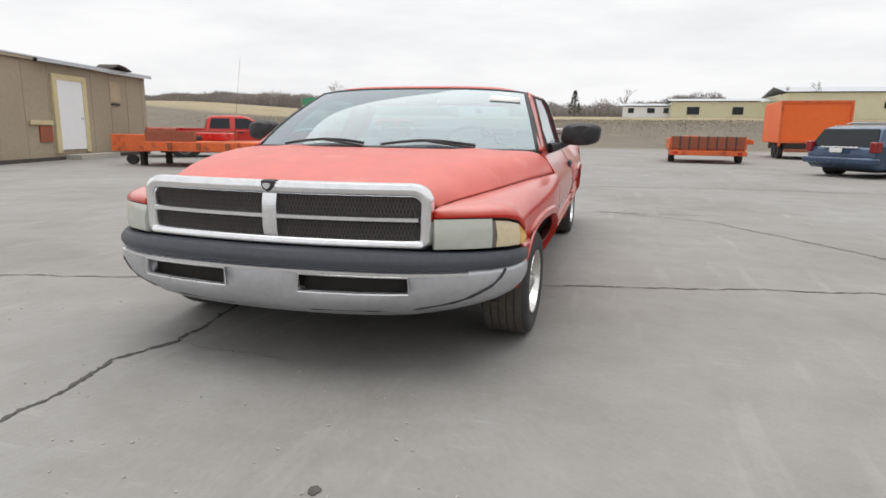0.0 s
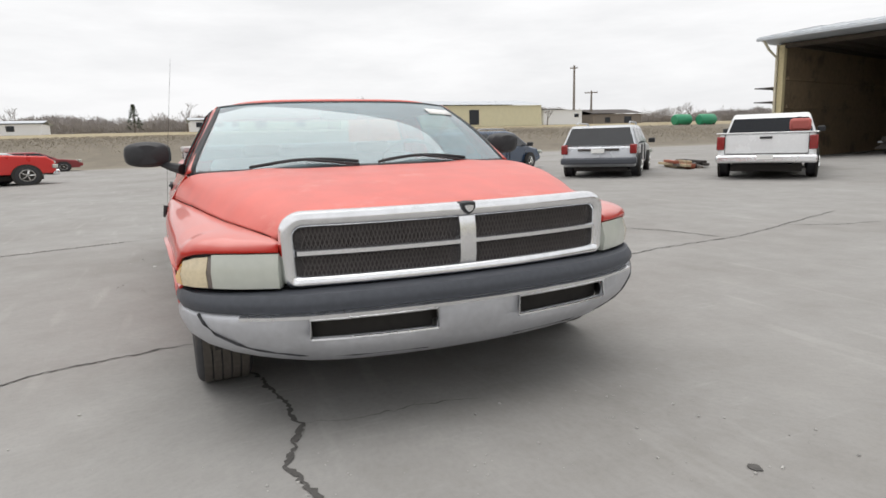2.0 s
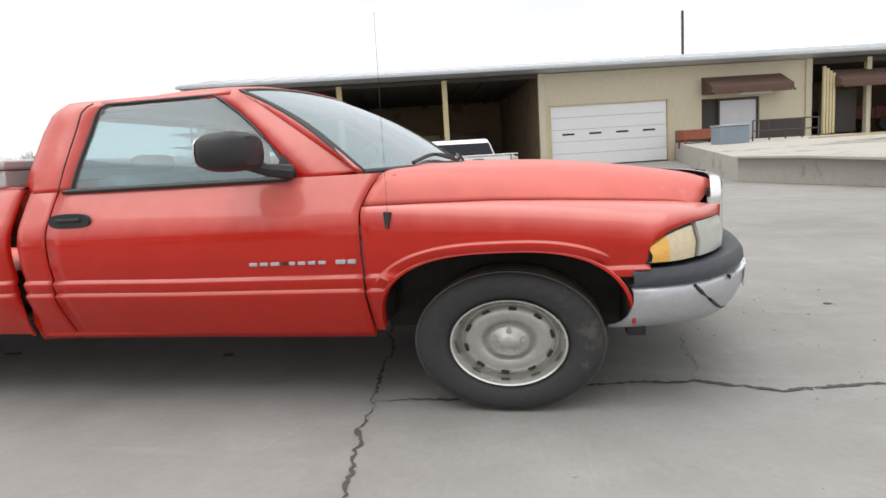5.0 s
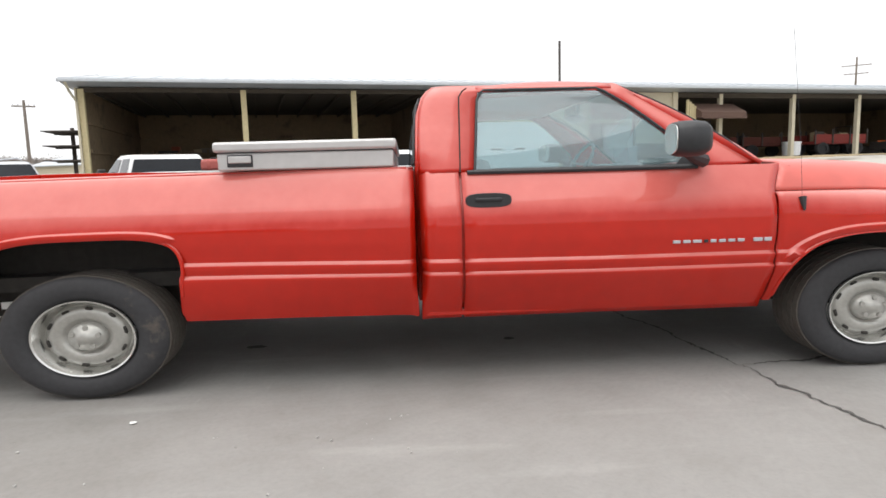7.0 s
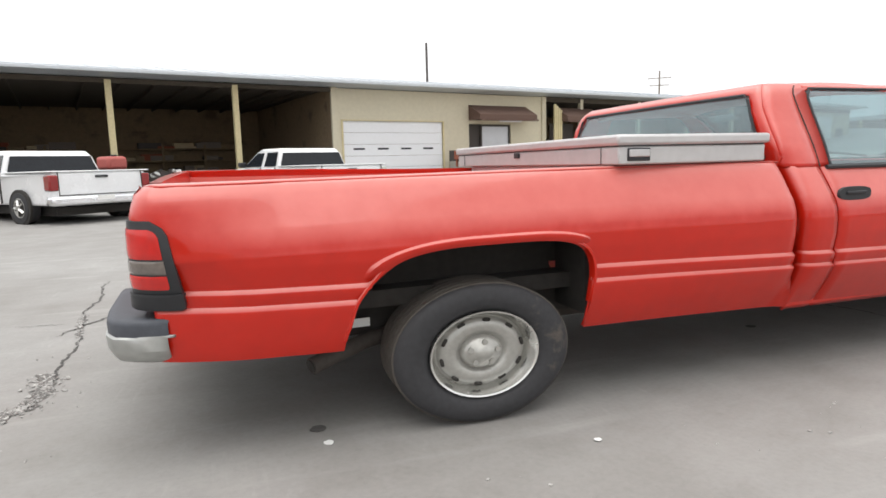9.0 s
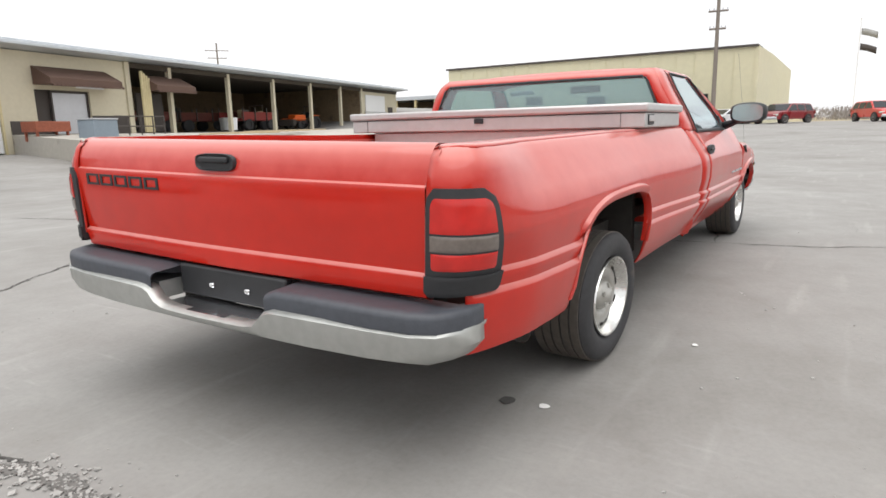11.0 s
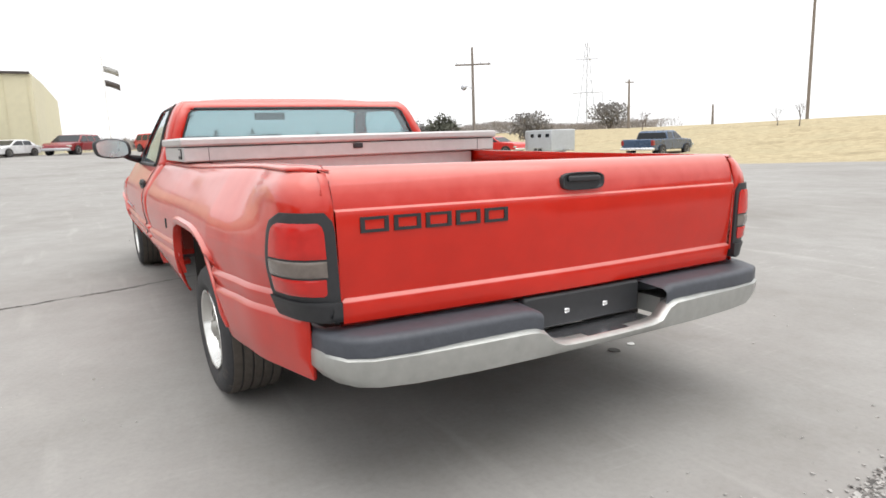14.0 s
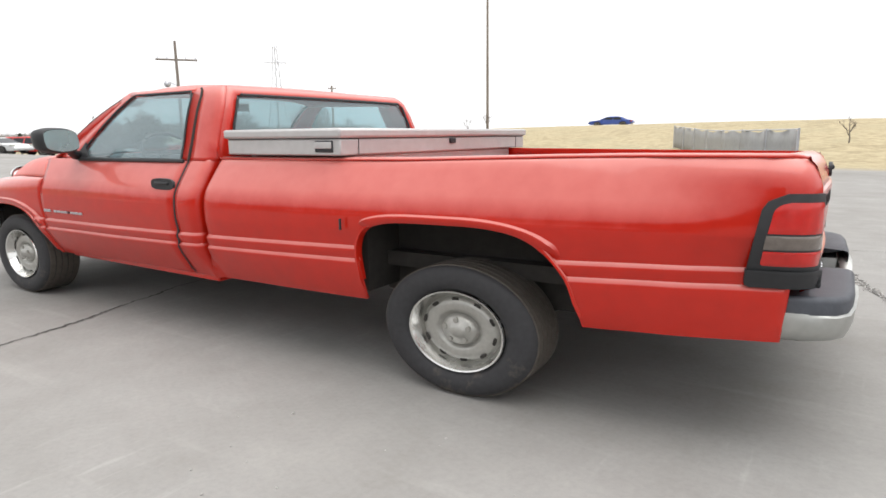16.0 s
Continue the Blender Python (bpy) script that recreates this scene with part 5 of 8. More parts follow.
# the body stands a little off its axle line amidships and hangs lower on the right at the tail
for ob in truck.children_recursive:
    if ob.type == "MESH" and not (ob.parent and ob.parent.name.startswith(("wheel.", "tyre", "rim"))) and ob.parent.name != "wheel":
        for v in ob.data.vertices:
            v.co.x += 0.030 * smooth01(-v.co.x, 4.90, 5.03) * smooth01(-v.co.y, -0.2, 0.9)
            v.co.y += 0.045 * max(0.0, 1 - ((v.co.x + 2.2) / 2.6) ** 2)
            v.co.z += 0.019 * v.co.y * smooth01(-v.co.x, 2.6, 5.0)
            v.co.y -= lerp_table(LEFT_INSET, v.co.x) * smooth01(v.co.y, 0.80, 1.0) * (1 - smooth01(v.co.z, 1.02, 1.34))
            v.co.z -= 0.016 * smooth01(v.co.y, 0.75, 0.95) * smooth01(v.co.z, 0.85, 1.0) * smooth01(-v.co.x, 2.21, 2.24) * (1 - smooth01(-v.co.x, 3.4, 4.5))

# ------------------------------------------------ tool box across the bed
toolbox = thing("truck_toolbox", "dull aluminium crossover tool box resting on the bed rails", "tool box", pose(-2.715, 0.018, 1.034))
part("body", boxes((-0.40, 0.40, -0.992, 0.992, 0.001, 0.080)), ALU, toolbox, bevel=0.008)
part("well", boxes((-0.36, 0.40, -0.84, 0.84, -0.30, 0.0)), ALU, toolbox, bevel=0.008)
lid = part("lid", boxes((-0.415, 0.415, -1.008, 1.008, 0.084, 0.130)), ALU, toolbox, "brushed aluminium lid", bevel=0.012)
for s in (1, -1):
    p = part("latch", boxes((-0.355, -0.240, s * 0.990, s * 0.997, 0.016, 0.072)), BLACK_TRIM, toolbox, "black recessed paddle latch", bevel=0.004)
    part("latch_paddle", boxes((-0.349, -0.246, s * 0.994, s * 1.004, 0.034, 0.066)), ALU, p, bevel=0.004)
for s in (1, -1):
    part("corner_seam", boxes((-0.403, -0.399, s * 0.86, s * 0.862, 0.004, 0.078)), BLACK_TRIM, toolbox)
part("lid_shadow_gap", boxes((-0.398, 0.398, -0.988, 0.988, 0.0795, 0.0845)), BLACK_TRIM, toolbox)
part("lock", boxes((-0.412, -0.398, -0.03, 0.03, 0.045, 0.075)), BLACK_TRIM, toolbox, bevel=0.004)


# ---------------------------------------------------------------- cracks and spots on the asphalt
crack([(2.3, -0.70), (1.9, -0.72), (1.5, -0.74), (1.1, -0.81), (0.77, -0.71), (0.43, -0.73), (0.18, -0.79), (-0.3, -0.92), (-0.62, -1.0)], 0.035, 1)
crack([(-0.62, -0.98), (-0.56, -1.5), (-0.45, -1.83), (-0.34, -2.05), (-0.17, -2.74), (-0.09, -3.0), (0.4, -3.35), (1.07, -3.7), (2.0, -4.3)], 0.022, 2)
crack([(0.77, -0.70), (0.84, -0.36), (0.86, 0.1)], 0.007, 4)
crack([(-0.62, -1.0), (-0.75, -0.2), (-0.95, 0.72), (-1.15, 1.28), (-1.24, 1.75), (-1.45, 2.6), (-1.6, 3.4), (-1.7, 4.48), (-2.03, 5.74), (-2.6, 7.5)], 0.026, 5)
crack([(-1.7, 4.48), (-2.47, 4.31), (-3.45, 3.8), (-5.13, 2.75), (-5.85, 1.3)], 0.03, 6)
crack([(-2.03, 5.74), (-1.7, 6.3), (-1.6, 7.0)], 0.03, 7)
crack([(-10.1, 0.8), (-10.7, 3.9), (-10.6, 6.6), (-10.9, 9.0)], 0.05, 8)
crack([(-9.58, -5.56), (-10.25, -5.0), (-11.2, -4.4)], 0.07, 9)
crack([(-4.6, -5.2), (-4.72, -4.2), (-5.09, -2.94), (-5.46, -1.72), (-5.75, -0.9), (-5.8, -0.3), (-5.66, -0.1), (-5.62, 0.3), (-5.7, 1.2), (-5.8, 1.9), (-5.9, 3.5)], 0.02, 11)
crack([(-4.43, -3.56), (-4.81, -3.73), (-5.47, -3.81), (-6.6, -4.0)], 0.012, 13)
crack([(-6.2, 1.71), (-5.86, 1.65)], 0.015, 14)
crack([(-5.8, -0.32), (-6.1, -0.30), (-6.5, -0.36)], 0.03, 15)


HOLLOW = material("crumbled_hollow", (0.150, 0.144, 0.136), 0.95, vary=0.4, size=18, bump=0.8, bump_size=30)
CHIP = material("pale_asphalt_chips", (0.38, 0.37, 0.355), 0.9, vary=0.35, size=9, bump=0.4, bump_size=40)


def crumbled(line, width, density, seed):
    """A crumbling stretch of crack: merged dark hollows with pale loose chips along both edges."""
    rnd = random.Random(seed)
    hollow, chips = bmesh.new(), bmesh.new()
    for (ax, ay), (bx, by) in zip(line, line[1:]):
        length = math.hypot(bx - ax, by - ay)
        for k in range(int(length * density * 0.5)):
            u = rnd.random()
            w = width * (0.55 + 0.6 * noise.noise(Vector((ax + (bx - ax) * u, ay + (by - ay) * u, seed)) * 3))
            x, y = ax + (bx - ax) * u + rnd.gauss(0, 0.4 * abs(w)), ay + (by - ay) * u + rnd.gauss(0, 0.4 * abs(w))
            r, turn = rnd.uniform(0.10, 0.36) * width, rnd.uniform(0, 3.1)
            z = ground_height(x, y) + 0.0035 + rnd.uniform(0, 0.0015)
            ring = []
            for q in range(9):
                a = q * 2 * math.pi / 9
                g = r * rnd.uniform(0.5, 1.1)
                px, py = math.cos(a) * g * 1.3, math.sin(a) * g * 0.85
                ring.append(hollow.verts.new((x + px * math.cos(turn) - py * math.sin(turn), y + px * math.sin(turn) + py * math.cos(turn), z)))
            hollow.faces.new(ring)
        for k in range(int(length * density * 0.95)):
            u = rnd.random()
            x, y = ax + (bx - ax) * u + rnd.gauss(0, 0.55 * width), ay + (by - ay) * u + rnd.gauss(0, 0.55 * width)
            r = rnd.uniform(0.002, 0.0075) * (2.0 if rnd.random() < 0.08 else 1.0)
            box(chips, -r, r, -r * 0.7, r * 0.7, -r * 0.25, r * 0.25, pose(x, y, ground_height(x, y) + 0.004 + r * 0.2, rnd.uniform(-25, 25), rnd.uniform(-25, 25), rnd.uniform(0, 360)))
    tagged(part("crumbled_crack", hollow, HOLLOW, smooth=False, doubles=False), "dark crumbled hollow along a long crack in asphalt", "crack", "cracks in the asphalt", "structure")
    tagged(part("asphalt_rubble", chips, CHIP, smooth=False, doubles=False), "pale loose asphalt chips along a long crack", "rubble", kind="stuff")


crumbled(((-5.72, -0.95), (-5.8, -0.5), (-5.8, -0.3)), 0.040, 300, 5)
crumbled(((-5.8, -0.3), (-5.66, -0.1), (-5.62, 0.15), (-5.70, 0.42)), 0.070, 480, 9)
crumbled(((-6.15, -0.31), (-5.8, -0.32)), 0.045, 260, 6)
crumbled(((-5.0, -3.2), (-5.09, -2.94), (-5.30, -2.25), (-5.46, -1.72)), 0.045, 200, 7)
crumbled(((-5.7, 1.2), (-5.8, 1.9)), 0.03, 120, 8)


def grit(spans, seed):
    """Loose pale grit lying thinly on the asphalt."""
    rnd, bm = random.Random(seed), bmesh.new()
    for x0, x1, y0, y1, count in spans:
        for k in range(count):
            x, y = rnd.uniform(x0, x1), rnd.uniform(y0, y1)
            r = 0.0022 + 0.0045 * rnd.random() ** 3
            box(bm, -r, r, -r * 0.8, r * 0.8, -r * 0.5, r * 0.5, pose(x, y, ground_height(x, y) + r * 0.4, rnd.uniform(-25, 25), rnd.uniform(-25, 25), rnd.uniform(0, 360)))
    return tagged(part("loose_grit", bm, CHIP, smooth=False, doubles=False), "pale loose grit scattered thinly over the asphalt", "grit", kind="stuff")


grit(((0.95, 2.4, -1.1, 1.1, 150), (0.2, 2.0, -3.2, -1.4, 60), (-6.6, -5.4, -1.4, 0.9, 110), (-4.8, -2.0, -2.6, -1.3, 60), (-6.0, -3.0, 1.4, 2.6, 50)), 31)


def flat_spot(name, x, y, rx, ry, mat, label, seed):
    bm = bmesh.new()
    ring = []
    for k in range(18):
        a = k * 2 * math.pi / 18
        w = 1 + 0.35 * noise.noise(Vector((math.cos(a) * 1.4, math.sin(a) * 1.4, seed)))
        ring.append(bm.verts.new((x + math.cos(a) * rx * w, y + math.sin(a) * ry * w, 0.005)))
    bm.faces.new(ring)
    return tagged(part(name, bm, mat, smooth=False, solid=0.002), label, "stain", kind="structure")


flat_spot("oil_spot", -4.42, -0.82, 0.034, 0.03, CRACK, "small black oil drip on the asphalt", 1)
flat_spot("oil_spot", 1.845, 0.655, 0.026, 0.02, CRACK, "small dark blot on the asphalt", 2)
flat_spot("oil_spot", -3.18, -0.25, 0.055, 0.03, CRACK, "small black oil drip on the asphalt", 4)
flat_spot("oil_spot", -1.684, -0.308, 0.035, 0.025, CRACK, "small black oil drip on the asphalt", 5)
flat_spot("pale_fleck", -4.40, -0.965, 0.02, 0.02, PAPER, "tiny pale fleck on the asphalt", 3)
flat_spot("pale_fleck", -3.433, -1.33, 0.014, 0.014, PAPER, "tiny pale fleck on the asphalt", 7)

# ---------------------------------------------------------------- the long open shed
shed_frame = Matrix.Translation(BUILD_ORIGIN) @ Matrix.Rotation(BUILD_TURN, 4, "Z")
EAVE, DEPTH, END = 4.42, 12.0, 53.0


def floor_at(s):
    return lerp_table(((-7, 0.10), (0, 0.35), (9, 0.45), (14.5, 0.6), (15.0, 1.16), (30, 1.26), (53, 1.15)), s)


shed = thing("open_shed", "long cream open-fronted storage shed with a shallow galvanised roof", "shed", shed_frame)


def shed_part(name, bm, mat, label="", parent=None, **kw):
    return part(name, bm, mat, parent or shed, label, **kw)


# roof: front fascia, sheet, rear slope
bm = bmesh.new()
rows = []
for s in (-6.45, END + 0.6):
    rows.append([(s, -0.95, 4.60), (s, -0.95, 4.72), (s + (1.3 if s < 0 else 0), 3.2, 5.42), (s + (1.3 if s < 0 else 0), 6.0, 5.6), (s, DEPTH + 0.6, 4.64), (s, DEPTH + 0.6, 4.52), (s, 0.0, 4.50), (s, -0.95, 4.60)])
grid(bm, rows)
bmesh.ops.holes_fill(bm, edges=bm.edges)
roof = shed_part("roof", bm, ROOF_METAL, "pale galvanised metal roof", smooth=False)
bm = bmesh.new()
k = -6.0
while k < END:
    for (d0, z0), (d1, z1) in (((-0.96, 4.722), (3.2, 5.422)), ((3.2, 5.422), (6.0, 5.602))):
        tube(bm, [(k, d0, z0), (k, d1, z1)], 0.02, 4)
    k += 0.9
shed_part("roof_seam", bm, ROOF_METAL, parent=roof, smooth=False, doubles=False)
shed_part("gutter", boxes((-6.5, END + 0.6, -1.05, -0.93, 4.56, 4.68)), ROOF_METAL, parent=roof, bevel=0.02)
bm = bmesh.new()
tube(bm, [(-6.25, -0.95, 4.58), (-6.2, -0.6, 4.25), (-6.1, -0.16, 3.95), (-6.1, -0.16, 0.15)], 0.05, 8)
shed_part("downpipe", bm, CREAM)
# back and end walls, inner partitions
shed_part("back_wall", boxes((-6.0, END, DEPTH - 0.2, DEPTH, 0.0, 4.5)), PLY, "bare brown plywood back wall")
shed_part("end_wall", boxes((-6.1, -5.9, 0.0, DEPTH, 0.0, 4.45)), PLY)
shed_part("end_cladding", boxes((-6.16, -6.1, -0.1, DEPTH, 0.0, 4.45)), CREAM)
shed_part("end_wall", boxes((END - 0.1, END + 0.05, 0.0, DEPTH, 0.8, 4.45)), CREAM)
for s in (8.75, 20.75, 45.6):
    shed_part("partition", boxes((s - 0.08, s + 0.08, 0.02, DEPTH - 0.2, 0.3, 4.45)), CREAM if 9 < s < 40 else PLY)
    bm = boxes((s - 0.14, s + 0.14, -0.10, 0.06, 0.2, 4.5))
    shed_part("corner_post", bm, CREAM, bevel=0.01)
for zz in (0.9, 2.0, 3.1):
    shed_part("wall_girt", boxes((-5.88, 8.6, DEPTH - 0.32, DEPTH - 0.2, zz, zz + 0.14)), PLY)
    shed_part("wall_girt", boxes((-5.9, -5.8, 0.3, DEPTH - 0.3, zz, zz + 0.14)), PLY)
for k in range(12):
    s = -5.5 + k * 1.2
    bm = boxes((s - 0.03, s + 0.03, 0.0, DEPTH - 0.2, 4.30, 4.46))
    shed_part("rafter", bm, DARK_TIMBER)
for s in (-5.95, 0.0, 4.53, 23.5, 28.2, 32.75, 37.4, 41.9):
    z0 = floor_at(s) - 0.3
    bm = boxes((s - 0.11, s + 0.11, -0.11, 0.11, z0, EAVE))
    shed_part("post", bm, WOOD_POST if s < 20 else CREAM, bevel=0.012)
# Sheets added below the roof metal to give its underside that shade.
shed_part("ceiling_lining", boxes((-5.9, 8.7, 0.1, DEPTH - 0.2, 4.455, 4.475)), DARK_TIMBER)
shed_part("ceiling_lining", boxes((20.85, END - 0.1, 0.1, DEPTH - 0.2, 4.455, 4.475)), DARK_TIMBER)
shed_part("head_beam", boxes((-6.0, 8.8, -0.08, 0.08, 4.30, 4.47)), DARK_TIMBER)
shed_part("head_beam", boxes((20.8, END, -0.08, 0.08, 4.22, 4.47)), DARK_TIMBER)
# closed bays: garage door, office
shed_part("garage_wall", boxes((8.85, 9.12, -0.02, 0.14, 0.3, 4.47), (14.35, 14.62, -0.02, 0.14, 0.3, 4.47), (9.12, 14.35, -0.02, 0.14, 3.08, 4.47)), CREAM, "cream painted wall")
gdoor = thing("garage_door", "white sectional garage door with four narrow windows", "garage door", shed_frame)
for k in range(5):
    z0 = 0.45 + k * 0.526
    part("door_panel", boxes((9.14, 14.33, 0.04, 0.09, z0 + 0.004, z0 + 0.520)), DOOR_WHITE, gdoor, bevel=0.012)
for k in range(4):
    s = 9.62 + k * 1.21
    part("window_slot", boxes((s, s + 0.55, 0.025, 0.05, 1.78, 1.86)), GLASS_DARK, gdoor, bevel=0.006)
shed_part("door_rail", boxes((9.05, 9.13, -0.05, 0.02, 0.4, 3.12), (14.34, 14.42, -0.05, 0.02, 0.4, 3.12), (9.05, 14.42, -0.05, 0.02, 3.07, 3.12)), WOOD_POST)
shed_part("office_wall", boxes((14.62, 15.9, 0.0, 0.16, 0.4, 4.47), (18.55, 20.9, 0.0, 0.16, 0.9, 4.47), (15.9, 18.55, 0.0, 0.16, 3.0, 4.47)), CREAM, "cream painted wall")
shed_part("wainscot", boxes((18.55, 20.9, -0.03, 0.0, 0.9, 1.95)), CHAR)
shed_part("wainscot", boxes((14.7, 15.9, -0.03, 0.0, 0.9, 1.7)), CHAR)
shed_part("porch_wall", boxes((15.9, 16.75, 0.25, 0.35, 0.9, 3.0)), CHAR)
odoor = thing("office_door", "grey glazed office door under a brown awning", "door", shed_frame)
part("frame", boxes((16.70, 16.78, 0.10, 0.24, 1.16, 2.98), (18.47, 18.55, 0.10, 0.24, 1.16, 2.98), (16.78, 18.47, 0.10, 0.24, 2.9, 2.98)), CHAR, odoor)
part("leaf", boxes((16.79, 18.46, 0.14, 0.19, 1.17, 2.89)), STEEL_GREY, odoor)
part("sign", boxes((17.3, 18.7, -0.72, -0.70, 3.06, 3.16)), DOOR_WHITE, odoor, "plain white sign board")


def awning(s0, s1, label):
    a = thing("awning", label, "awning", shed_frame, "brown awnings")
    bm = bmesh.new()
    pts = [(0.0, 3.93), (-1.0, 3.42), (-1.0, 3.18), (0.0, 3.18)]
    rows = [[(s, d, z) for d, z in pts] for s in (s0, s0 + 0.25, s1 - 0.25, s1)]
    grid(bm, rows)
    for s in (s0, s1):
        bm.faces.new([bm.verts.new((s, d, z)) for d, z in pts])
    part("fabric", bm, BROWN, a, smooth=False)
    k = s0 + 0.1
    while k < s1:
        part("valance_scallop", boxes((k, k + 0.16, -1.015, -1.0, 3.10, 3.2)), BROWN, a)
        k += 0.19
    return a


awning(15.9, 19.5, "brown fabric awning over the office door")
awning(21.6, 24.3, "brown fabric awning at the open bay")
part("panel_door", boxes((21.6, 23.3, 0.4, 0.5, 1.2, 3.1)), CHAR, shed)
wdoor = thing("sliding_door", "tall white sliding shed door", "door", shed_frame)
part("leaf", boxes((46.3, 50.2, -0.10, -0.02, 1.1, 3.95)), DOOR_WHITE, wdoor, bevel=0.02)
part("rail", boxes((46.0, 50.5, -0.13, -0.09, 2.45, 2.55)), STEEL_GREY, wdoor)
shed_part("garage_wall", boxes((45.6, 53.0, 0.0, 0.14, 0.9, 4.47)), CREAM)
part("side_door", boxes((51.0, 52.0, -0.05, -0.01, 1.1, 3.0)), CHAR, shed)

# roof flue behind the ridge
flue = thing("flue_pipe", "thin dark metal flue pipe rising behind the shed roof", "flue", Matrix.Translation((8.1, 37.3, 0)))
bm = bmesh.new()
tube(bm, [(0, 0, 3.0), (0, 0, 9.0)], 0.08, 8)
part("pipe", bm, CHAR, flue)


def ground_spot(s, d):
    p = BUILD_ORIGIN + FACE_DIR * s + FACE_IN * d
    return p.x, p.y


# ---------------------------------------------------------------- concrete dock
def dock_slab():
    pts = [(5.0, 14.2, 0.62), (5.9, 11.8, 0.60), (6.7, 9.7, 0.52), (7.5, 7.6, 0.36), (8.7, 7.1, 0.30), (30, 11, 0.95), (48, 20, 1.5)]
    e0, e1 = ground_spot(53.5, 0.0), ground_spot(14.7, 0.0)
    pts += [(*ground_spot(53.5, 11.5), 1.18), (*ground_spot(14.7, 11.5), 1.18), (*e1, 1.17)]
    bm = bmesh.new()
    top = [bm.verts.new(p) for p in pts]
    low = [bm.verts.new((x, y, -0.4)) for x, y, z in pts]
    n = len(pts)
    c = bm.verts.new((18.0, 20.0, 1.0))
    for i in range(n):
        bm.faces.new((top[i], top[(i + 1) % n], low[(i + 1) % n], low[i]))
        bm.faces.new((top[i], c, top[(i + 1) % n]))
    return tagged(part("loading_dock", bm, CONCRETE, smooth=False), "stained pale concrete loading dock with a low retaining wall", "dock", kind="structure")


dock_slab()
bm = bmesh.new()
for (ax, ay, az), (bx, by, bz) in zip(((4.95, 14.3, 0.62), (5.85, 11.8, 0.60), (6.65, 9.7, 0.52)), ((5.85, 11.8, 0.60), (6.65, 9.7, 0.52), (7.45, 7.55, 0.36))):
    d = Vector((bx - ax, by - ay, 0)).normalized()
    q = Vector((d.y, -d.x, 0))
    rows = [[(x + q.x * o, y + q.y * o, z + h) for o, h in ((-0.05, 0.0), (-0.05, 0.05), (0.22, 0.05), (0.22, 0.0))] for x, y, z in ((ax, ay, az), (bx, by, bz))]
    grid(bm, [[(x - 0, y - 0, z) for x, y, z in r] for r in rows])
tagged(part("dock_coping", bm, CONCRETE, smooth=False, solid=0.03), "worn concrete coping along the dock edge", "coping", kind="structure")


def scrap_plank(x, y, z, length, turn, tilt=0.0):
    ob = thing("plank", "loose weathered plank lying on the dock", "plank", pose(x, y, z, 0, tilt, turn), "loose planks")
    part("board", boxes((-length / 2, length / 2, -0.12, 0.12, 0, 0.05)), LUMBER, ob, bevel=0.006)


for k in range(7):
    scrap_plank(9.5 + 0.9 * k, 17.2 + 0.35 * k + (k % 3) * 0.5, 1.0 + 0.012 * k, 3.2, -10 + 9 * (k % 4))


def handrail(s0, s1, d, base):
    h = thing("handrail", "dark steel handrail at the office step", "handrail", shed_frame)
    for s in np.linspace(s0, s1, 5):
        bm = bmesh.new()
        tube(bm, [(s, d, base), (s, d, base + 0.85)], 0.03, 6)
        part("post", bm, CHAR, h)
    for z in (0.45, 0.85):
        bm = bmesh.new()
        tube(bm, [(s0, d, base + z), (s1, d, base + z)], 0.025, 6)
        part("rail", bm, CHAR, h)


handrail(16.0, 18.6, -4.0, 0.95)
bench = thing("junk_cabinet", "blue-grey steel cabinet with scrap piled by the office", "cabinet", shed_frame @ pose(15.0, -4.2, 0.7))
part("body", boxes((-0.55, 0.55, -0.4, 0.4, 0.0, 0.95)), material("blue_grey_steel", (0.22, 0.27, 0.32), 0.5), bench, bevel=0.03)
part("lid", boxes((-0.58, 0.58, -0.43, 0.43, 0.95, 1.0)), STEEL_GREY, bench, bevel=0.01)
rack = thing("scrap_rack", "rusty red rack of scrap beside the garage door", "rack", shed_frame @ pose(15.1, -1.6, 0.9))
part("tray", boxes((-0.9, 0.6, -0.4, 0.4, 0.35, 0.75)), RUSTY, rack, bevel=0.02)
for sx in (-0.8, 0.5):
    for sy in (-0.3, 0.3):
        part("leg", boxes((sx - 0.04, sx + 0.04, sy - 0.04, sy + 0.04, 0.0, 0.36)), RUSTY, rack)
timber = thing("timber_post_stack", "pale yellow timbers leaning upright at the bay corner", "timber", shed_frame @ pose(21.1, -0.5, 1.16))
for k in range(4):
    part("timber", boxes((k * 0.14, k * 0.14 + 0.11, -0.06, 0.06, 0.0, 2.9 - 0.1 * k), ), WOOD_POST, timber, bevel=0.008)


# ---------------------------------------------------------------- vehicles
HX, HZ = 1.1, 0.81


def profile_solid(bm, pts, half, caps=True):
    """Side outline (x, z) pulled out to both flanks; half(x, z) gives the half width."""
    rows = []
    for sy in (-1, -0.9, -0.5, 0.5, 0.9, 1):
        rows.append([])
        for x, z in pts:
            h = half(x, z)
            inset = 0.035 * (abs(sy) == 1)
            rows[-1].append((x * (1 - inset * 0.3), sy * h, z - inset * 0.4 * (z > 0.6)))
    vs = [[bm.verts.new(p) for p in r] for r in rows]
    n = len(pts)
    for a, b in zip(vs, vs[1:]):
        for i in range(n):
            bm.faces.new((a[i], a[(i + 1) % n], b[(i + 1) % n], b[i]))
    bm.faces.new(vs[0])
    bm.faces.new(vs[-1][::-1])
    return bm


def flank_panel(bm, pts, half, sgn, out):
    f = [bm.verts.new((x, sgn * (half(x, z) + out), z)) for x, z in pts]
    bm.faces.new(f)
    return bm


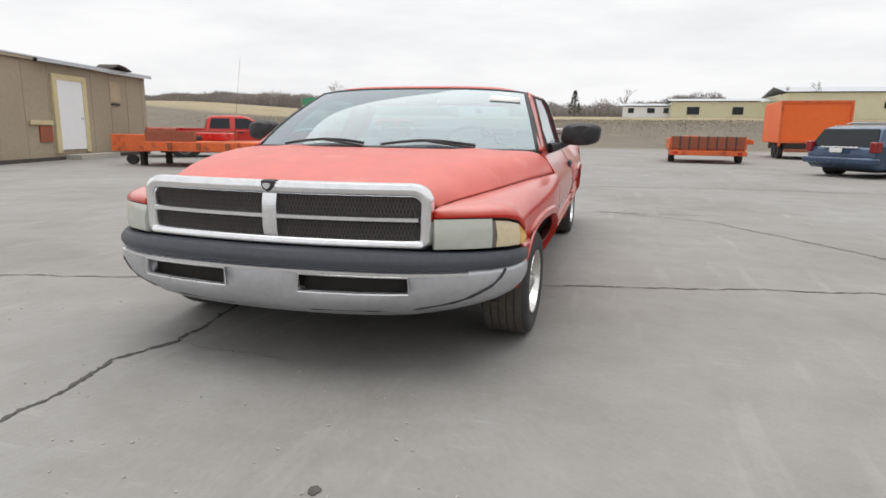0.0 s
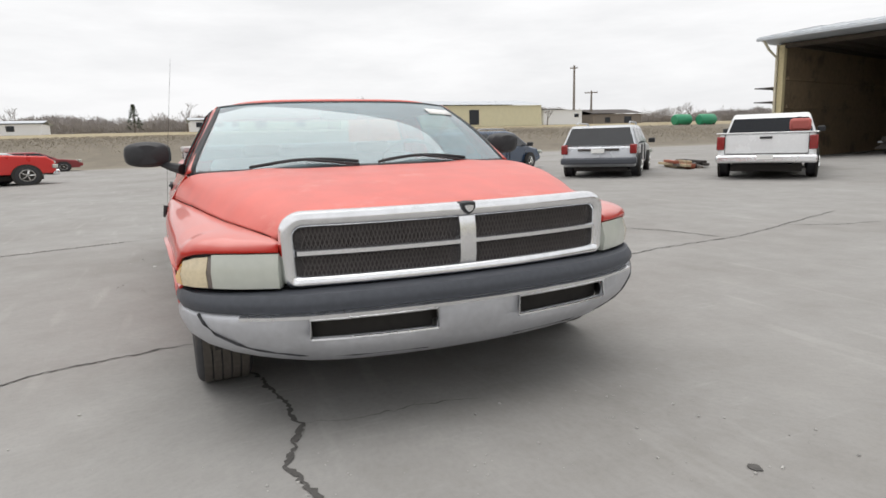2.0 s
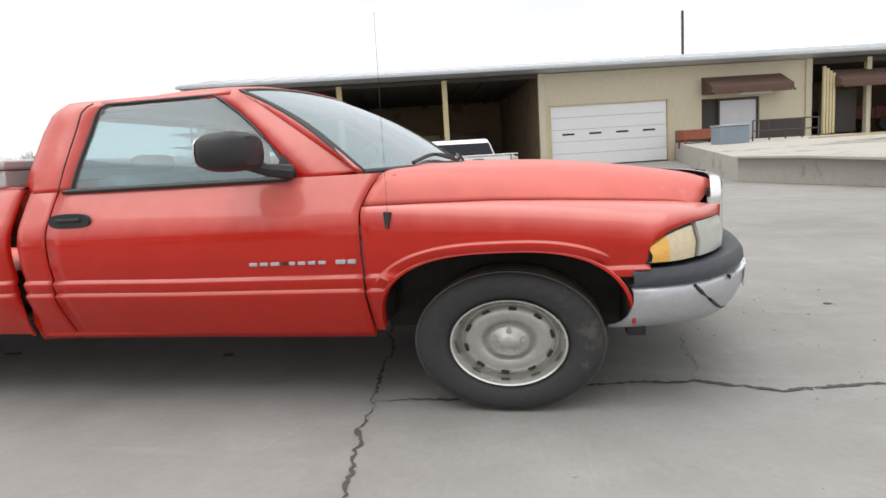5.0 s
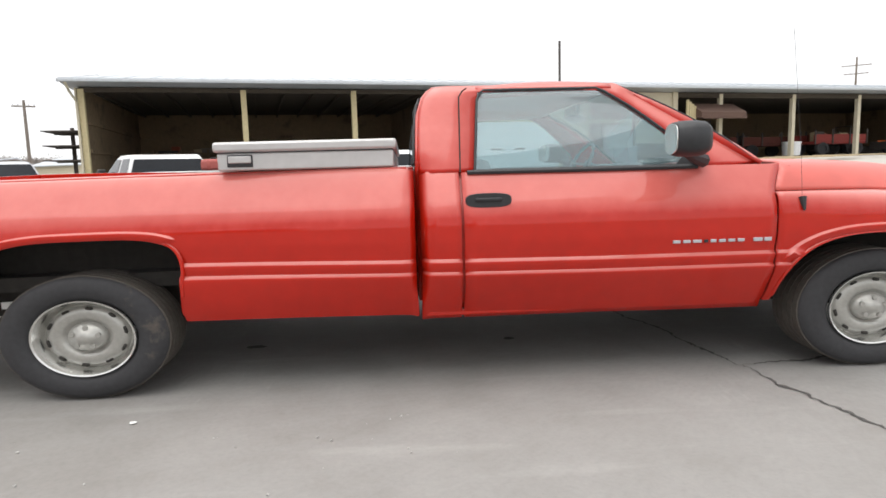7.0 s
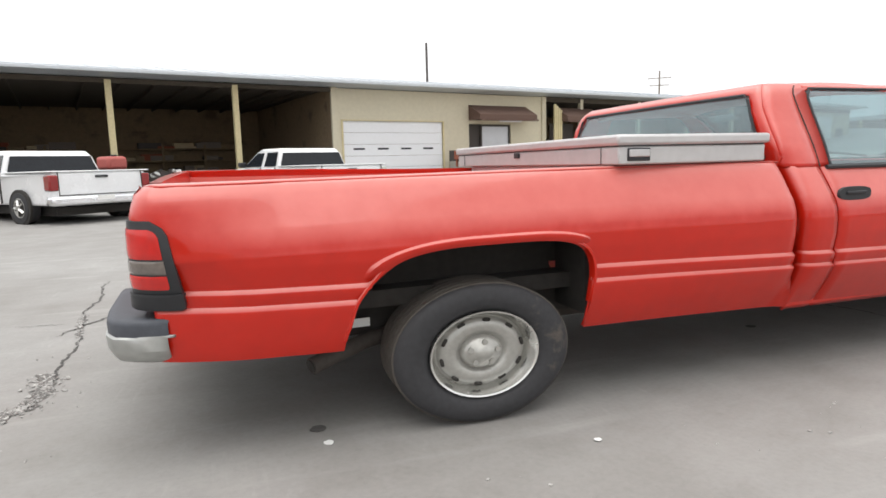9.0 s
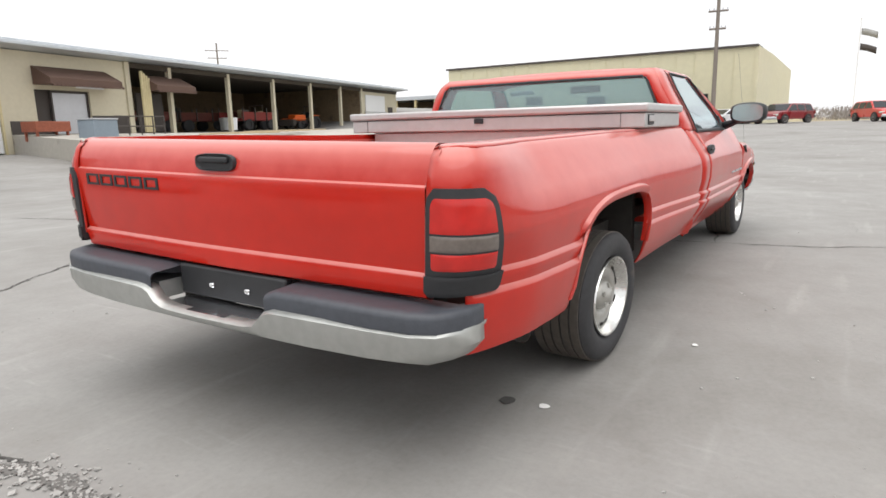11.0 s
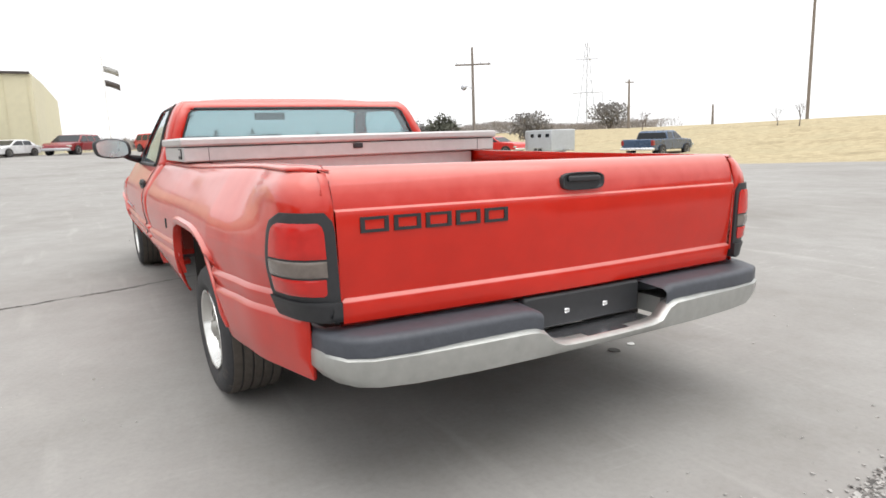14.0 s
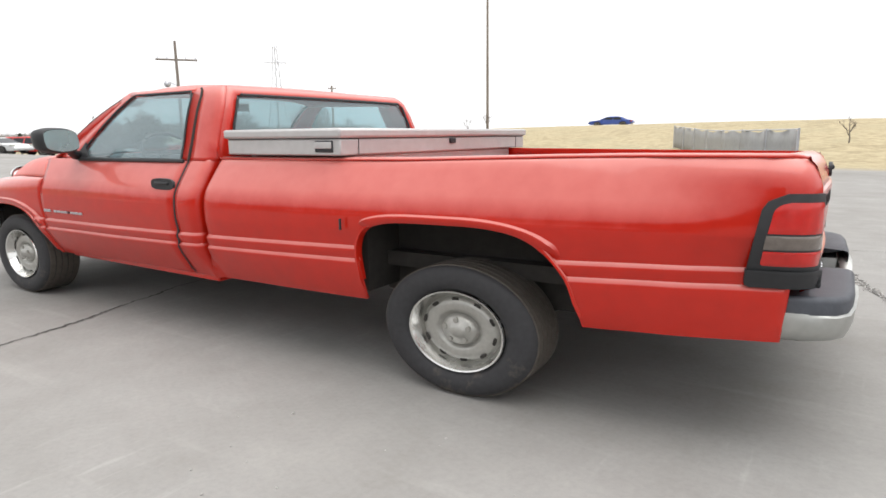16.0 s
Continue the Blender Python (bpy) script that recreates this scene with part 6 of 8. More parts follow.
KINDS = {
    "minivan": dict(L=5.1, W=1.98, H=1.75, base=3.05, belt=1.02, wheel=0.345,
                    body=((-2.52, 0.42), (-2.55, 0.62), (-2.5, 0.98), (-2.42, 1.04), (1.45, 1.06), (2.2, 0.92), (2.5, 0.72), (2.55, 0.42), (2.4, 0.28), (-2.4, 0.30)),
                    house=((-2.45, 1.0), (-2.2, 1.62), (-1.9, 1.74), (0.2, 1.76), (0.7, 1.66), (1.65, 1.03)),
                    panes=((-2.2, -1.2), (-1.12, -0.1), (-0.02, 0.95)), rear_lamps=(0.85, 1.2), axle=0.05),
    "suv": dict(L=4.75, W=1.9, H=1.78, base=2.85, belt=1.08, wheel=0.37,
                body=((-2.36, 0.45), (-2.38, 0.7), (-2.3, 1.06), (1.15, 1.10), (2.05, 1.02), (2.3, 0.85), (2.36, 0.45), (2.2, 0.36), (-2.2, 0.36)),
                house=((-2.28, 1.05), (-2.0, 1.68), (-1.8, 1.76), (0.1, 1.77), (0.4, 1.72), (1.2, 1.09)),
                panes=((-2.02, -1.15), (-1.05, -0.2), (-0.1, 0.7)), rear_lamps=(0.80, 1.12), axle=0.0),
    "pickup": dict(L=5.8, W=2.02, H=1.90, base=3.55, belt=1.25, wheel=0.40,
                   body=((-2.88, 0.55), (-2.9, 0.8), (-2.88, 1.27), (-1.0, 1.27), (1.25, 1.27), (2.55, 1.17), (2.8, 0.98), (2.85, 0.55), (2.7, 0.45), (-2.7, 0.47)),
                   house=((-1.0, 1.24), (-0.92, 1.72), (-0.78, 1.86), (0.25, 1.88), (0.5, 1.80), (1.25, 1.26)),
                   panes=((-0.85, -0.16), (0.02, 0.72)), rear_lamps=(0.82, 1.20), axle=0.1),
    "sedan": dict(L=4.7, W=1.82, H=1.45, base=2.75, belt=0.92, wheel=0.33,
                  body=((-2.3, 0.40), (-2.35, 0.62), (-2.25, 0.93), (-1.5, 0.97), (1.0, 0.95), (2.0, 0.80), (2.3, 0.62), (2.33, 0.38), (2.2, 0.25), (-2.2, 0.27)),
                  house=((-1.85, 0.94), (-1.15, 1.38), (-0.8, 1.44), (0.1, 1.44), (0.35, 1.38), (1.15, 0.94)),
                  panes=((-1.25, -0.35), (-0.27, 0.5)), rear_lamps=(0.62, 0.86), axle=0.0),
}


def vehicle(kind, name, label, category, m, paint, group="", fine=True, roof_rack=False, grey=False):
    k = KINDS[kind]
    root = thing(name, label, category, m, group)
    W, belt = k["W"] / 2, k["belt"]

    def half(x, z):
        tuck = 0.94 + 0.06 * min(1, (k["L"] / 2 - abs(x)) / 0.5)
        lean = 1.0 if z < belt - 0.1 else 1 - 0.26 * (z - belt + 0.1)
        return W * tuck * lean * (0.97 if z < 0.45 else 1.0)

    tall = HZ * (1.06 if kind == "pickup" else 1.0)

    def scaled(bm):
        for v in bm.verts:
            v.co = Vector((v.co.x * HX, v.co.y * HX, v.co.z * tall))
        return bm

    def piece(pname, bm, mat, lab="", parent=root, bevel=0.0, **kw):
        return part(pname, scaled(bm), mat, parent, lab, bevel=bevel, **kw)

    body = piece("body", profile_solid(bmesh.new(), k["body"], half), paint, bevel=0.05)
    house = piece("cabin", profile_solid(bmesh.new(), k["house"], lambda x, z: half(x * 0.7, z) - 0.01), paint, bevel=0.04)
    # glass
    (rx0, rz0), (rx1, rz1) = k["house"][0], k["house"][1]
    (fx1, fz1), (fx0, fz0) = k["house"][-2], k["house"][-1]
    top = k["house"][2][1] - 0.12

    def edge(z, a, b):
        u = (z - a[1]) / (b[1] - a[1])
        return a[0] + (b[0] - a[0]) * u

    for s in (1, -1):
        for i, (a, b) in enumerate(k["panes"]):
            bm = bmesh.new()
            lo, hi = belt + 0.04, top
            ra, rb = edge(lo, (rx0, rz0), (rx1, rz1)) + 0.14, edge(hi, (rx0, rz0), (rx1, rz1)) + 0.14
            fa, fb = edge(lo, (fx0, fz0), (fx1, fz1)) - 0.14, edge(hi, (fx0, fz0), (fx1, fz1)) - 0.14
            pts = [(max(a, ra), lo), (min(b, fa) if i < len(k["panes"]) - 1 else fa, lo), (min(b, fb), hi), (max(a, rb), hi)]
            flank_panel(bm, pts, lambda x, z: half(x * 0.7, z) - 0.01, s, 0.006)
            piece("side_window", bm, GLASS_DARK, solid=0.006, smooth=False)
    for nm, (x0, z0), (x1, z1), d in (("rear_window", (rx0, rz0), (rx1, rz1), -1), ("windscreen", (fx0, fz0), (fx1, fz1), 1)):
        bm = bmesh.new()
        lo, hi = z0 + 0.06 * (z1 - z0), z0 + 0.98 * (z1 - z0)
        v = []
        for z, sy in ((lo, -1), (lo, 1), (hi, 1), (hi, -1)):
            x = edge(z, (x0, z0), (x1, z1)) + d * 0.012
            v.append(bm.verts.new((x, sy * (half(x * 0.7, z) - 0.07), z + 0.004)))
        bm.faces.new(v)
        piece(nm, bm, GLASS_DARK, solid=0.006, smooth=False)
    # wheels, each over a dark disc painted as its arch's shade
    r = k["wheel"]
    for sx in (1, -1):
        for s in (1, -1):
            cx, cy = k["axle"] + sx * k["base"] / 2, s * (W - 0.02)
            bm = bmesh.new()
            lathe(bm, [(0, -0.02), (r * 1.16, -0.02), (r * 1.16, 0.025), (0, 0.025)], 24, cap=False)
            for v in bm.verts:
                v.co = Vector((cx + v.co.x, cy + s * v.co.y, r + v.co.z))
            piece("wheel_opening", bm, DARK)
            bm = bmesh.new()
            lathe(bm, [(r * 0.62, -0.2), (r * 0.97, -0.19), (r, -0.14), (r, -0.02), (r * 0.95, 0.035), (r * 0.64, 0.04), (r * 0.6, 0.01)], 24, cap=False)
            for v in bm.verts:
                v.co = Vector((cx + v.co.x, cy + s * v.co.y, r + v.co.z))
            tyre = piece("wheel", bm, RUBBER)
            bm = bmesh.new()
            lathe(bm, [(r * 0.64, 0.03), (r * 0.58, 0.038), (r * 0.5, 0.012), (r * 0.22, 0.02), (0, 0.03)], 20, cap=False)
            for v in bm.verts:
                v.co = Vector((cx + v.co.x, cy + s * v.co.y, r + v.co.z))
            piece("rim", bm, RIM, parent=tyre)
            if fine:
                for q in range(5):
                    a = q * 2 * math.pi / 5
                    bm = bmesh.new()
                    tube(bm, [(cx + 0.12 * r * math.cos(a), cy + s * 0.045, r + 0.12 * r * math.sin(a)), (cx + 0.5 * r * math.cos(a), cy + s * 0.028, r + 0.5 * r * math.sin(a))], 0.035, 5)
                    piece("spoke", bm, RIM_BRIGHT, parent=tyre)
    # lamps and bumpers
    z0, z1 = k["rear_lamps"]
    xr, xf = k["body"][1][0], k["body"][-4][0] if kind != "x" else 0
    for s in (1, -1):
        y = s * (W * 0.94 - 0.09)
        bm = boxes((xr - 0.02, xr + 0.22, y - 0.05 if s > 0 else y - 0.115, y + 0.115 if s > 0 else y + 0.05, z0, z1))
        piece("tail_lamp", bm, LAMP_CLEAR if grey else LAMP_DARK, bevel=0.03)
        bm = boxes((k["L"] / 2 - 0.22, k["L"] / 2 - 0.06, y - 0.2, y + 0.12, 0.66, 0.82))
        piece("headlight", bm, LAMP_CLEAR, bevel=0.03)
    dark_bumper = kind in ("suv",)
    bump = PAD if grey else CHROME if kind == "pickup" else (STEEL_GREY if dark_bumper else paint)
    piece("rear_bumper", boxes((xr - 0.10, xr + 0.2, -W * 0.97, W * 0.97, 0.46, 0.68)), PAD if dark_bumper else bump, bevel=0.05)
    piece("front_bumper", boxes((k["L"] / 2 - 0.2, k["L"] / 2 + 0.04, -W * 0.93, W * 0.93, 0.36, 0.60)), bump, bevel=0.05)
    if fine:
        piece("number_plate", boxes((xr - 0.125, xr - 0.09, -0.16, 0.16, 0.56 if kind == "pickup" else 0.84, 0.68 if kind == "pickup" else 0.98)), PAPER, bevel=0.004)
        for s in (1, -1):
            xm = k["house"][-1][0] - 0.35
            piece("door_mirror", boxes((xm - 0.08, xm + 0.08, s * (W + 0.02), s * (W + 0.20), belt + 0.02, belt + 0.2)), BLACK_TRIM, bevel=0.03)
            for a, b in k["panes"][-2:]:
                piece("door_handle", boxes((a + 0.1, a + 0.3, s * (W * 0.985), s * (W + 0.015), belt - 0.16, belt - 0.11)), paint if kind != "pickup" else BLACK_TRIM, bevel=0.01)
                bm = boxes((a - 0.006, a + 0.006, s * (W * 0.97), s * (W + 0.002), 0.5, belt))
                piece("door_gap", bm, DARK)
        piece("underbody", boxes((-k["L"] / 2 + 0.4, k["L"] / 2 - 0.4, -W * 0.7, W * 0.7, 0.2, 0.4)), DARK)
        if kind != "pickup":
            piece("tailgate_trim", boxes((xr - 0.012, xr + 0.05, -0.5, 0.5, 0.99 if kind == "minivan" else 0.92, 1.03 if kind == "minivan" else 0.98)), CHROME if kind == "minivan" else CHAR, bevel=0.008)
        else:
            piece("tailgate_handle", boxes((xr - 0.012, xr + 0.03, -0.12, 0.12, 1.12, 1.18)), BLACK_TRIM, bevel=0.008)
            piece("tailgate_gap", boxes((xr - 0.006, xr + 0.03, -W * 0.80, -W * 0.79, 0.72, 1.26), (xr - 0.006, xr + 0.03, W * 0.79, W * 0.80, 0.72, 1.26), (xr - 0.006, xr + 0.03, -W * 0.8, W * 0.8, 0.70, 0.72)), DARK)
            piece("bed_cover", boxes((-2.86, -1.02, -W * 0.9, W * 0.9, 1.268, 1.28)), DARK)
            piece("bed_rail", boxes((-2.88, -1.0, -W * 0.98, -W * 0.89, 1.265, 1.30), (-2.88, -1.0, W * 0.89, W * 0.98, 1.265, 1.30), (-2.9, -2.82, -W * 0.9, W * 0.9, 1.265, 1.30)), paint, bevel=0.015)
    if roof_rack:
        for s in (1, -1):
            bm = bmesh.new()
            tube(bm, [(-1.6, s * 0.66, k["H"] + 0.03), (-1.4, s * 0.66, k["H"] + 0.09), (0.1, s * 0.66, k["H"] + 0.09), (0.3, s * 0.66, k["H"] + 0.02)], 0.025, 6)
            piece("roof_rail", bm, STEEL_GREY)
    return root


def parked(x, y, heading, back_axle=None):
    """Pose on the ground, heading in degrees from +x."""
    return pose(x, y, ground_height(x, y), 0, 0, heading)


def behind(kind, rx, ry, heading):
    """Pose from the middle of the rear axle."""
    k = KINDS[kind]
    d = (k["base"] / 2 - k["axle"]) * HX
    return parked(rx + d * math.cos(radians(heading)), ry + d * math.sin(radians(heading)), heading)


vehicle("minivan", "minivan", "dark blue minivan with a sloping tailgate, parked on asphalt", "minivan", behind("minivan", -16.6, 8.3, 124), BLUE_PAINT, roof_rack=True)
vehicle("suv", "suv", "silver sport-utility car with dark bumper and tinted glass", "suv", behind("suv", -11.5, 10.4, 134.5), SILVER_PAINT, roof_rack=True)
vehicle("pickup", "white_pickup", "white extended-cab pickup with chrome rear bumper and a red load", "pickup truck", behind("pickup", -8.15, 12.95, 127), WHITE_PAINT, "white pickups")
vehicle("pickup", "white_pickup", "white pickup parked before the open shed", "pickup truck", behind("pickup", -2.2, 14.0, 111), WHITE_PAINT, "white pickups", grey=True)
load_at = behind("pickup", -8.15, 12.95, 127)
CAR_RED = material("bright_red_car_paint", (0.60, 0.03, 0.025), 0.3, vary=0.06, coat=0.5)
vehicle("pickup", "red_pickup", "red pickup parked behind a concrete barrier", "pickup truck", parked(-22.95, -8.1, 123), CAR_RED)
load = thing("fuel_can", "red plastic fuel container riding in the white pickup's bed", "container", load_at @ pose(-2.35, -0.66, 1.12))
part("shell", boxes((-0.28, 0.28, -0.26, 0.20, 0.0, 0.30)), material("sun_bleached_red_plastic", (0.42, 0.10, 0.085), 0.6), load, bevel=0.07)
part("cap", boxes((-0.22, -0.10, -0.06, 0.06, 0.30, 0.34)), BLACK_TRIM, load, bevel=0.02)
BLACK_PAINT = material("black_car_paint", (0.02, 0.02, 0.023), 0.25, vary=0.1, coat=0.6)
MAROON_PAINT = material("maroon_car_paint", (0.22, 0.02, 0.025), 0.3, vary=0.1, coat=0.6)
BRIGHT_BLUE = material("bright_blue_car_paint", (0.03, 0.08, 0.36), 0.3, vary=0.06, coat=0.5)
PAINTS = {"white": WHITE_PAINT, "silver": SILVER_PAINT, "black": BLACK_PAINT, "red": CAR_RED, "maroon": MAROON_PAINT, "blue": BLUE_PAINT}
LOT = ((48, -4, "suv", "red"), (49, -7.0, "sedan", "maroon"), (48, -9.6, "sedan", "silver"), (48, -12.6, "suv", "white"), (48, -15.4, "sedan", "black"), (48, -18.2, "sedan", "white"),
       (48, -21.0, "suv", "red"), (48, -23.8, "sedan", "black"), (48, -26.4, "sedan", "white"), (49, -29, "suv", "silver"), (50, -32, "sedan", "black"), (51, -35, "sedan", "white"), (52, -38, "sedan", "red"))
for x, y, kind, col in LOT:
    vehicle(kind, "parked_car", f"{col} {'sport-utility car' if kind == 'suv' else 'saloon car'} in the far row of the lot", "car", parked(x, y, 200), PAINTS[col], "far row of parked cars", fine=False)
for x, y, kind, col in ((46, 12.6, "sedan", "silver"), (46, 9.3, "suv", "black"), (46, 6.0, "sedan", "white"), (47, 2.0, "suv", "maroon"), (46, 15.8, "sedan", "maroon")):
    vehicle(kind, "parked_car", f"{col} {'sport-utility car' if kind == 'suv' else 'saloon car'} before the yellow building", "car", parked(x, y, 155), PAINTS[col], "cars at the yellow building", fine=False)
for x, y, kind, col in ((-27.2, -18.6, "sedan", "blue"), (-28.0, -16.9, "sedan", "white"), (-28.7, -15.2, "sedan", "blue"), (-29.3, -13.5, "sedan", "white")):
    vehicle(kind, "parked_car", f"{col} {'sport-utility car' if kind == 'suv' else 'saloon car'} in a row beyond the orange trailer", "car", parked(x, y, 150), PAINTS[col], "cars beyond the trailer", fine=False)
vehicle("pickup", "red_pickup", "red pickup parked behind the orange trailer", "pickup truck", parked(-19.0, -13.5, 123), CAR_RED)
vehicle("pickup", "blue_pickup", "dark blue pickup parked by the grass bank", "pickup truck", parked(22.4, -31.6, -72), BLUE_PAINT, fine=False)
vehicle("pickup", "red_pickup", "red pickup beyond the lot with an open bonnet", "pickup truck", parked(43.0, -32.6, 200), CAR_RED, fine=False)
vehicle("sedan", "blue_car", "blue car driving on the bank-top road", "car", parked(19.3, -73.0, 8), BRIGHT_BLUE, fine=False)
for k in range(6):
    x, y = -27.0 - 2.4 * k, -13.5 + 1.0 * k
    vehicle("sedan", "stored_car", ("white", "silver", "red", "white", "silver", "maroon")[k] + " saloon car in the storage row beyond the trailer", "car", parked(x, y, 118), PAINTS[("white", "silver", "red", "white", "silver", "maroon")[k]], "stored cars", fine=False)

# ---------------------------------------------------------------- trailers, barrier, small shed
barrier = thing("concrete_barrier", "pale concrete jersey barrier on the asphalt", "barrier", pose(-18.9, -9.8, 0, 0, 0, 128))
bm = bmesh.new()
grid(bm, [[(x, y, z) for y, z in ((-0.34, 0.0), (-0.34, 0.06), (-0.18, 0.24), (-0.10, 0.66), (0.10, 0.66), (0.18, 0.24), (0.34, 0.06), (0.34, 0.0))] for x in (-3.4, 0, 3.4)])
bmesh.ops.holes_fill(bm, edges=bm.edges)
part("block", bm, CONCRETE, barrier, smooth=False)


def simple_wheel(parent, x, y, r, w=0.22):
    bm = bmesh.new()
    lathe(bm, [(r * 0.55, -w / 2), (r * 0.95, -w / 2), (r, -w * 0.35), (r, w * 0.35), (r * 0.95, w / 2), (r * 0.55, w / 2)], 22, 0.78, cap=False)
    lathe(bm, [(r * 0.55, -w * 0.3), (0, -w * 0.25)], 22, 0.78, cap=False)
    lathe(bm, [(r * 0.55, w * 0.3), (0, w * 0.25)], 22, 0.78, cap=False)
    for v in bm.verts:
        v.co += Vector((x, y, r * 0.78))
    part("wheel", bm, RUBBER, parent)


flat = thing("equipment_trailer", "long orange steel equipment trailer with a low deck and rear wheels", "trailer", pose(-13.1, -10.4, 0, 0, 0, 95))
part("deck", boxes((-1.4, 2.9, -1.25, 1.25, 0.58, 0.70)), ORANGE, flat, bevel=0.02)
for s in (1, -1):
    part("side_beam", boxes((-1.4, 2.9, s * 1.20, s * 1.28, 0.45, 0.72)), ORANGE, flat, bevel=0.015)
    bm = bmesh.new()
    tube(bm, [(-1.4, s * 0.9, 0.58), (-2.1, s * 0.5, 0.56), (-2.85, s * 0.12, 0.52)], 0.085, 4)
    part("tongue_bar", bm, ORANGE, flat, smooth=False)
    for x in (1.75, 2.45):
        simple_wheel(flat, x, s * 1.05, 0.37, 0.3)
    part("stake_rail", boxes((-1.4, 0.2, s * 1.12, s * 1.18, 0.70, 1.02)), RUSTY, flat, bevel=0.01)
simple_wheel(flat, -2.45, -0.35, 0.20, 0.10)
for s in (1, -1):
    part("neck_plate", boxes((-2.6, -1.3, s * 1.05 - 0.03, s * 1.05 + 0.03, 0.42, 0.92)), ORANGE, flat, bevel=0.02)
    for x in (-0.6, 0.3, 1.2, 2.1):
        part("stake_pocket", boxes((x, x + 0.12, s * 1.28, s * 1.33, 0.50, 0.70)), RUSTY, flat, bevel=0.006)
part("coupler", boxes((-3.05, -2.8, -0.12, 0.12, 0.40, 0.62)), DARK, flat, bevel=0.03)
part("gooseneck", boxes((-2.1, -1.3, -1.05, 1.05, 0.60, 0.86)), ORANGE, flat, bevel=0.03)
part("winch_box", boxes((-1.8, -1.2, -0.55, 0.1, 0.86, 1.10)), RUSTY, flat, "rusty winch box", bevel=0.04)
part("spare_bar", boxes((-1.1, -0.1, -0.9, -0.3, 0.74, 0.90)), DARK, flat, bevel=0.05)
part("chain_box", boxes((-0.7, 0.3, 0.2, 0.9, 0.74, 0.98)), CAR_RED, flat, bevel=0.04)
for k in range(7):
    part("deck_board", boxes((-1.35 + k * 0.6, -0.82 + k * 0.6, -1.19, 1.19, 0.70, 0.73)), RUSTY if k % 3 == 0 else ORANGE, flat, bevel=0.006)
for y in (-0.62, 0.62):
    part("landing_leg", boxes((-1.95, -1.8, y - 0.08, y + 0.08, 0.0, 0.62)), DARK, flat)

util = thing("utility_trailer", "small orange trailer with a dark upright ramp gate", "trailer", pose(-24.6, 4.9, 0, 0, 0, 178))
part("bed", boxes((-2.0, 2.0, -1.35, 1.35, 0.42, 0.55)), ORANGE, util, bevel=0.02)
gate = part("ramp_gate", boxes((-2.05, -1.98, -1.35, 1.35, 0.55, 1.02)), RUSTY, util)
for k in range(9):
    y = -1.32 + k * 0.33
    part("gate_bar", boxes((-2.09, -2.04, y - 0.02, y + 0.02, 0.50, 1.04)), ORANGE if k % 8 == 0 else CHAR, gate)
part("rear_beam", boxes((-2.15, -2.0, -1.4, 1.4, 0.30, 0.48)), ORANGE, util, bevel=0.02)
for s in (1, -1):
    simple_wheel(util, -1.0, s * 1.25, 0.40)
    part("side_rail", boxes((-2.0, 2.0, s * 1.33, s * 1.38, 0.55, 0.92)), ORANGE, util, bevel=0.01)
    part("tail_light", boxes((-2.17, -2.14, s * 1.15 - 0.08, s * 1.15 + 0.08, 0.34, 0.44)), LAMP_RED, util)

tipper = thing("box_trailer", "bright orange steel box trailer on low wheels", "trailer", pose(-31.0, 10.2, 0, 0, 0, 177))
part("box", boxes((-2.2, 2.4, -1.45, 1.45, 0.75, 2.66)), ORANGE_CLEAN, tipper, bevel=0.03)
part("underframe", boxes((-2.3, 2.6, -1.1, 1.1, 0.42, 0.75)), DARK, tipper)
part("rear_frame", boxes((-2.26, -2.2, -1.45, -1.35, 0.6, 2.66), (-2.26, -2.2, 1.35, 1.45, 0.6, 2.66), (-2.26, -2.2, -1.35, 1.35, 2.56, 2.66), (-2.26, -2.2, -1.35, 1.35, 0.75, 0.85)), ORANGE, tipper)
part("rear_bar", boxes((-2.6, -2.3, -1.2, 1.2, 0.35, 0.48)), RUSTY, tipper, bevel=0.02)
for s in (1, -1):
    for x in (-1.2, -0.2):
        simple_wheel(tipper, x, s * 1.2, 0.45)
low = thing("pole_trailer", "long low orange trailer frame behind the others", "trailer", pose(-36.0, 4.0, 0, 0, 0, 95))
part("beam", boxes((1.2, 5.0, -0.3, 0.3, 0.55, 0.8)), ORANGE, low, bevel=0.03)
for x0, z1 in ((1.4, 1.0), (4.2, 0.85)):
    part("cross_beam", boxes((x0, x0 + 0.4, -1.2, 1.2, 0.6, z1)), ORANGE, low, bevel=0.03)
    part("stand", boxes((x0 + 0.2, x0 + 0.35, -0.1, 0.1, 0.0, 0.6)), DARK, low)

hut = thing("site_hut", "tan plywood-sided site hut with a white door and tin roof", "hut", pose(-9.0, -15.3, 0, 0, 0, 194))
part("wall", boxes((0.4, 10.4, 0.0, 0.15, 0.12, 3.12)), TAN_SIDING, hut)
part("end_wall", boxes((10.25, 10.4, 0.15, 3.4, 0.12, 3.1)), TAN_SIDING, hut)
part("back_wall", boxes((0.4, 10.4, 3.4, 3.55, 0.12, 3.1)), TAN_SIDING, hut)
for k in range(9):
    x = 0.5 + k * 1.2
    part("batten", boxes((x - 0.015, x + 0.015, -0.012, 0.0, 0.12, 3.1)), TAN_SIDING, hut)
bm = bmesh.new()
grid(bm, [[(x, y, z) for y, z in ((-0.25, 3.10), (-0.25, 3.22), (1.7, 3.55), (3.75, 3.1))] for x in (3.4, 10.55)])
part("roof", bm, ROOF_METAL, hut, "pale tin roof with a lifted sheet", smooth=False, solid=0.05)
bm = bmesh.new()
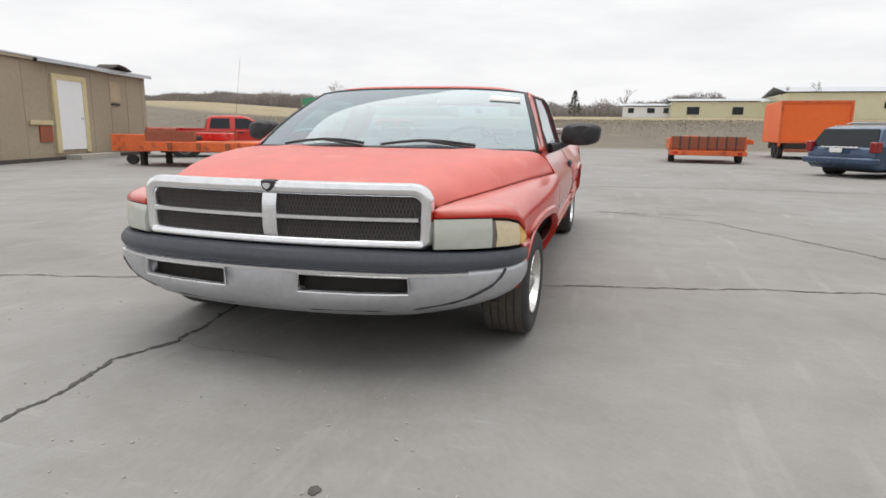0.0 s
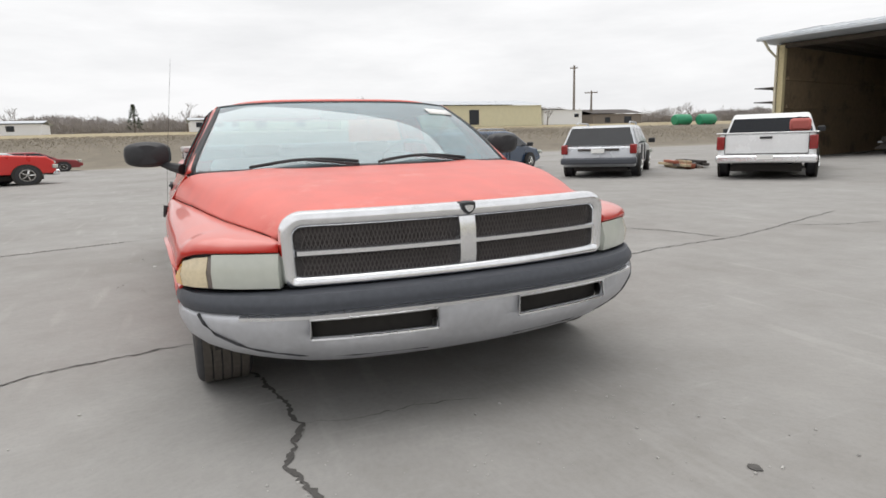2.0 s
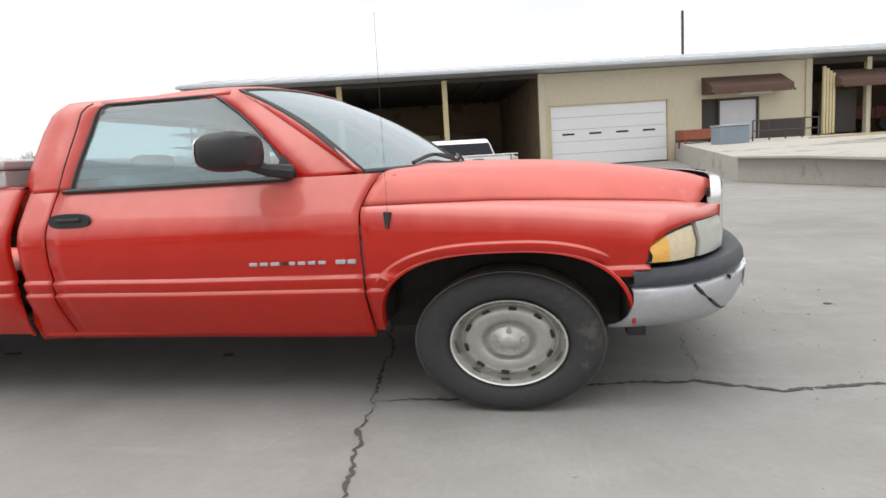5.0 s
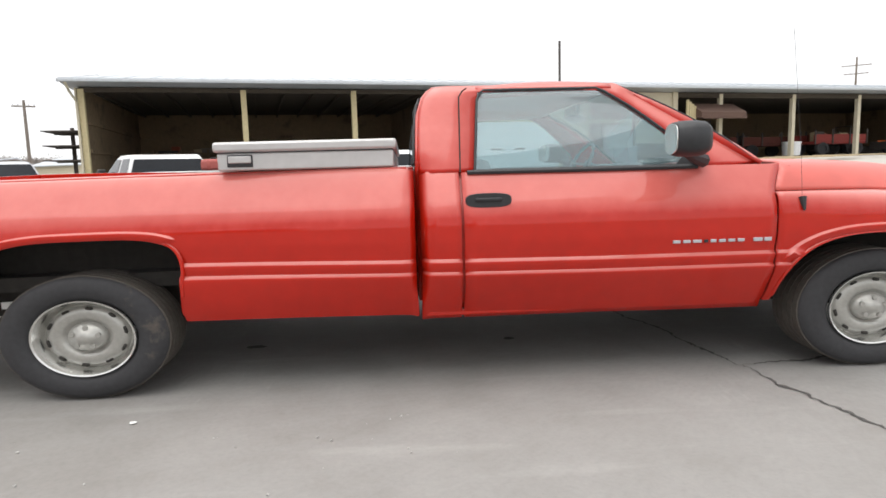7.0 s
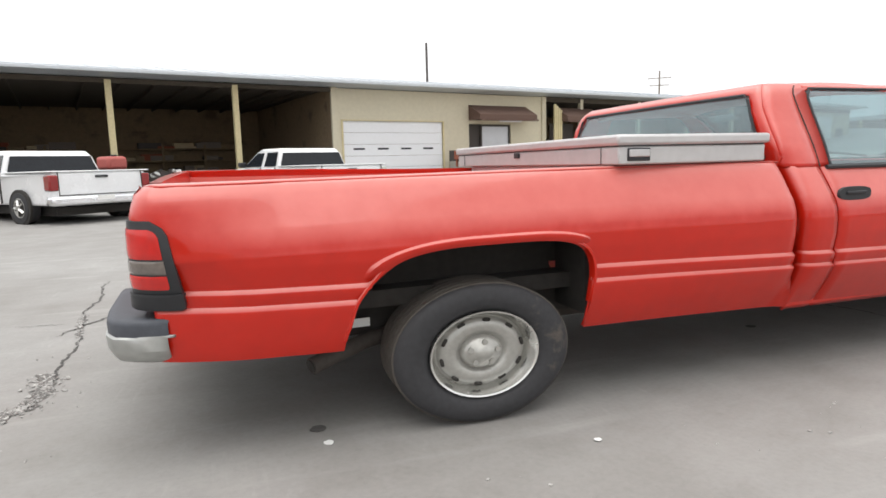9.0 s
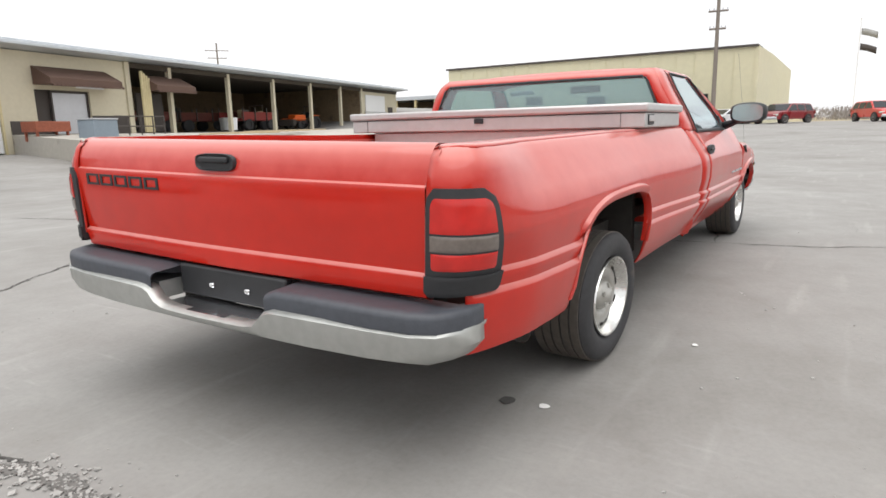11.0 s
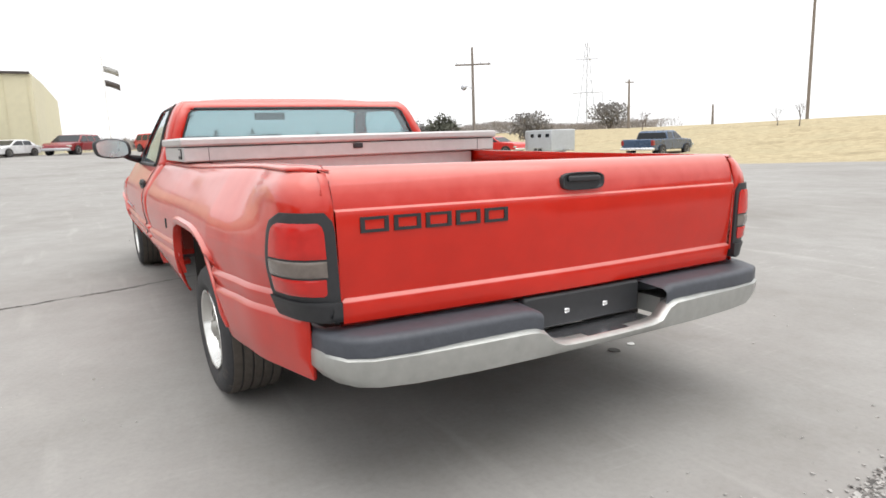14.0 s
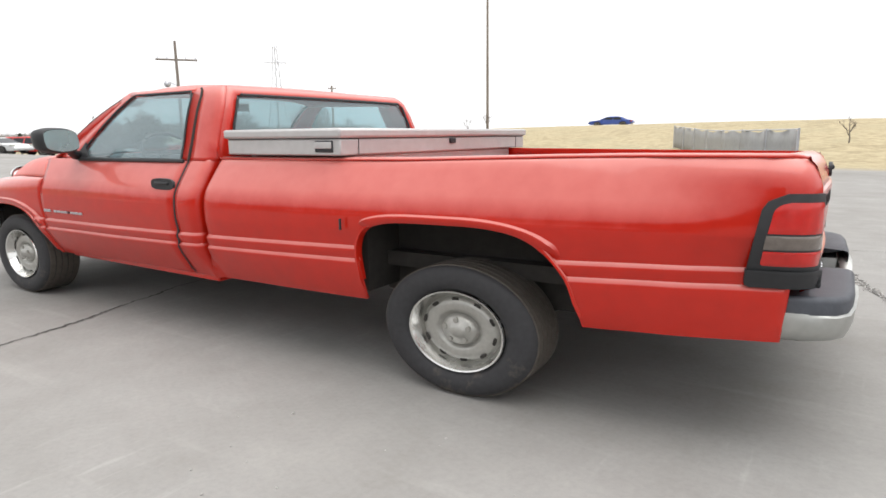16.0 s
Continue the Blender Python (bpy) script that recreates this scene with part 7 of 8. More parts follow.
grid(bm, [[(x, y, z) for y, z in ((-0.1, 3.12), (-0.1, 3.2), (1.7, 3.45), (3.75, 3.1))] for x in (0.3, 3.4)])
part("roof_flat", bm, TAN_SIDING, hut, smooth=False, solid=0.05)
bm = bmesh.new()
grid(bm, [[(7.3, y, 3.26), (7.7, y, 3.42), (8.2, y, 3.36), (8.6, y, 3.24)] for y in (-0.45, -0.1, 0.3)])
part("roof_flap", bm, CHAR, hut, "dark lifted roofing sheet", solid=0.03)
door = part("door", boxes((4.45, 5.85, -0.06, 0.0, 0.35, 2.62)), DOOR_WHITE, hut, "white painted door")
part("door_knob", boxes((5.66, 5.74, -0.10, -0.06, 1.35, 1.42)), STEEL_GREY, door, bevel=0.01)
for x0, x1, z0, z1 in ((4.22, 4.45, 0.25, 2.8), (5.85, 6.08, 0.25, 2.8), (4.45, 5.85, 2.62, 2.8)):
    part("door_trim", boxes((x0, x1, -0.08, 0.0, z0, z1)), WOOD_POST, hut)
part("step", boxes((4.6, 7.0, -0.6, -0.05, 0.0, 0.18)), CONCRETE, hut)
part("hatch", boxes((3.45, 4.05, -0.05, 0.0, 0.62, 1.12)), RUSTY, hut)
part("hatch_board", boxes((3.0, 4.1, -0.08, -0.03, 1.16, 1.30)), WOOD_POST, hut)
part("vent", boxes((7.75, 8.3, -0.05, 0.0, 1.92, 2.0)), CHAR, hut)
part("vent_panel", boxes((7.7, 8.4, -0.02, 0.0, 2.05, 2.8)), LUMBER, hut)
part("skid", boxes((0.4, 10.4, -0.05, 0.2, 0.0, 0.12)), CHAR, hut)

# striped barrel barricade and lumber by the shed
ORANGE_FADED = material("faded_orange_board", (0.72, 0.24, 0.08), 0.7, vary=0.15, size=4)
drum = thing("traffic_barricade", "orange and rust-red barricade board on a pale base", "barricade", pose(-4.83, 13.62, ground_height(-4.83, 13.62), 0, 0, 12))
for z0, z1, w, mt in ((0.0, 0.50, 0.35, CONCRETE), (0.50, 0.70, 0.34, RUSTY), (0.70, 0.725, 0.345, PAPER), (0.725, 1.0, 0.34, ORANGE_FADED)):
    part("band", boxes((-w, w, -0.14, 0.14, z0, z1)), mt, drum, bevel=0.02)


def scrap_heap(x, y, z, label, seed, count=26, size=1.0):
    """Low dark heap of hoses, bars, sacks and sheet offcuts."""
    heap = thing("scrap_heap", label, "scrap heap", pose(x, y, z, 0, 0, 13), "scrap heaps")
    rnd = random.Random(seed)
    bm, rows = bmesh.new(), []
    for i in range(9):
        row = []
        for j in range(7):
            u, v = i / 4 - 1, j / 3 - 1
            h = 0.62 * max(0.0, 1 - u * u) ** 0.6 * max(0.0, 1 - v * v) ** 0.6 * rnd.uniform(0.7, 1.15)
            row.append((u * 1.05 * size, v * 0.6 * size, h * size))
        rows.append(row)
    part("mound", grid(bm, rows), CHAR, heap, smooth=False)
    for k in range(count):
        u, v = rnd.uniform(-0.85, 0.85) * size, rnd.uniform(-0.5, 0.3) * size
        h = 0.62 * size * max(0.05, 1 - (u / size) ** 2) ** 0.6 * 0.8
        m = pose(u, v, h, rnd.uniform(-25, 25), rnd.uniform(-30, 30), rnd.uniform(0, 180))
        bm = bmesh.new()
        if k % 3:
            l = rnd.uniform(0.15, 0.42) * size
            box(bm, -l, l, -0.05, 0.05, -0.03, 0.05, m)
            part("offcut", bm, (CHAR, STEEL_GREY, RUSTY, POLE_WOOD, CHAR)[k % 5], heap, bevel=0.01)
        else:
            box(bm, -0.16, 0.16, -0.12, 0.12, -0.02, 0.14, m)
            part("sack", bm, (PAPER, CHAR, STEEL_GREY, BLACK_TRIM)[k // 3 % 4], heap, bevel=0.05)
    return heap


scrap_heap(-7.0, 24.0, 0.36, "dark heap of scrap and sacks on the shed floor", 4, 30, 1.2)
scrap_heap(-11.9, 25.2, 0.32, "low brown heap of offcuts inside the open shed", 9, 18, 0.9)


def stock_shelf(s0, s1, d, label, seed):
    """Timber rack with uneven long stock."""
    x, y = ground_spot(s0, d)
    rack = thing("stock_rack", label, "rack", Matrix.Translation((x, y, 0.35)) @ Matrix.Rotation(BUILD_TURN, 4, "Z"), "stock racks")
    rnd = random.Random(seed)
    length = s1 - s0
    n = 3
    for k in range(n + 1):
        part("upright", boxes((length * k / n - 0.06, length * k / n + 0.06, -0.06, 0.06, 0, 2.1)), PLY, rack)
    for z in (0.55, 1.2, 1.85):
        part("shelf", boxes((-0.1, length + 0.1, -0.1, 0.6, z, z + 0.07)), PLY, rack)
        for k in range(7):
            a = rnd.uniform(0, length * 0.8)
            w = rnd.uniform(0.4, 1.2)
            part("stock", boxes((a, min(length, a + w), -0.05 + rnd.uniform(0, 0.1), 0.5, z + 0.075, z + 0.075 + rnd.uniform(0.1, 0.36))), (LUMBER, POLE_WOOD, RUSTY, CHAR, PLY)[k % 5], rack, bevel=0.02)
    return rack


stock_shelf(-5.2, -0.8, 10.9, "timber rack of brown stock along the shed's back wall", 3)
stock_shelf(1.0, 7.5, 10.9, "timber rack of boxes and boards along the shed's back wall", 5)


def lumber_pile(x, y, turn, label):
    pile = thing("lumber_pile", label, "lumber", pose(x, y, ground_height(x, y), 0, 0, turn), "lumber piles")
    rnd = random.Random(int(x * 10))
    for k in range(14):
        a, l = rnd.uniform(-8, 8), rnd.uniform(1.4, 2.6)
        bm = bmesh.new()
        box(bm, -l / 2, l / 2, -0.09, 0.09, 0, 0.08, pose(rnd.uniform(-0.3, 0.3), rnd.uniform(-0.6, 0.6), 0.085 * (k // 5), 0, 0, a))
        part("beam", bm, (LUMBER, CHAR, RUSTY, POLE_WOOD)[k % 4], pile, bevel=0.006)


lumber_pile(-13.0, 15.0, 150, "weathered beams and scrap stacked on the ground")
lumber_pile(-4.6, 25.5, 20, "heap of pipes and scrap inside the open shed")
lumber_pile(-1.6, 26.5, 5, "heap of boards inside the open shed")

# machines stored in the far bays
DARK_RUST = material("dark_rusty_implement", (0.13, 0.035, 0.025), 0.8, vary=0.3, size=4)


def bay_machine(s, d, label, turn=13.0):
    x, y = ground_spot(s, d)
    return thing("stored_machine", label, "machine", pose(x, y, 1.19, 0, 0, turn), "machines in the bays")


def tractor(s, d, paint, label, turn):
    t = bay_machine(s, d, label, turn)
    part("bonnet", boxes((0.1, 1.5, -0.34, 0.34, 0.62, 1.08)), paint, t, bevel=0.08)
    part("chassis", boxes((-1.0, 1.4, -0.28, 0.28, 0.40, 0.64)), CHAR, t, bevel=0.03)
    part("seat", boxes((-0.75, -0.3, -0.28, 0.28, 0.85, 0.95)), BLACK_TRIM, t, bevel=0.04)
    part("seat_back", boxes((-0.85, -0.75, -0.28, 0.28, 0.9, 1.3)), BLACK_TRIM, t, bevel=0.04)
    bm = bmesh.new()
    tube(bm, [(-0.9, -0.5, 0.7), (-0.95, -0.5, 1.75), (-0.95, 0.5, 1.75), (-0.9, 0.5, 0.7)], 0.045, 6)
    part("roll_bar", bm, CHAR, t)
    bm = bmesh.new()
    tube(bm, [(0.1, 0.0, 1.0), (-0.15, 0.0, 1.22)], 0.03, 6)
    tube(bm, [(-0.15 + 0.05 * math.sin(a * 0.7), 0.19 * math.cos(a * 0.7), 1.22 + 0.12 * math.sin(a * 0.7)) for a in range(10)], 0.018, 5)
    part("steering_wheel", bm, BLACK_TRIM, t)
    for sy in (-0.62, 0.62):
        simple_wheel(t, -0.7, sy, 0.62, 0.34)
        simple_wheel(t, 1.15, sy * 0.85, 0.38, 0.24)
        part("mudguard", boxes((-1.2, -0.2, sy - 0.17, sy + 0.17, 0.98, 1.04)), paint, t, bevel=0.03)
    part("loader_arm", boxes((0.3, 2.0, -0.52, -0.44, 0.70, 0.80)), paint, t, bevel=0.02)
    part("loader_arm", boxes((0.3, 2.0, 0.44, 0.52, 0.70, 0.80)), paint, t, bevel=0.02)
    part("bucket", boxes((1.95, 2.35, -0.75, 0.75, 0.25, 0.72)), CHAR, t, bevel=0.06)


def wagon(s, d, paint, label, turn):
    t = bay_machine(s, d, label, turn)
    part("bed", boxes((-2.0, 2.0, -0.9, 0.9, 0.62, 0.78)), paint, t, bevel=0.03)
    for sy in (-0.9, 0.9):
        part("side_board", boxes((-2.0, 2.0, sy - 0.03, sy + 0.03, 0.78, 1.18)), paint, t, bevel=0.01)
        for x in (-1.3, 1.3):
            simple_wheel(t, x, sy * 0.9, 0.46, 0.24)
    for x in (-1.95, -0.65, 0.65, 1.95):
        for sy in (-0.95, 0.95):
            part("stake", boxes((x - 0.04, x + 0.04, sy - 0.03, sy + 0.03, 0.6, 1.45)), CHAR, t)
    rnd = random.Random(int(s * 7))
    for k in range(7):
        bx, by, h = rnd.uniform(-1.6, 1.5), rnd.uniform(-0.6, 0.6), rnd.uniform(0.2, 0.6)
        part("load_piece", boxes((bx - 0.3, bx + 0.3, by - 0.2, by + 0.2, 0.78, 0.78 + h)), (DARK_RUST, CHAR, LUMBER, RUSTY)[k % 4], t, bevel=0.04)


wagon(26.0, 4.5, DARK_RUST, "rust-red stake wagon stored in the bay", 20)
wagon(31.0, 5.0, DARK_RUST, "dark rusty implement wagon stored in the bay", 5)
tractor(35.6, 4.0, ORANGE_CLEAN, "orange compact tractor with a loader in the bay", 200)
tractor(39.8, 2.2, ORANGE_CLEAN, "orange tractor parked at the bay opening", 190)
MACHINE_RED = material("faded_red_machine_paint", (0.26, 0.035, 0.028), 0.7, vary=0.25, size=3)
wagon(33.6, 2.6, MACHINE_RED, "dark red flat wagon parked at the bay opening", 13)
for s, d in ((28.9, 0.6), (29.4, 1.2)):
    x, y = ground_spot(s, d)
    b = thing("white_tub", "white plastic tub standing at the bay edge", "tub", pose(x, y, 1.19), "white tubs")
    bm = bmesh.new()
    lathe(bm, [(0.0, 0.0), (0.40, 0.0), (0.46, 0.75), (0.42, 0.75), (0.37, 0.06), (0.0, 0.06)], 20, cap=False)
    for v in bm.verts:
        v.co = Vector((v.co.x, v.co.z, v.co.y))
    part("shell", bm, DOOR_WHITE, b)

# ---------------------------------------------------------------- yellow building to the east
hall = thing("industrial_hall", "large pale yellow metal-clad hall with a dark base and few windows", "hall")
part("front_wall", boxes((50.0, 50.4, 4.5, 33.0, 0.4, 6.75)), YELLOW_WALL, hall)
bm = bmesh.new()
v = [bm.verts.new(p) for p in ((50.0, 4.5, 0.3), (50.0, 4.5, 6.75), (56.0, 4.1, 6.6), (68.0, 3.4, 5.9), (68.0, 3.4, 0.3))]
bm.faces.new(v)
part("side_wall", bm, YELLOW_WALL, hall, solid=0.3, smooth=False)
part("back_wall", boxes((70, 70.3, 3.4, 33.0, 0.4, 6.2)), YELLOW_WALL, hall)
part("left_wall", boxes((50.4, 70, 32.7, 33.0, 0.4, 6.7)), YELLOW_WALL, hall)
bm = bmesh.new()
grid(bm, [[(49.8, y, 6.72), (49.8, y, 6.9), (60.0, y, 7.0), (70.3, y, 6.3)] for y in (4.3, 33.2)])
part("roof", bm, CHAR, hall, "dark roof edge", smooth=False, solid=0.1)
part("base_course", boxes((49.93, 50.0, 4.5, 33.0, 0.3, 1.55)), CHAR, hall)
part("base_course", boxes((49.93, 50.0, 18.0, 33.0, 1.55, 2.2)), CHAR, hall)
k = 4.5
while k < 33:
    part("cladding_rib", boxes((49.95, 50.0, k, k + 0.05, 1.6, 6.72)), YELLOW_WALL, hall)
    k += 1.5
for y, z, w, h in ((23.4, 3.3, 1.7, 0.75), (17.3, 3.08, 1.7, 0.75), (11.7, 2.95, 0.8, 0.7), (8.2, 2.9, 0.8, 0.7)):
    w_ = part("window", boxes((49.88, 49.96, y - w / 2, y + w / 2, z - h / 2, z + h / 2)), GLASS_DARK, hall)
    part("window_sill", boxes((49.80, 49.9, y - w / 2 - 0.08, y + w / 2 + 0.08, z - h / 2 - 0.08, z - h / 2)), CREAM, w_)

far_shed = thing("far_shed", "low white-roofed open shed beyond the dock", "shed", pose(70, 43.5, 0))
part("roof", boxes((-1.0, 8.0, 0.0, 22.0, 5.0, 5.5)), ROOF_METAL, far_shed)
part("back_wall", boxes((6.0, 6.3, 0.0, 22.0, 0.5, 5.0)), PLY, far_shed)
for y in (0.2, 3.6, 7.0, 10.4, 13.8, 17.2):
    part("post", boxes((-0.8, -0.5, y, y + 0.3, 0.5, 5.0)), WOOD_POST, far_shed)


# ---------------------------------------------------------------- poles and pylons
def utility_pole(x, y, height, arms, label, r=0.16, lamp=False):
    z = ground_height(x, y)
    p = thing("utility_pole", label, "utility pole", pose(x, y, z - 0.1), "utility poles")
    bm = bmesh.new()
    tube(bm, [(0, 0, 0), (0.04, 0.02, height)], r, 8, [r, r * 0.65])
    part("pole", bm, POLE_WOOD, p)
    turn = math.atan2(-y, -x)
    for zz, half in arms:
        bm = bmesh.new()
        d = Vector((-math.sin(turn), math.cos(turn), 0))
        tube(bm, [d * -half + Vector((0, 0, zz)), d * half + Vector((0, 0, zz))], 0.08, 5)
        arm = part("cross_arm", bm, POLE_WOOD, p)
        for q in (-0.9, -0.45, 0.45, 0.9):
            bm = bmesh.new()
            c = d * half * q + Vector((0, 0, zz))
            tube(bm, [c, c + Vector((0, 0, 0.22))], 0.05, 5)
            part("insulator", bm, STEEL_GREY, arm)
    if lamp:
        bm = bmesh.new()
        d = Vector((-math.sin(turn), math.cos(turn), 0))
        tube(bm, [Vector((0, 0, height * 0.62)), d * -0.7 + Vector((0, 0, height * 0.66))], 0.04, 5)
        bmesh.ops.create_uvsphere(bm, u_segments=10, v_segments=6, radius=0.28, matrix=Matrix.Translation(d * -0.85 + Vector((0, 0, height * 0.64))))
        part("street_light", bm, STEEL_GREY, p)


utility_pole(42.1, -29.8, 9.6, ((8.1, 1.6),), "wooden utility pole with a cross arm and lamp", lamp=True)
utility_pole(47.0, 6.9, 11.6, ((10.2, 0.9), (8.6, 0.7), (7.3, 0.6)), "tall wooden pole with transformers before the yellow hall", 0.18)
utility_pole(31.0, -63.0, 19.5, (), "tall plain wooden pole on the grass bank", 0.17)
utility_pole(60.0, -68.0, 7.0, ((6.6, 0.6),), "thin distant wooden pole beyond the bank", 0.2)
utility_pole(58.0, -84.0, 3.3, (), "short post on the bank top", 0.2)
utility_pole(-80.0, 58.0, 9.0, ((8.6, 0.6),), "distant wooden pole behind the west bank", 0.22)
utility_pole(-80.0, 61.3, 5.2, ((4.9, 1.0),), "distant wooden pole with a cross arm", 0.2)
utility_pole(76.4, 102.0, 17.0, ((15.6, 2.2), (14.2, 1.8)), "far wooden pole with cross arms beyond the shed", 0.22)
utility_pole(-40.0, 62.0, 9.0, ((8.4, 1.0),), "distant leaning wooden pole behind the shed", 0.2)


def pylon(x, y, height):
    p = thing("pylon", "distant grey lattice power pylon", "pylon", pose(x, y, 0))
    bm = bmesh.new()
    for sx in (-1, 1):
        for sy in (-1, 1):
            tube(bm, [(sx * 6.8, sy * 6.8, 0), (sx * 2.6, sy * 2.6, height * 0.6), (sx * 1.1, sy * 1.1, height)], 0.42, 4)
    for k in range(9):
        z0, z1 = height * k / 9, height * (k + 1) / 9
        a, b = lerp_table(((0, 6.8), (0.6, 2.6), (1, 1.1)), k / 9), lerp_table(((0, 6.8), (0.6, 2.6), (1, 1.1)), (k + 1) / 9)
        for sx in (-1, 1):
            tube(bm, [(sx * a, -a, z0), (sx * b, b, z1)], 0.22, 4)
            tube(bm, [(-a, sx * a, z0), (b, sx * b, z1)], 0.22, 4)
    part("mast", bm, STEEL_GREY, p, smooth=False)
    for zz, h in ((0.46, 13.0), (0.82, 9.6)):
        bm = bmesh.new()
        tube(bm, [(-h * 0.68, -h * 0.73, height * zz), (h * 0.68, h * 0.73, height * zz)], 0.5, 4)
        part("cross_arm", bm, STEEL_GREY, p)
    bm = bmesh.new()
    tube(bm, [(-h, -h, 0), (-h, -h, height * 0.46)], 0.4, 4)
    part("side_leg", bm, STEEL_GREY, p)


pylon(420, -391, 79)

flags = thing("flag_pole", "thin white flag pole with two small flags", "flag pole", pose(114.7, -2.9, 0.6))
bm = bmesh.new()
tube(bm, [(0, 0, 0), (0, 0, 15.6)], 0.10, 6)
part("mast", bm, DOOR_WHITE, flags)
for z, mt in ((13.1, FENCE_CLOTH), (10.8, CHAR)):
    bm = grid(bmesh.new(), [[(0.1, -0.15 - 0.55 * k, z + h - 0.18 * k + 0.06 * math.sin(k)) for h in (0, 1.0)] for k in range(5)])
    part("flag", bm, mt, flags, solid=0.03)

# ---------------------------------------------------------------- south edge: fence, cone, horse trailer
fence = thing("screened_fence", "chain-link fence with grey screen cloth along the lot edge", "fence")
for k in range(8):
    u = k / 7
    x, y = -4.0 + 7.0 * u, -16.3 - 17.0 * u
    z = ground_height(x, y)
    bm = bmesh.new()
    tube(bm, [(x, y, z - 0.1), (x, y, z + 1.22)], 0.035, 6)
    part("post", bm, STEEL_GREY, fence)
    if k < 7:
        x1, y1 = -4.0 + 7.0 * (k + 1) / 7, -16.3 - 17.0 * (k + 1) / 7
        z1 = ground_height(x1, y1)
        bm = grid(bmesh.new(), [[(x + (x1 - x) * q / 6 + 0.04 * math.sin(q * 2.1 + k), y + (y1 - y) * q / 6, z + (z1 - z) * q / 6 + h + 0.04 * math.sin(q * 1.3 + k * 2) * (h > 0.5)) for h in (0.04, 0.4, 0.8, 1.14)] for q in range(7)])
        part("screen_cloth", bm, FENCE_CLOTH, fence, solid=0.01)
        bm = bmesh.new()
        tube(bm, [(x, y, z + 1.18), (x1, y1, z1 + 1.18)], 0.02, 5)
        part("top_rail", bm, STEEL_GREY, fence)

cone = thing("traffic_cone", "orange traffic cone with a white collar", "traffic cone", pose(-3.4, -15.7, 0))
bm = bmesh.new()
lathe(bm, [(0.17, 0.03), (0.035, 0.58), (0.02, 0.585), (0.0, 0.58)], 18, cap=False)
for v in bm.verts:
    v.co = Vector((v.co.x, v.co.z, v.co.y))
part("body", bm, CONE, cone)
part("base", boxes((-0.21, 0.21, -0.21, 0.21, 0.0, 0.035)), CONE, cone, bevel=0.01)
bm = bmesh.new()
lathe(bm, [(0.112, 0.28), (0.083, 0.42)], 18, cap=False)
for v in bm.verts:
    v.co = Vector((v.co.x, v.co.z, v.co.y))
part("collar", bm, PAPER, cone)

horse = thing("horse_trailer", "white livestock trailer greyed for its shaded side, with three dark windows and twin wheels", "trailer", pose(33.4, -31.4, ground_height(33.4, -31.4), 0, 0, -15))
# White box in grey metal, its shaded side put into the colour.
part("box", boxes((-2.6, 2.6, -1.0, 1.0, 0.35, 2.0)), ROOF_METAL, horse, bevel=0.06)
for s in (1, -1):
    for x in (-1.9, -0.4, 1.1):
        part("window", boxes((x - 0.32, x + 0.32, s * 1.0 - 0.02, s * 1.0 + 0.02, 1.42, 1.70)), GLASS_DARK, horse, bevel=0.01)
    for x in (-0.5, 0.4):
        simple_wheel(horse, x, s * 0.95, 0.36)
    part("mudguard", boxes((-0.95, 0.85, s * 1.0, s * 1.1, 0.58, 0.64)), STEEL_GREY, horse, bevel=0.01)
part("tongue", boxes((-3.9, -2.6, -0.08, 0.08, 0.40, 0.52)), STEEL_GREY, horse)
part("tack_door", boxes((2.0, 2.56, -1.03, -0.99, 0.42, 1.92), (2.0, 2.56, 0.99, 1.03, 0.42, 1.92)), STEEL_GREY, horse, "grey metal side door", bevel=0.01)

# ---------------------------------------------------------------- west: buildings on the bank
def far_house(x, y, turn, length, depth, wall_h, roof_h, wall, roof_mat, label, windows=(), z=None):
    z = ground_height(x, y) if z is None else z
    h = thing("distant_building", label, "building", pose(x, y, z - 0.3, 0, 0, turn), "distant buildings")
    part("wall_block", boxes((-depth / 2, depth / 2, -length / 2, length / 2, 0, wall_h + 0.3)), wall, h)
    bm = bmesh.new()
    grid(bm, [[(-depth / 2 - 0.3, yy, wall_h + 0.28), (-depth / 2 - 0.3, yy, wall_h + 0.4), (0, yy, wall_h + roof_h + 0.3), (depth / 2 + 0.3, yy, wall_h + 0.4)] for yy in (-length / 2 - 0.3, length / 2 + 0.3)])
    bmesh.ops.holes_fill(bm, edges=bm.edges)
    part("roof", bm, roof_mat, h, smooth=False)
    for at, w, zz, hh in windows:
        part("window", boxes((depth / 2 - 0.02, depth / 2 + 0.05, at - w / 2, at + w / 2, zz, zz + hh)), GLASS_DARK, h)
    return h


far_house(-82, 34.5, 0, 30, 12, 2.6, 1.0, YELLOW_WALL, ROOF_METAL, "long pale yellow hall with a white roof on the bank", ((-5, 0.8, 1.2, 0.7), (4, 1.5, 0.3, 2.0)))
far_house(-84, 13.0, 0, 11, 10, 1.7, 0.6, YELLOW_WALL, ROOF_METAL, "low pale yellow hall with a flat white roof", ((-3, 1.4, 0.5, 0.9), (2, 1.2, 0.5, 0.9)))
far_house(-84, 5.0, 0, 6.4, 7, 1.2, 0.5, DOOR_WHITE, ROOF_METAL, "small white house with a shallow roof", ((-2.2, 0.7, 0.7, 0.6), (0.2, 0.9, 0.7, 0.6), (2.0, 0.6, 0.7, 0.6)))
far_house(-82, 54.6, 0, 7, 8, 2.0, 0.3, DOOR_WHITE, ROOF_METAL, "small white flat-roofed building", ((2.5, 0.8, 1.2, 0.5),))
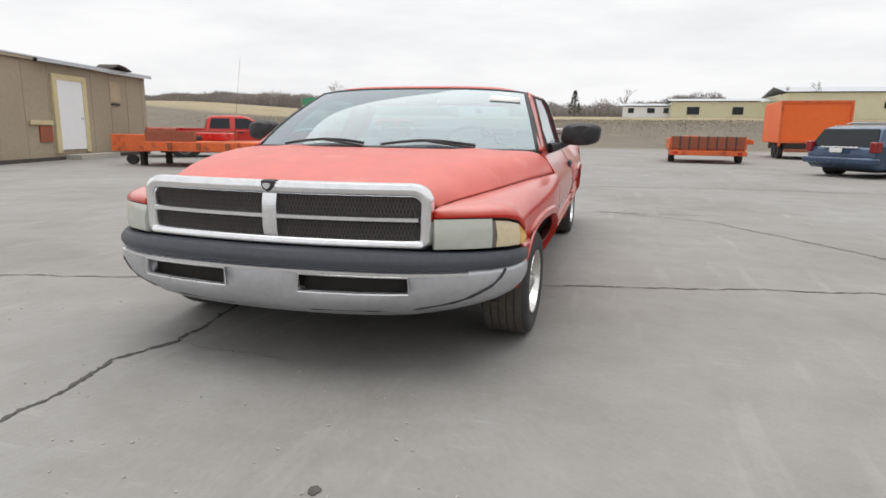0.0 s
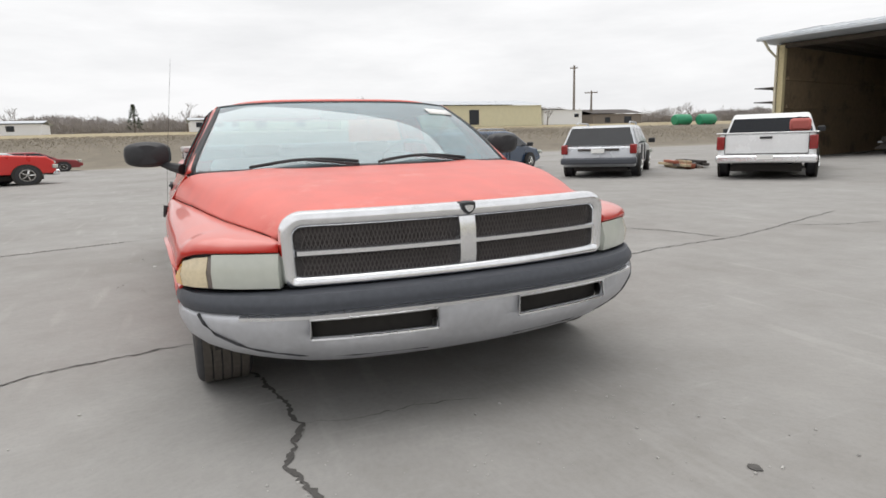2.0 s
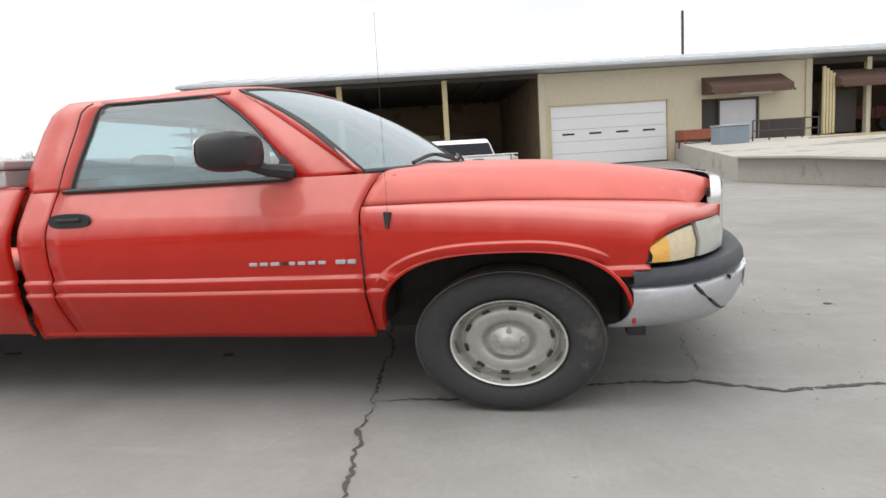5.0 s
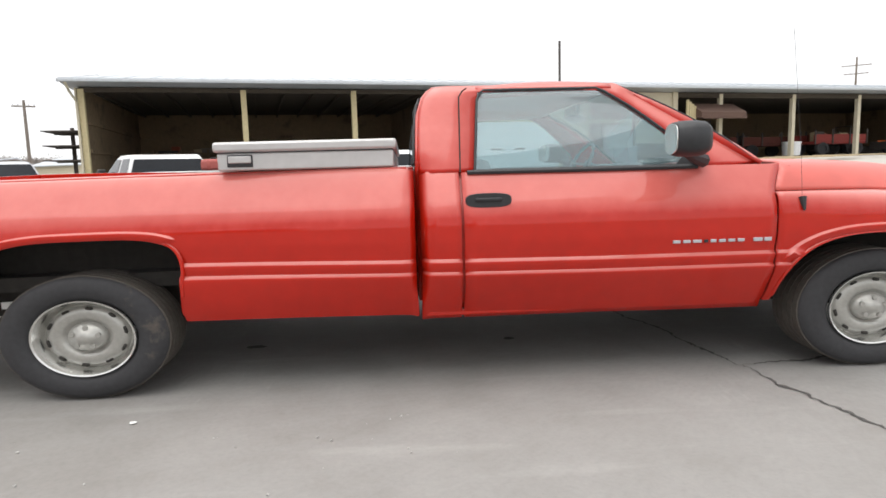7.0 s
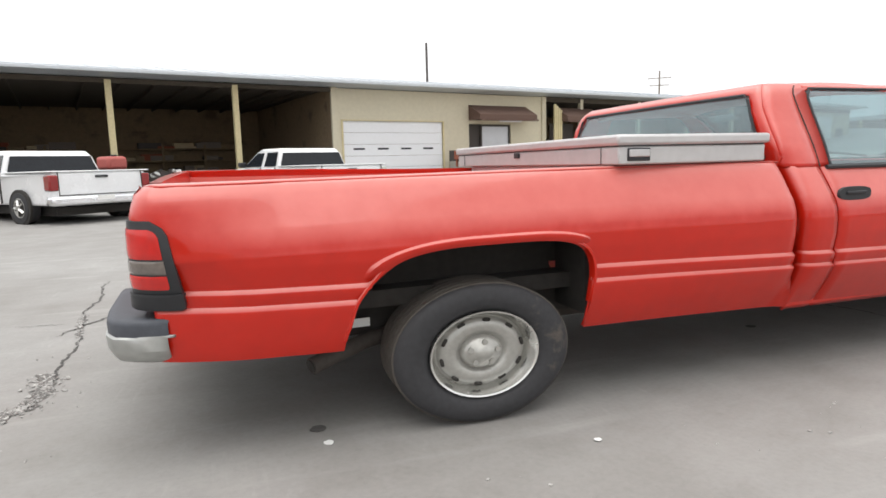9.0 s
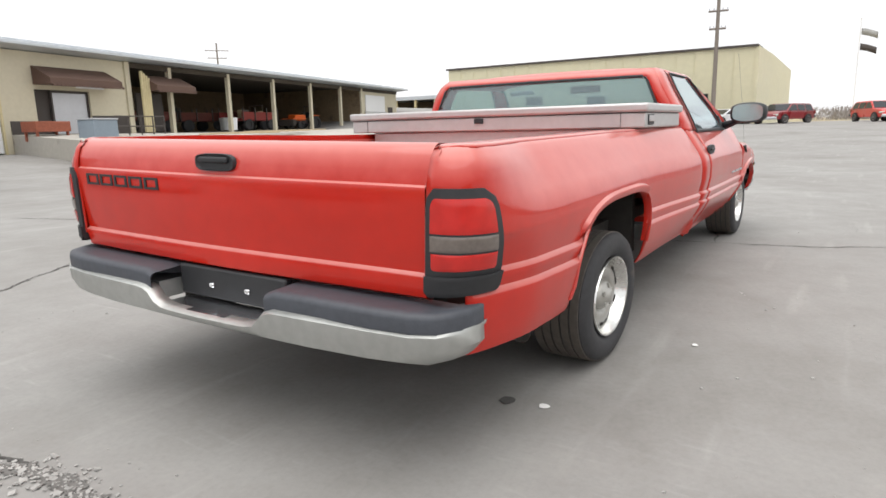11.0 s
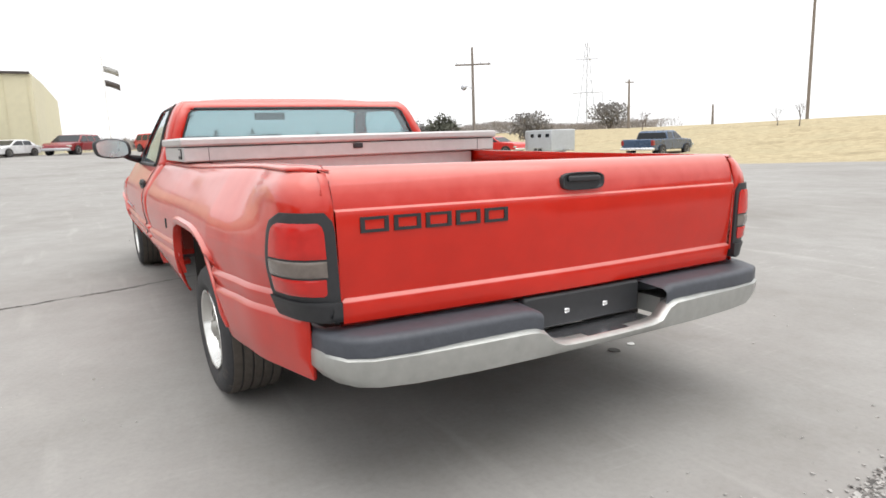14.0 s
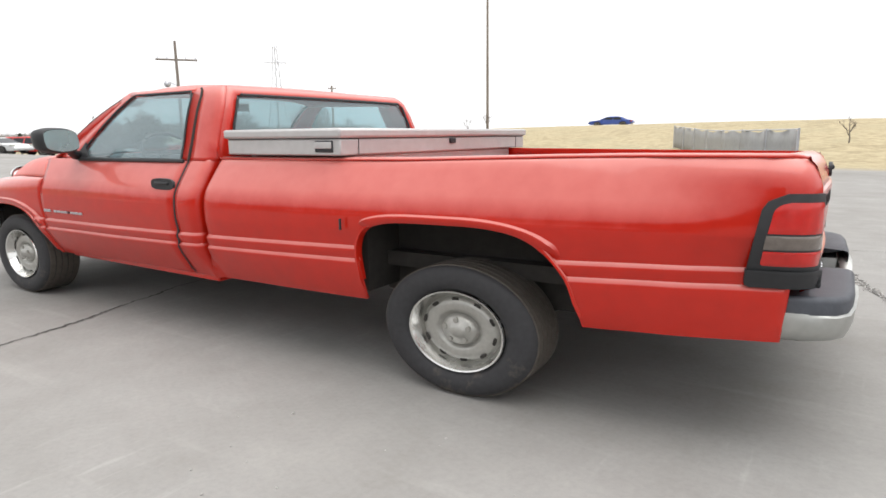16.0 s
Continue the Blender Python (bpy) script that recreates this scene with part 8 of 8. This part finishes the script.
far_house(-82, 65.0, 0, 9.5, 8, 1.3, 0.9, POLE_WOOD, CHAR, "grey barn with a dark gabled roof", ((-2, 1.0, 0.3, 0.8), (2, 1.4, 0.2, 1.0)))
far_house(-84, -17.0, 0, 6.0, 6, 1.1, 0.5, DOOR_WHITE, ROOF_METAL, "distant small white house among bare trees", ((0, 0.8, 0.6, 0.6),))
far_house(-40, 75, 60, 12, 8, 2.5, 1.2, CREAM, ROOF_METAL, "distant pale building beside the shed", ())
for k, (x, y) in enumerate(((-61.5, 62.2), (-60.0, 65.0))):
    t = thing("green_tank", "green plastic liquid tank lying on the bank", "tank", pose(x, y, ground_height(x, y) - 0.25), "green tanks")
    bm = bmesh.new()
    lathe(bm, [(0.0, -1.35), (0.6, -1.3), (0.75, -1.1), (0.75, 1.1), (0.6, 1.3), (0.0, 1.35)], 20, cap=False)
    for v in bm.verts:
        v.co.z += 0.85
    part("shell", bm, GREEN_TANK, t)
    part("cradle", boxes((-0.6, 0.6, -0.9, -0.7, -0.3, 0.35), (-0.6, 0.6, 0.7, 0.9, -0.3, 0.35)), CHAR, t)
sign = thing("highway_sign", "distant green road signs on a white gantry", "road sign", pose(-73.1, -36.0, ground_height(-73.1, -36.0), 0, 0, -28))
part("gantry", boxes((-0.05, 0.05, -5.0, 9.8, 2.08, 2.18), (-0.05, 0.05, 9.7, 9.8, 0, 2.2), (-0.05, 0.05, -5.0, -4.9, 0, 2.2), (-0.05, 0.05, -5, 9.8, 1.5, 1.58)), DOOR_WHITE, sign)
for y0, z0 in ((-4.9, 1.45), (-0.9, 1.6)):
    part("panel", boxes((0.12, 0.2, y0, y0 + 3.7, z0, z0 + 0.9)), GREEN_TANK, sign)

# lumber rack poking out beyond the shed corner
rack = thing("pipe_rack", "dark steel cantilever rack of long stock beyond the shed end", "rack", pose(-16.6, 24.5, ground_height(-17, 24), 0, 0, 13))
for k in range(3):
    part("arm", boxes((-0.7, 0.7, -0.05, 0.05, 1.7 + k * 0.6, 1.76 + k * 0.6)), CHAR, rack)
    part("stock", boxes((-0.8, 0.6, -1.5, 1.5, 1.76 + k * 0.6, 1.80 + k * 0.6)), CHAR, rack)
part("column", boxes((-0.07, 0.07, -0.07, 0.07, 0, 3.2)), CHAR, rack)


# ---------------------------------------------------------------- trees
def bare_tree(x, y, height, seed, z=None, spread=0.5):
    """Tapered trunk, forked limbs, and a loose crown of fine twigs."""
    rnd = random.Random(seed)
    z = ground_height(x, y) if z is None else z
    t = thing("bare_tree", "leafless grey deciduous tree with an open twiggy crown", "tree", pose(x, y, z - 0.1), "bare trees")
    trunk, twigs = bmesh.new(), bmesh.new()

    def grow(p, d, length, r, depth):
        mid = p + d * length * 0.5 + Vector((rnd.uniform(-1, 1), rnd.uniform(-1, 1), 0)) * length * 0.06
        q = p + d * length
        tube(trunk if depth < 2 else twigs, [p, mid, q], r, 5 if depth < 2 else 3, [r, r * 0.85, r * 0.62])
        if depth == 4:
            return
        for _ in range(3 if depth < 3 else 4):
            nd = (d + Vector((rnd.gauss(0, spread), rnd.gauss(0, spread), rnd.uniform(-0.1, 0.35)))).normalized()
            grow(p.lerp(q, rnd.uniform(0.6, 1.0)), nd, length * rnd.uniform(0.55, 0.8), r * 0.55, depth + 1)

    grow(Vector((0, 0, 0)), Vector((rnd.uniform(-0.05, 0.05), rnd.uniform(-0.05, 0.05), 1)), height * 0.34, height * 0.022, 0)
    part("trunk", trunk, BARK, t, doubles=False)
    part("crown", twigs, TWIG, t, smooth=False, doubles=False)


for i, (x, y, h) in enumerate(((-78, 20.5, 5.5), (-77, 22.8, 5.0), (-80, 49.5, 4.0), (-79, 44.0, 4.8), (-76, 50.5, 3.6), (-70, 70, 4.5), (-74, 76, 5), (-90, -30, 6), (-95, -44, 6.5), (-100, -20, 6), (-98, 2, 5.5),
                               (62, -37.5, 4.3), (68, -44, 4.6), (60, -41.5, 3.6), (24.0, -50.0, 2.6), (27.5, -52.5, 2.2), (50.0, -60, 2.8), (66, -78, 4.0), (-5.2, -32.5, 1.9), (74, 34, 7.5))):
    bare_tree(x, y, h, 100 + i)


def conifer(x, y, height, seed):
    rnd = random.Random(seed)
    t = thing("evergreen_tree", "small dark evergreen tree with ragged outline", "tree", pose(x, y, ground_height(x, y) - 0.1), "evergreen trees")
    bm = bmesh.new()
    tube(bm, [(0, 0, 0), (0, 0, height * 0.9)], 0.12, 6, [0.12, 0.04])
    part("trunk", bm, BARK, t)
    bm = bmesh.new()
    for _ in range(520):
        u = rnd.random() ** 0.8
        a = rnd.uniform(0, 2 * math.pi)
        r = (1 - u) * height * 0.30 * rnd.uniform(0.4, 1.1) + 0.08
        c = Vector((math.cos(a) * r, math.sin(a) * r, height * (0.12 + 0.86 * u)))
        s = height * 0.06 * rnd.uniform(0.5, 1.2)
        v = [bm.verts.new(c + Vector((rnd.uniform(-s, s), rnd.uniform(-s, s), rnd.uniform(-s, s) * 0.7))) for _ in range(3)]
        bm.faces.new(v)
    part("crown", bm, EVERGREEN, t, smooth=False, doubles=False)


for i, (x, y, h) in enumerate(((46, -29.5, 3.4), (52, -28.0, 2.6), (-86, -4.6, 3.7), (60, -6, 2.4), (58, -10, 2.0), (60, -14, 2.3), (61, -17, 2.0), (60, -21, 2.4), (62, -26, 2.2), (58, -33, 2.0), (44, -28, 2.8))):
    conifer(x, y, h, 300 + i)


SHRUB = material("dull_olive_foliage", (0.085, 0.088, 0.066), 0.95, vary=0.35, size=1.2)
SHRUB_GREY = material("grey_twig_thicket", (0.21, 0.20, 0.19), 0.95, vary=0.3, size=1.2)


def round_tree(x, y, height, width, mat, label, seed):
    """Short stem under a broad uneven crown of small overlapping sprays, with gaps at its edge."""
    rnd = random.Random(seed)
    t = thing("round_tree", label, "tree", pose(x, y, ground_height(x, y) - 0.1), "round trees")
    bm = bmesh.new()
    for k in range(4):
        a = k * 1.7 + seed
        tube(bm, [(0, 0, 0), (math.cos(a) * width * 0.10, math.sin(a) * width * 0.10, height * 0.3), (math.cos(a) * width * 0.28, math.sin(a) * width * 0.28, height * 0.7)], 0.1, 5, [0.12, 0.08, 0.03])
    part("trunk", bm, BARK, t)
    bm = bmesh.new()
    for _ in range(2600):
        d = Vector((rnd.gauss(0, 1), rnd.gauss(0, 1), rnd.gauss(0, 1))).normalized()
        swell = 0.80 + 0.34 * noise.noise(d * 2.3 + Vector((seed, 0, 0))) + 0.14 * noise.noise(d * 6 + Vector((0, seed, 0)))
        c = d * swell * rnd.random() ** 0.4
        c = Vector((c.x * width / 2, c.y * width / 2, max(0.06 * height, height * 0.50 + c.z * height * 0.50)))
        size = height * 0.045 * rnd.uniform(0.5, 1.5)
        bm.faces.new([bm.verts.new(c + Vector((rnd.uniform(-size, size), rnd.uniform(-size, size), rnd.uniform(-size, size)))) for _ in range(3)])
    part("crown", bm, mat, t, smooth=False, doubles=False)


round_tree(43.0, -27.0, 4.0, 4.2, SHRUB, "broad dull olive round tree beyond the parked cars", 11)
round_tree(47.6, -26.6, 3.6, 3.8, SHRUB_GREY, "pale leafless thicket beyond the parked cars", 12)
round_tree(55.5, -46.5, 4.4, 6.5, SHRUB_GREY, "pale rounded thicket beyond the livestock trailer", 13)
round_tree(76.0, -80.0, 5.4, 8.5, SHRUB_GREY, "grey thicket at the foot of the power line", 14)


def woods(name, spots, count, mat, label, seed, base=None):
    """A far band of bare woodland: uneven clumps of fine upright twigs."""
    rnd = random.Random(seed)
    bm = bmesh.new()
    for (ax, ay, ah), (bx, by, bh) in zip(spots, spots[1:]):
        n = int(count * math.hypot(bx - ax, by - ay) / 100)
        for _ in range(n):
            u = rnd.random()
            height = ah + (bh - ah) * u
            x, y = ax + (bx - ax) * u + rnd.gauss(0, 3), ay + (by - ay) * u + rnd.gauss(0, 3)
            top = height * (0.55 + 0.5 * noise.noise(Vector((x * 0.06, y * 0.06, seed))) + 0.25 * noise.noise(Vector((x * 0.3, y * 0.3, seed))))
            z0 = ground_height(x, y) if base is None else base
            zc = z0 + rnd.random() ** 0.7 * max(0.2 * height, top)
            h, w = min(rnd.uniform(0.3, 0.8), 0.35 * height), rnd.uniform(0.025, 0.06)
            a, tilt = rnd.uniform(0, math.pi), rnd.uniform(-0.9, 0.9)
            ca, sa = math.cos(a), math.sin(a)
            bm.faces.new([bm.verts.new(p) for p in ((x - w * ca, y - w * sa, zc - h * 0.5), (x + w * ca, y + w * sa, zc - h * 0.4), (x + h * tilt * sa, y + h * tilt * ca, zc + h * 0.5))])
    return tagged(part(name, bm, mat, smooth=False, doubles=False), label, "woodland", kind="stuff")


woods("far_woods", ((-60, -150, 3.0), (-95, -90, 3.0), (-118, -40, 3.4), (-122, -14, 5.6), (-122, 20, 6.2), (-118, 80, 5.6), (-95, 120, 5.0), (-40, 150, 4.5)), 105000, WOODS_HAZE, "distant band of bare grey woodland", 3)
woods("far_woods", ((80, -95, 2.6), (96, -60, 2.6), (100, -30, 2.6), (95, 0, 2.6)), 45000, WOODS_HAZE, "distant bare trees beyond the car lot", 9)
woods("bank_scrub", ((-56, -40, 0.25), (-58, -5, 0.25), (-57, 30, 0.25), (-52, 60, 0.25)), 30000, SCRUB, "low dead scrub along the west bank", 5)
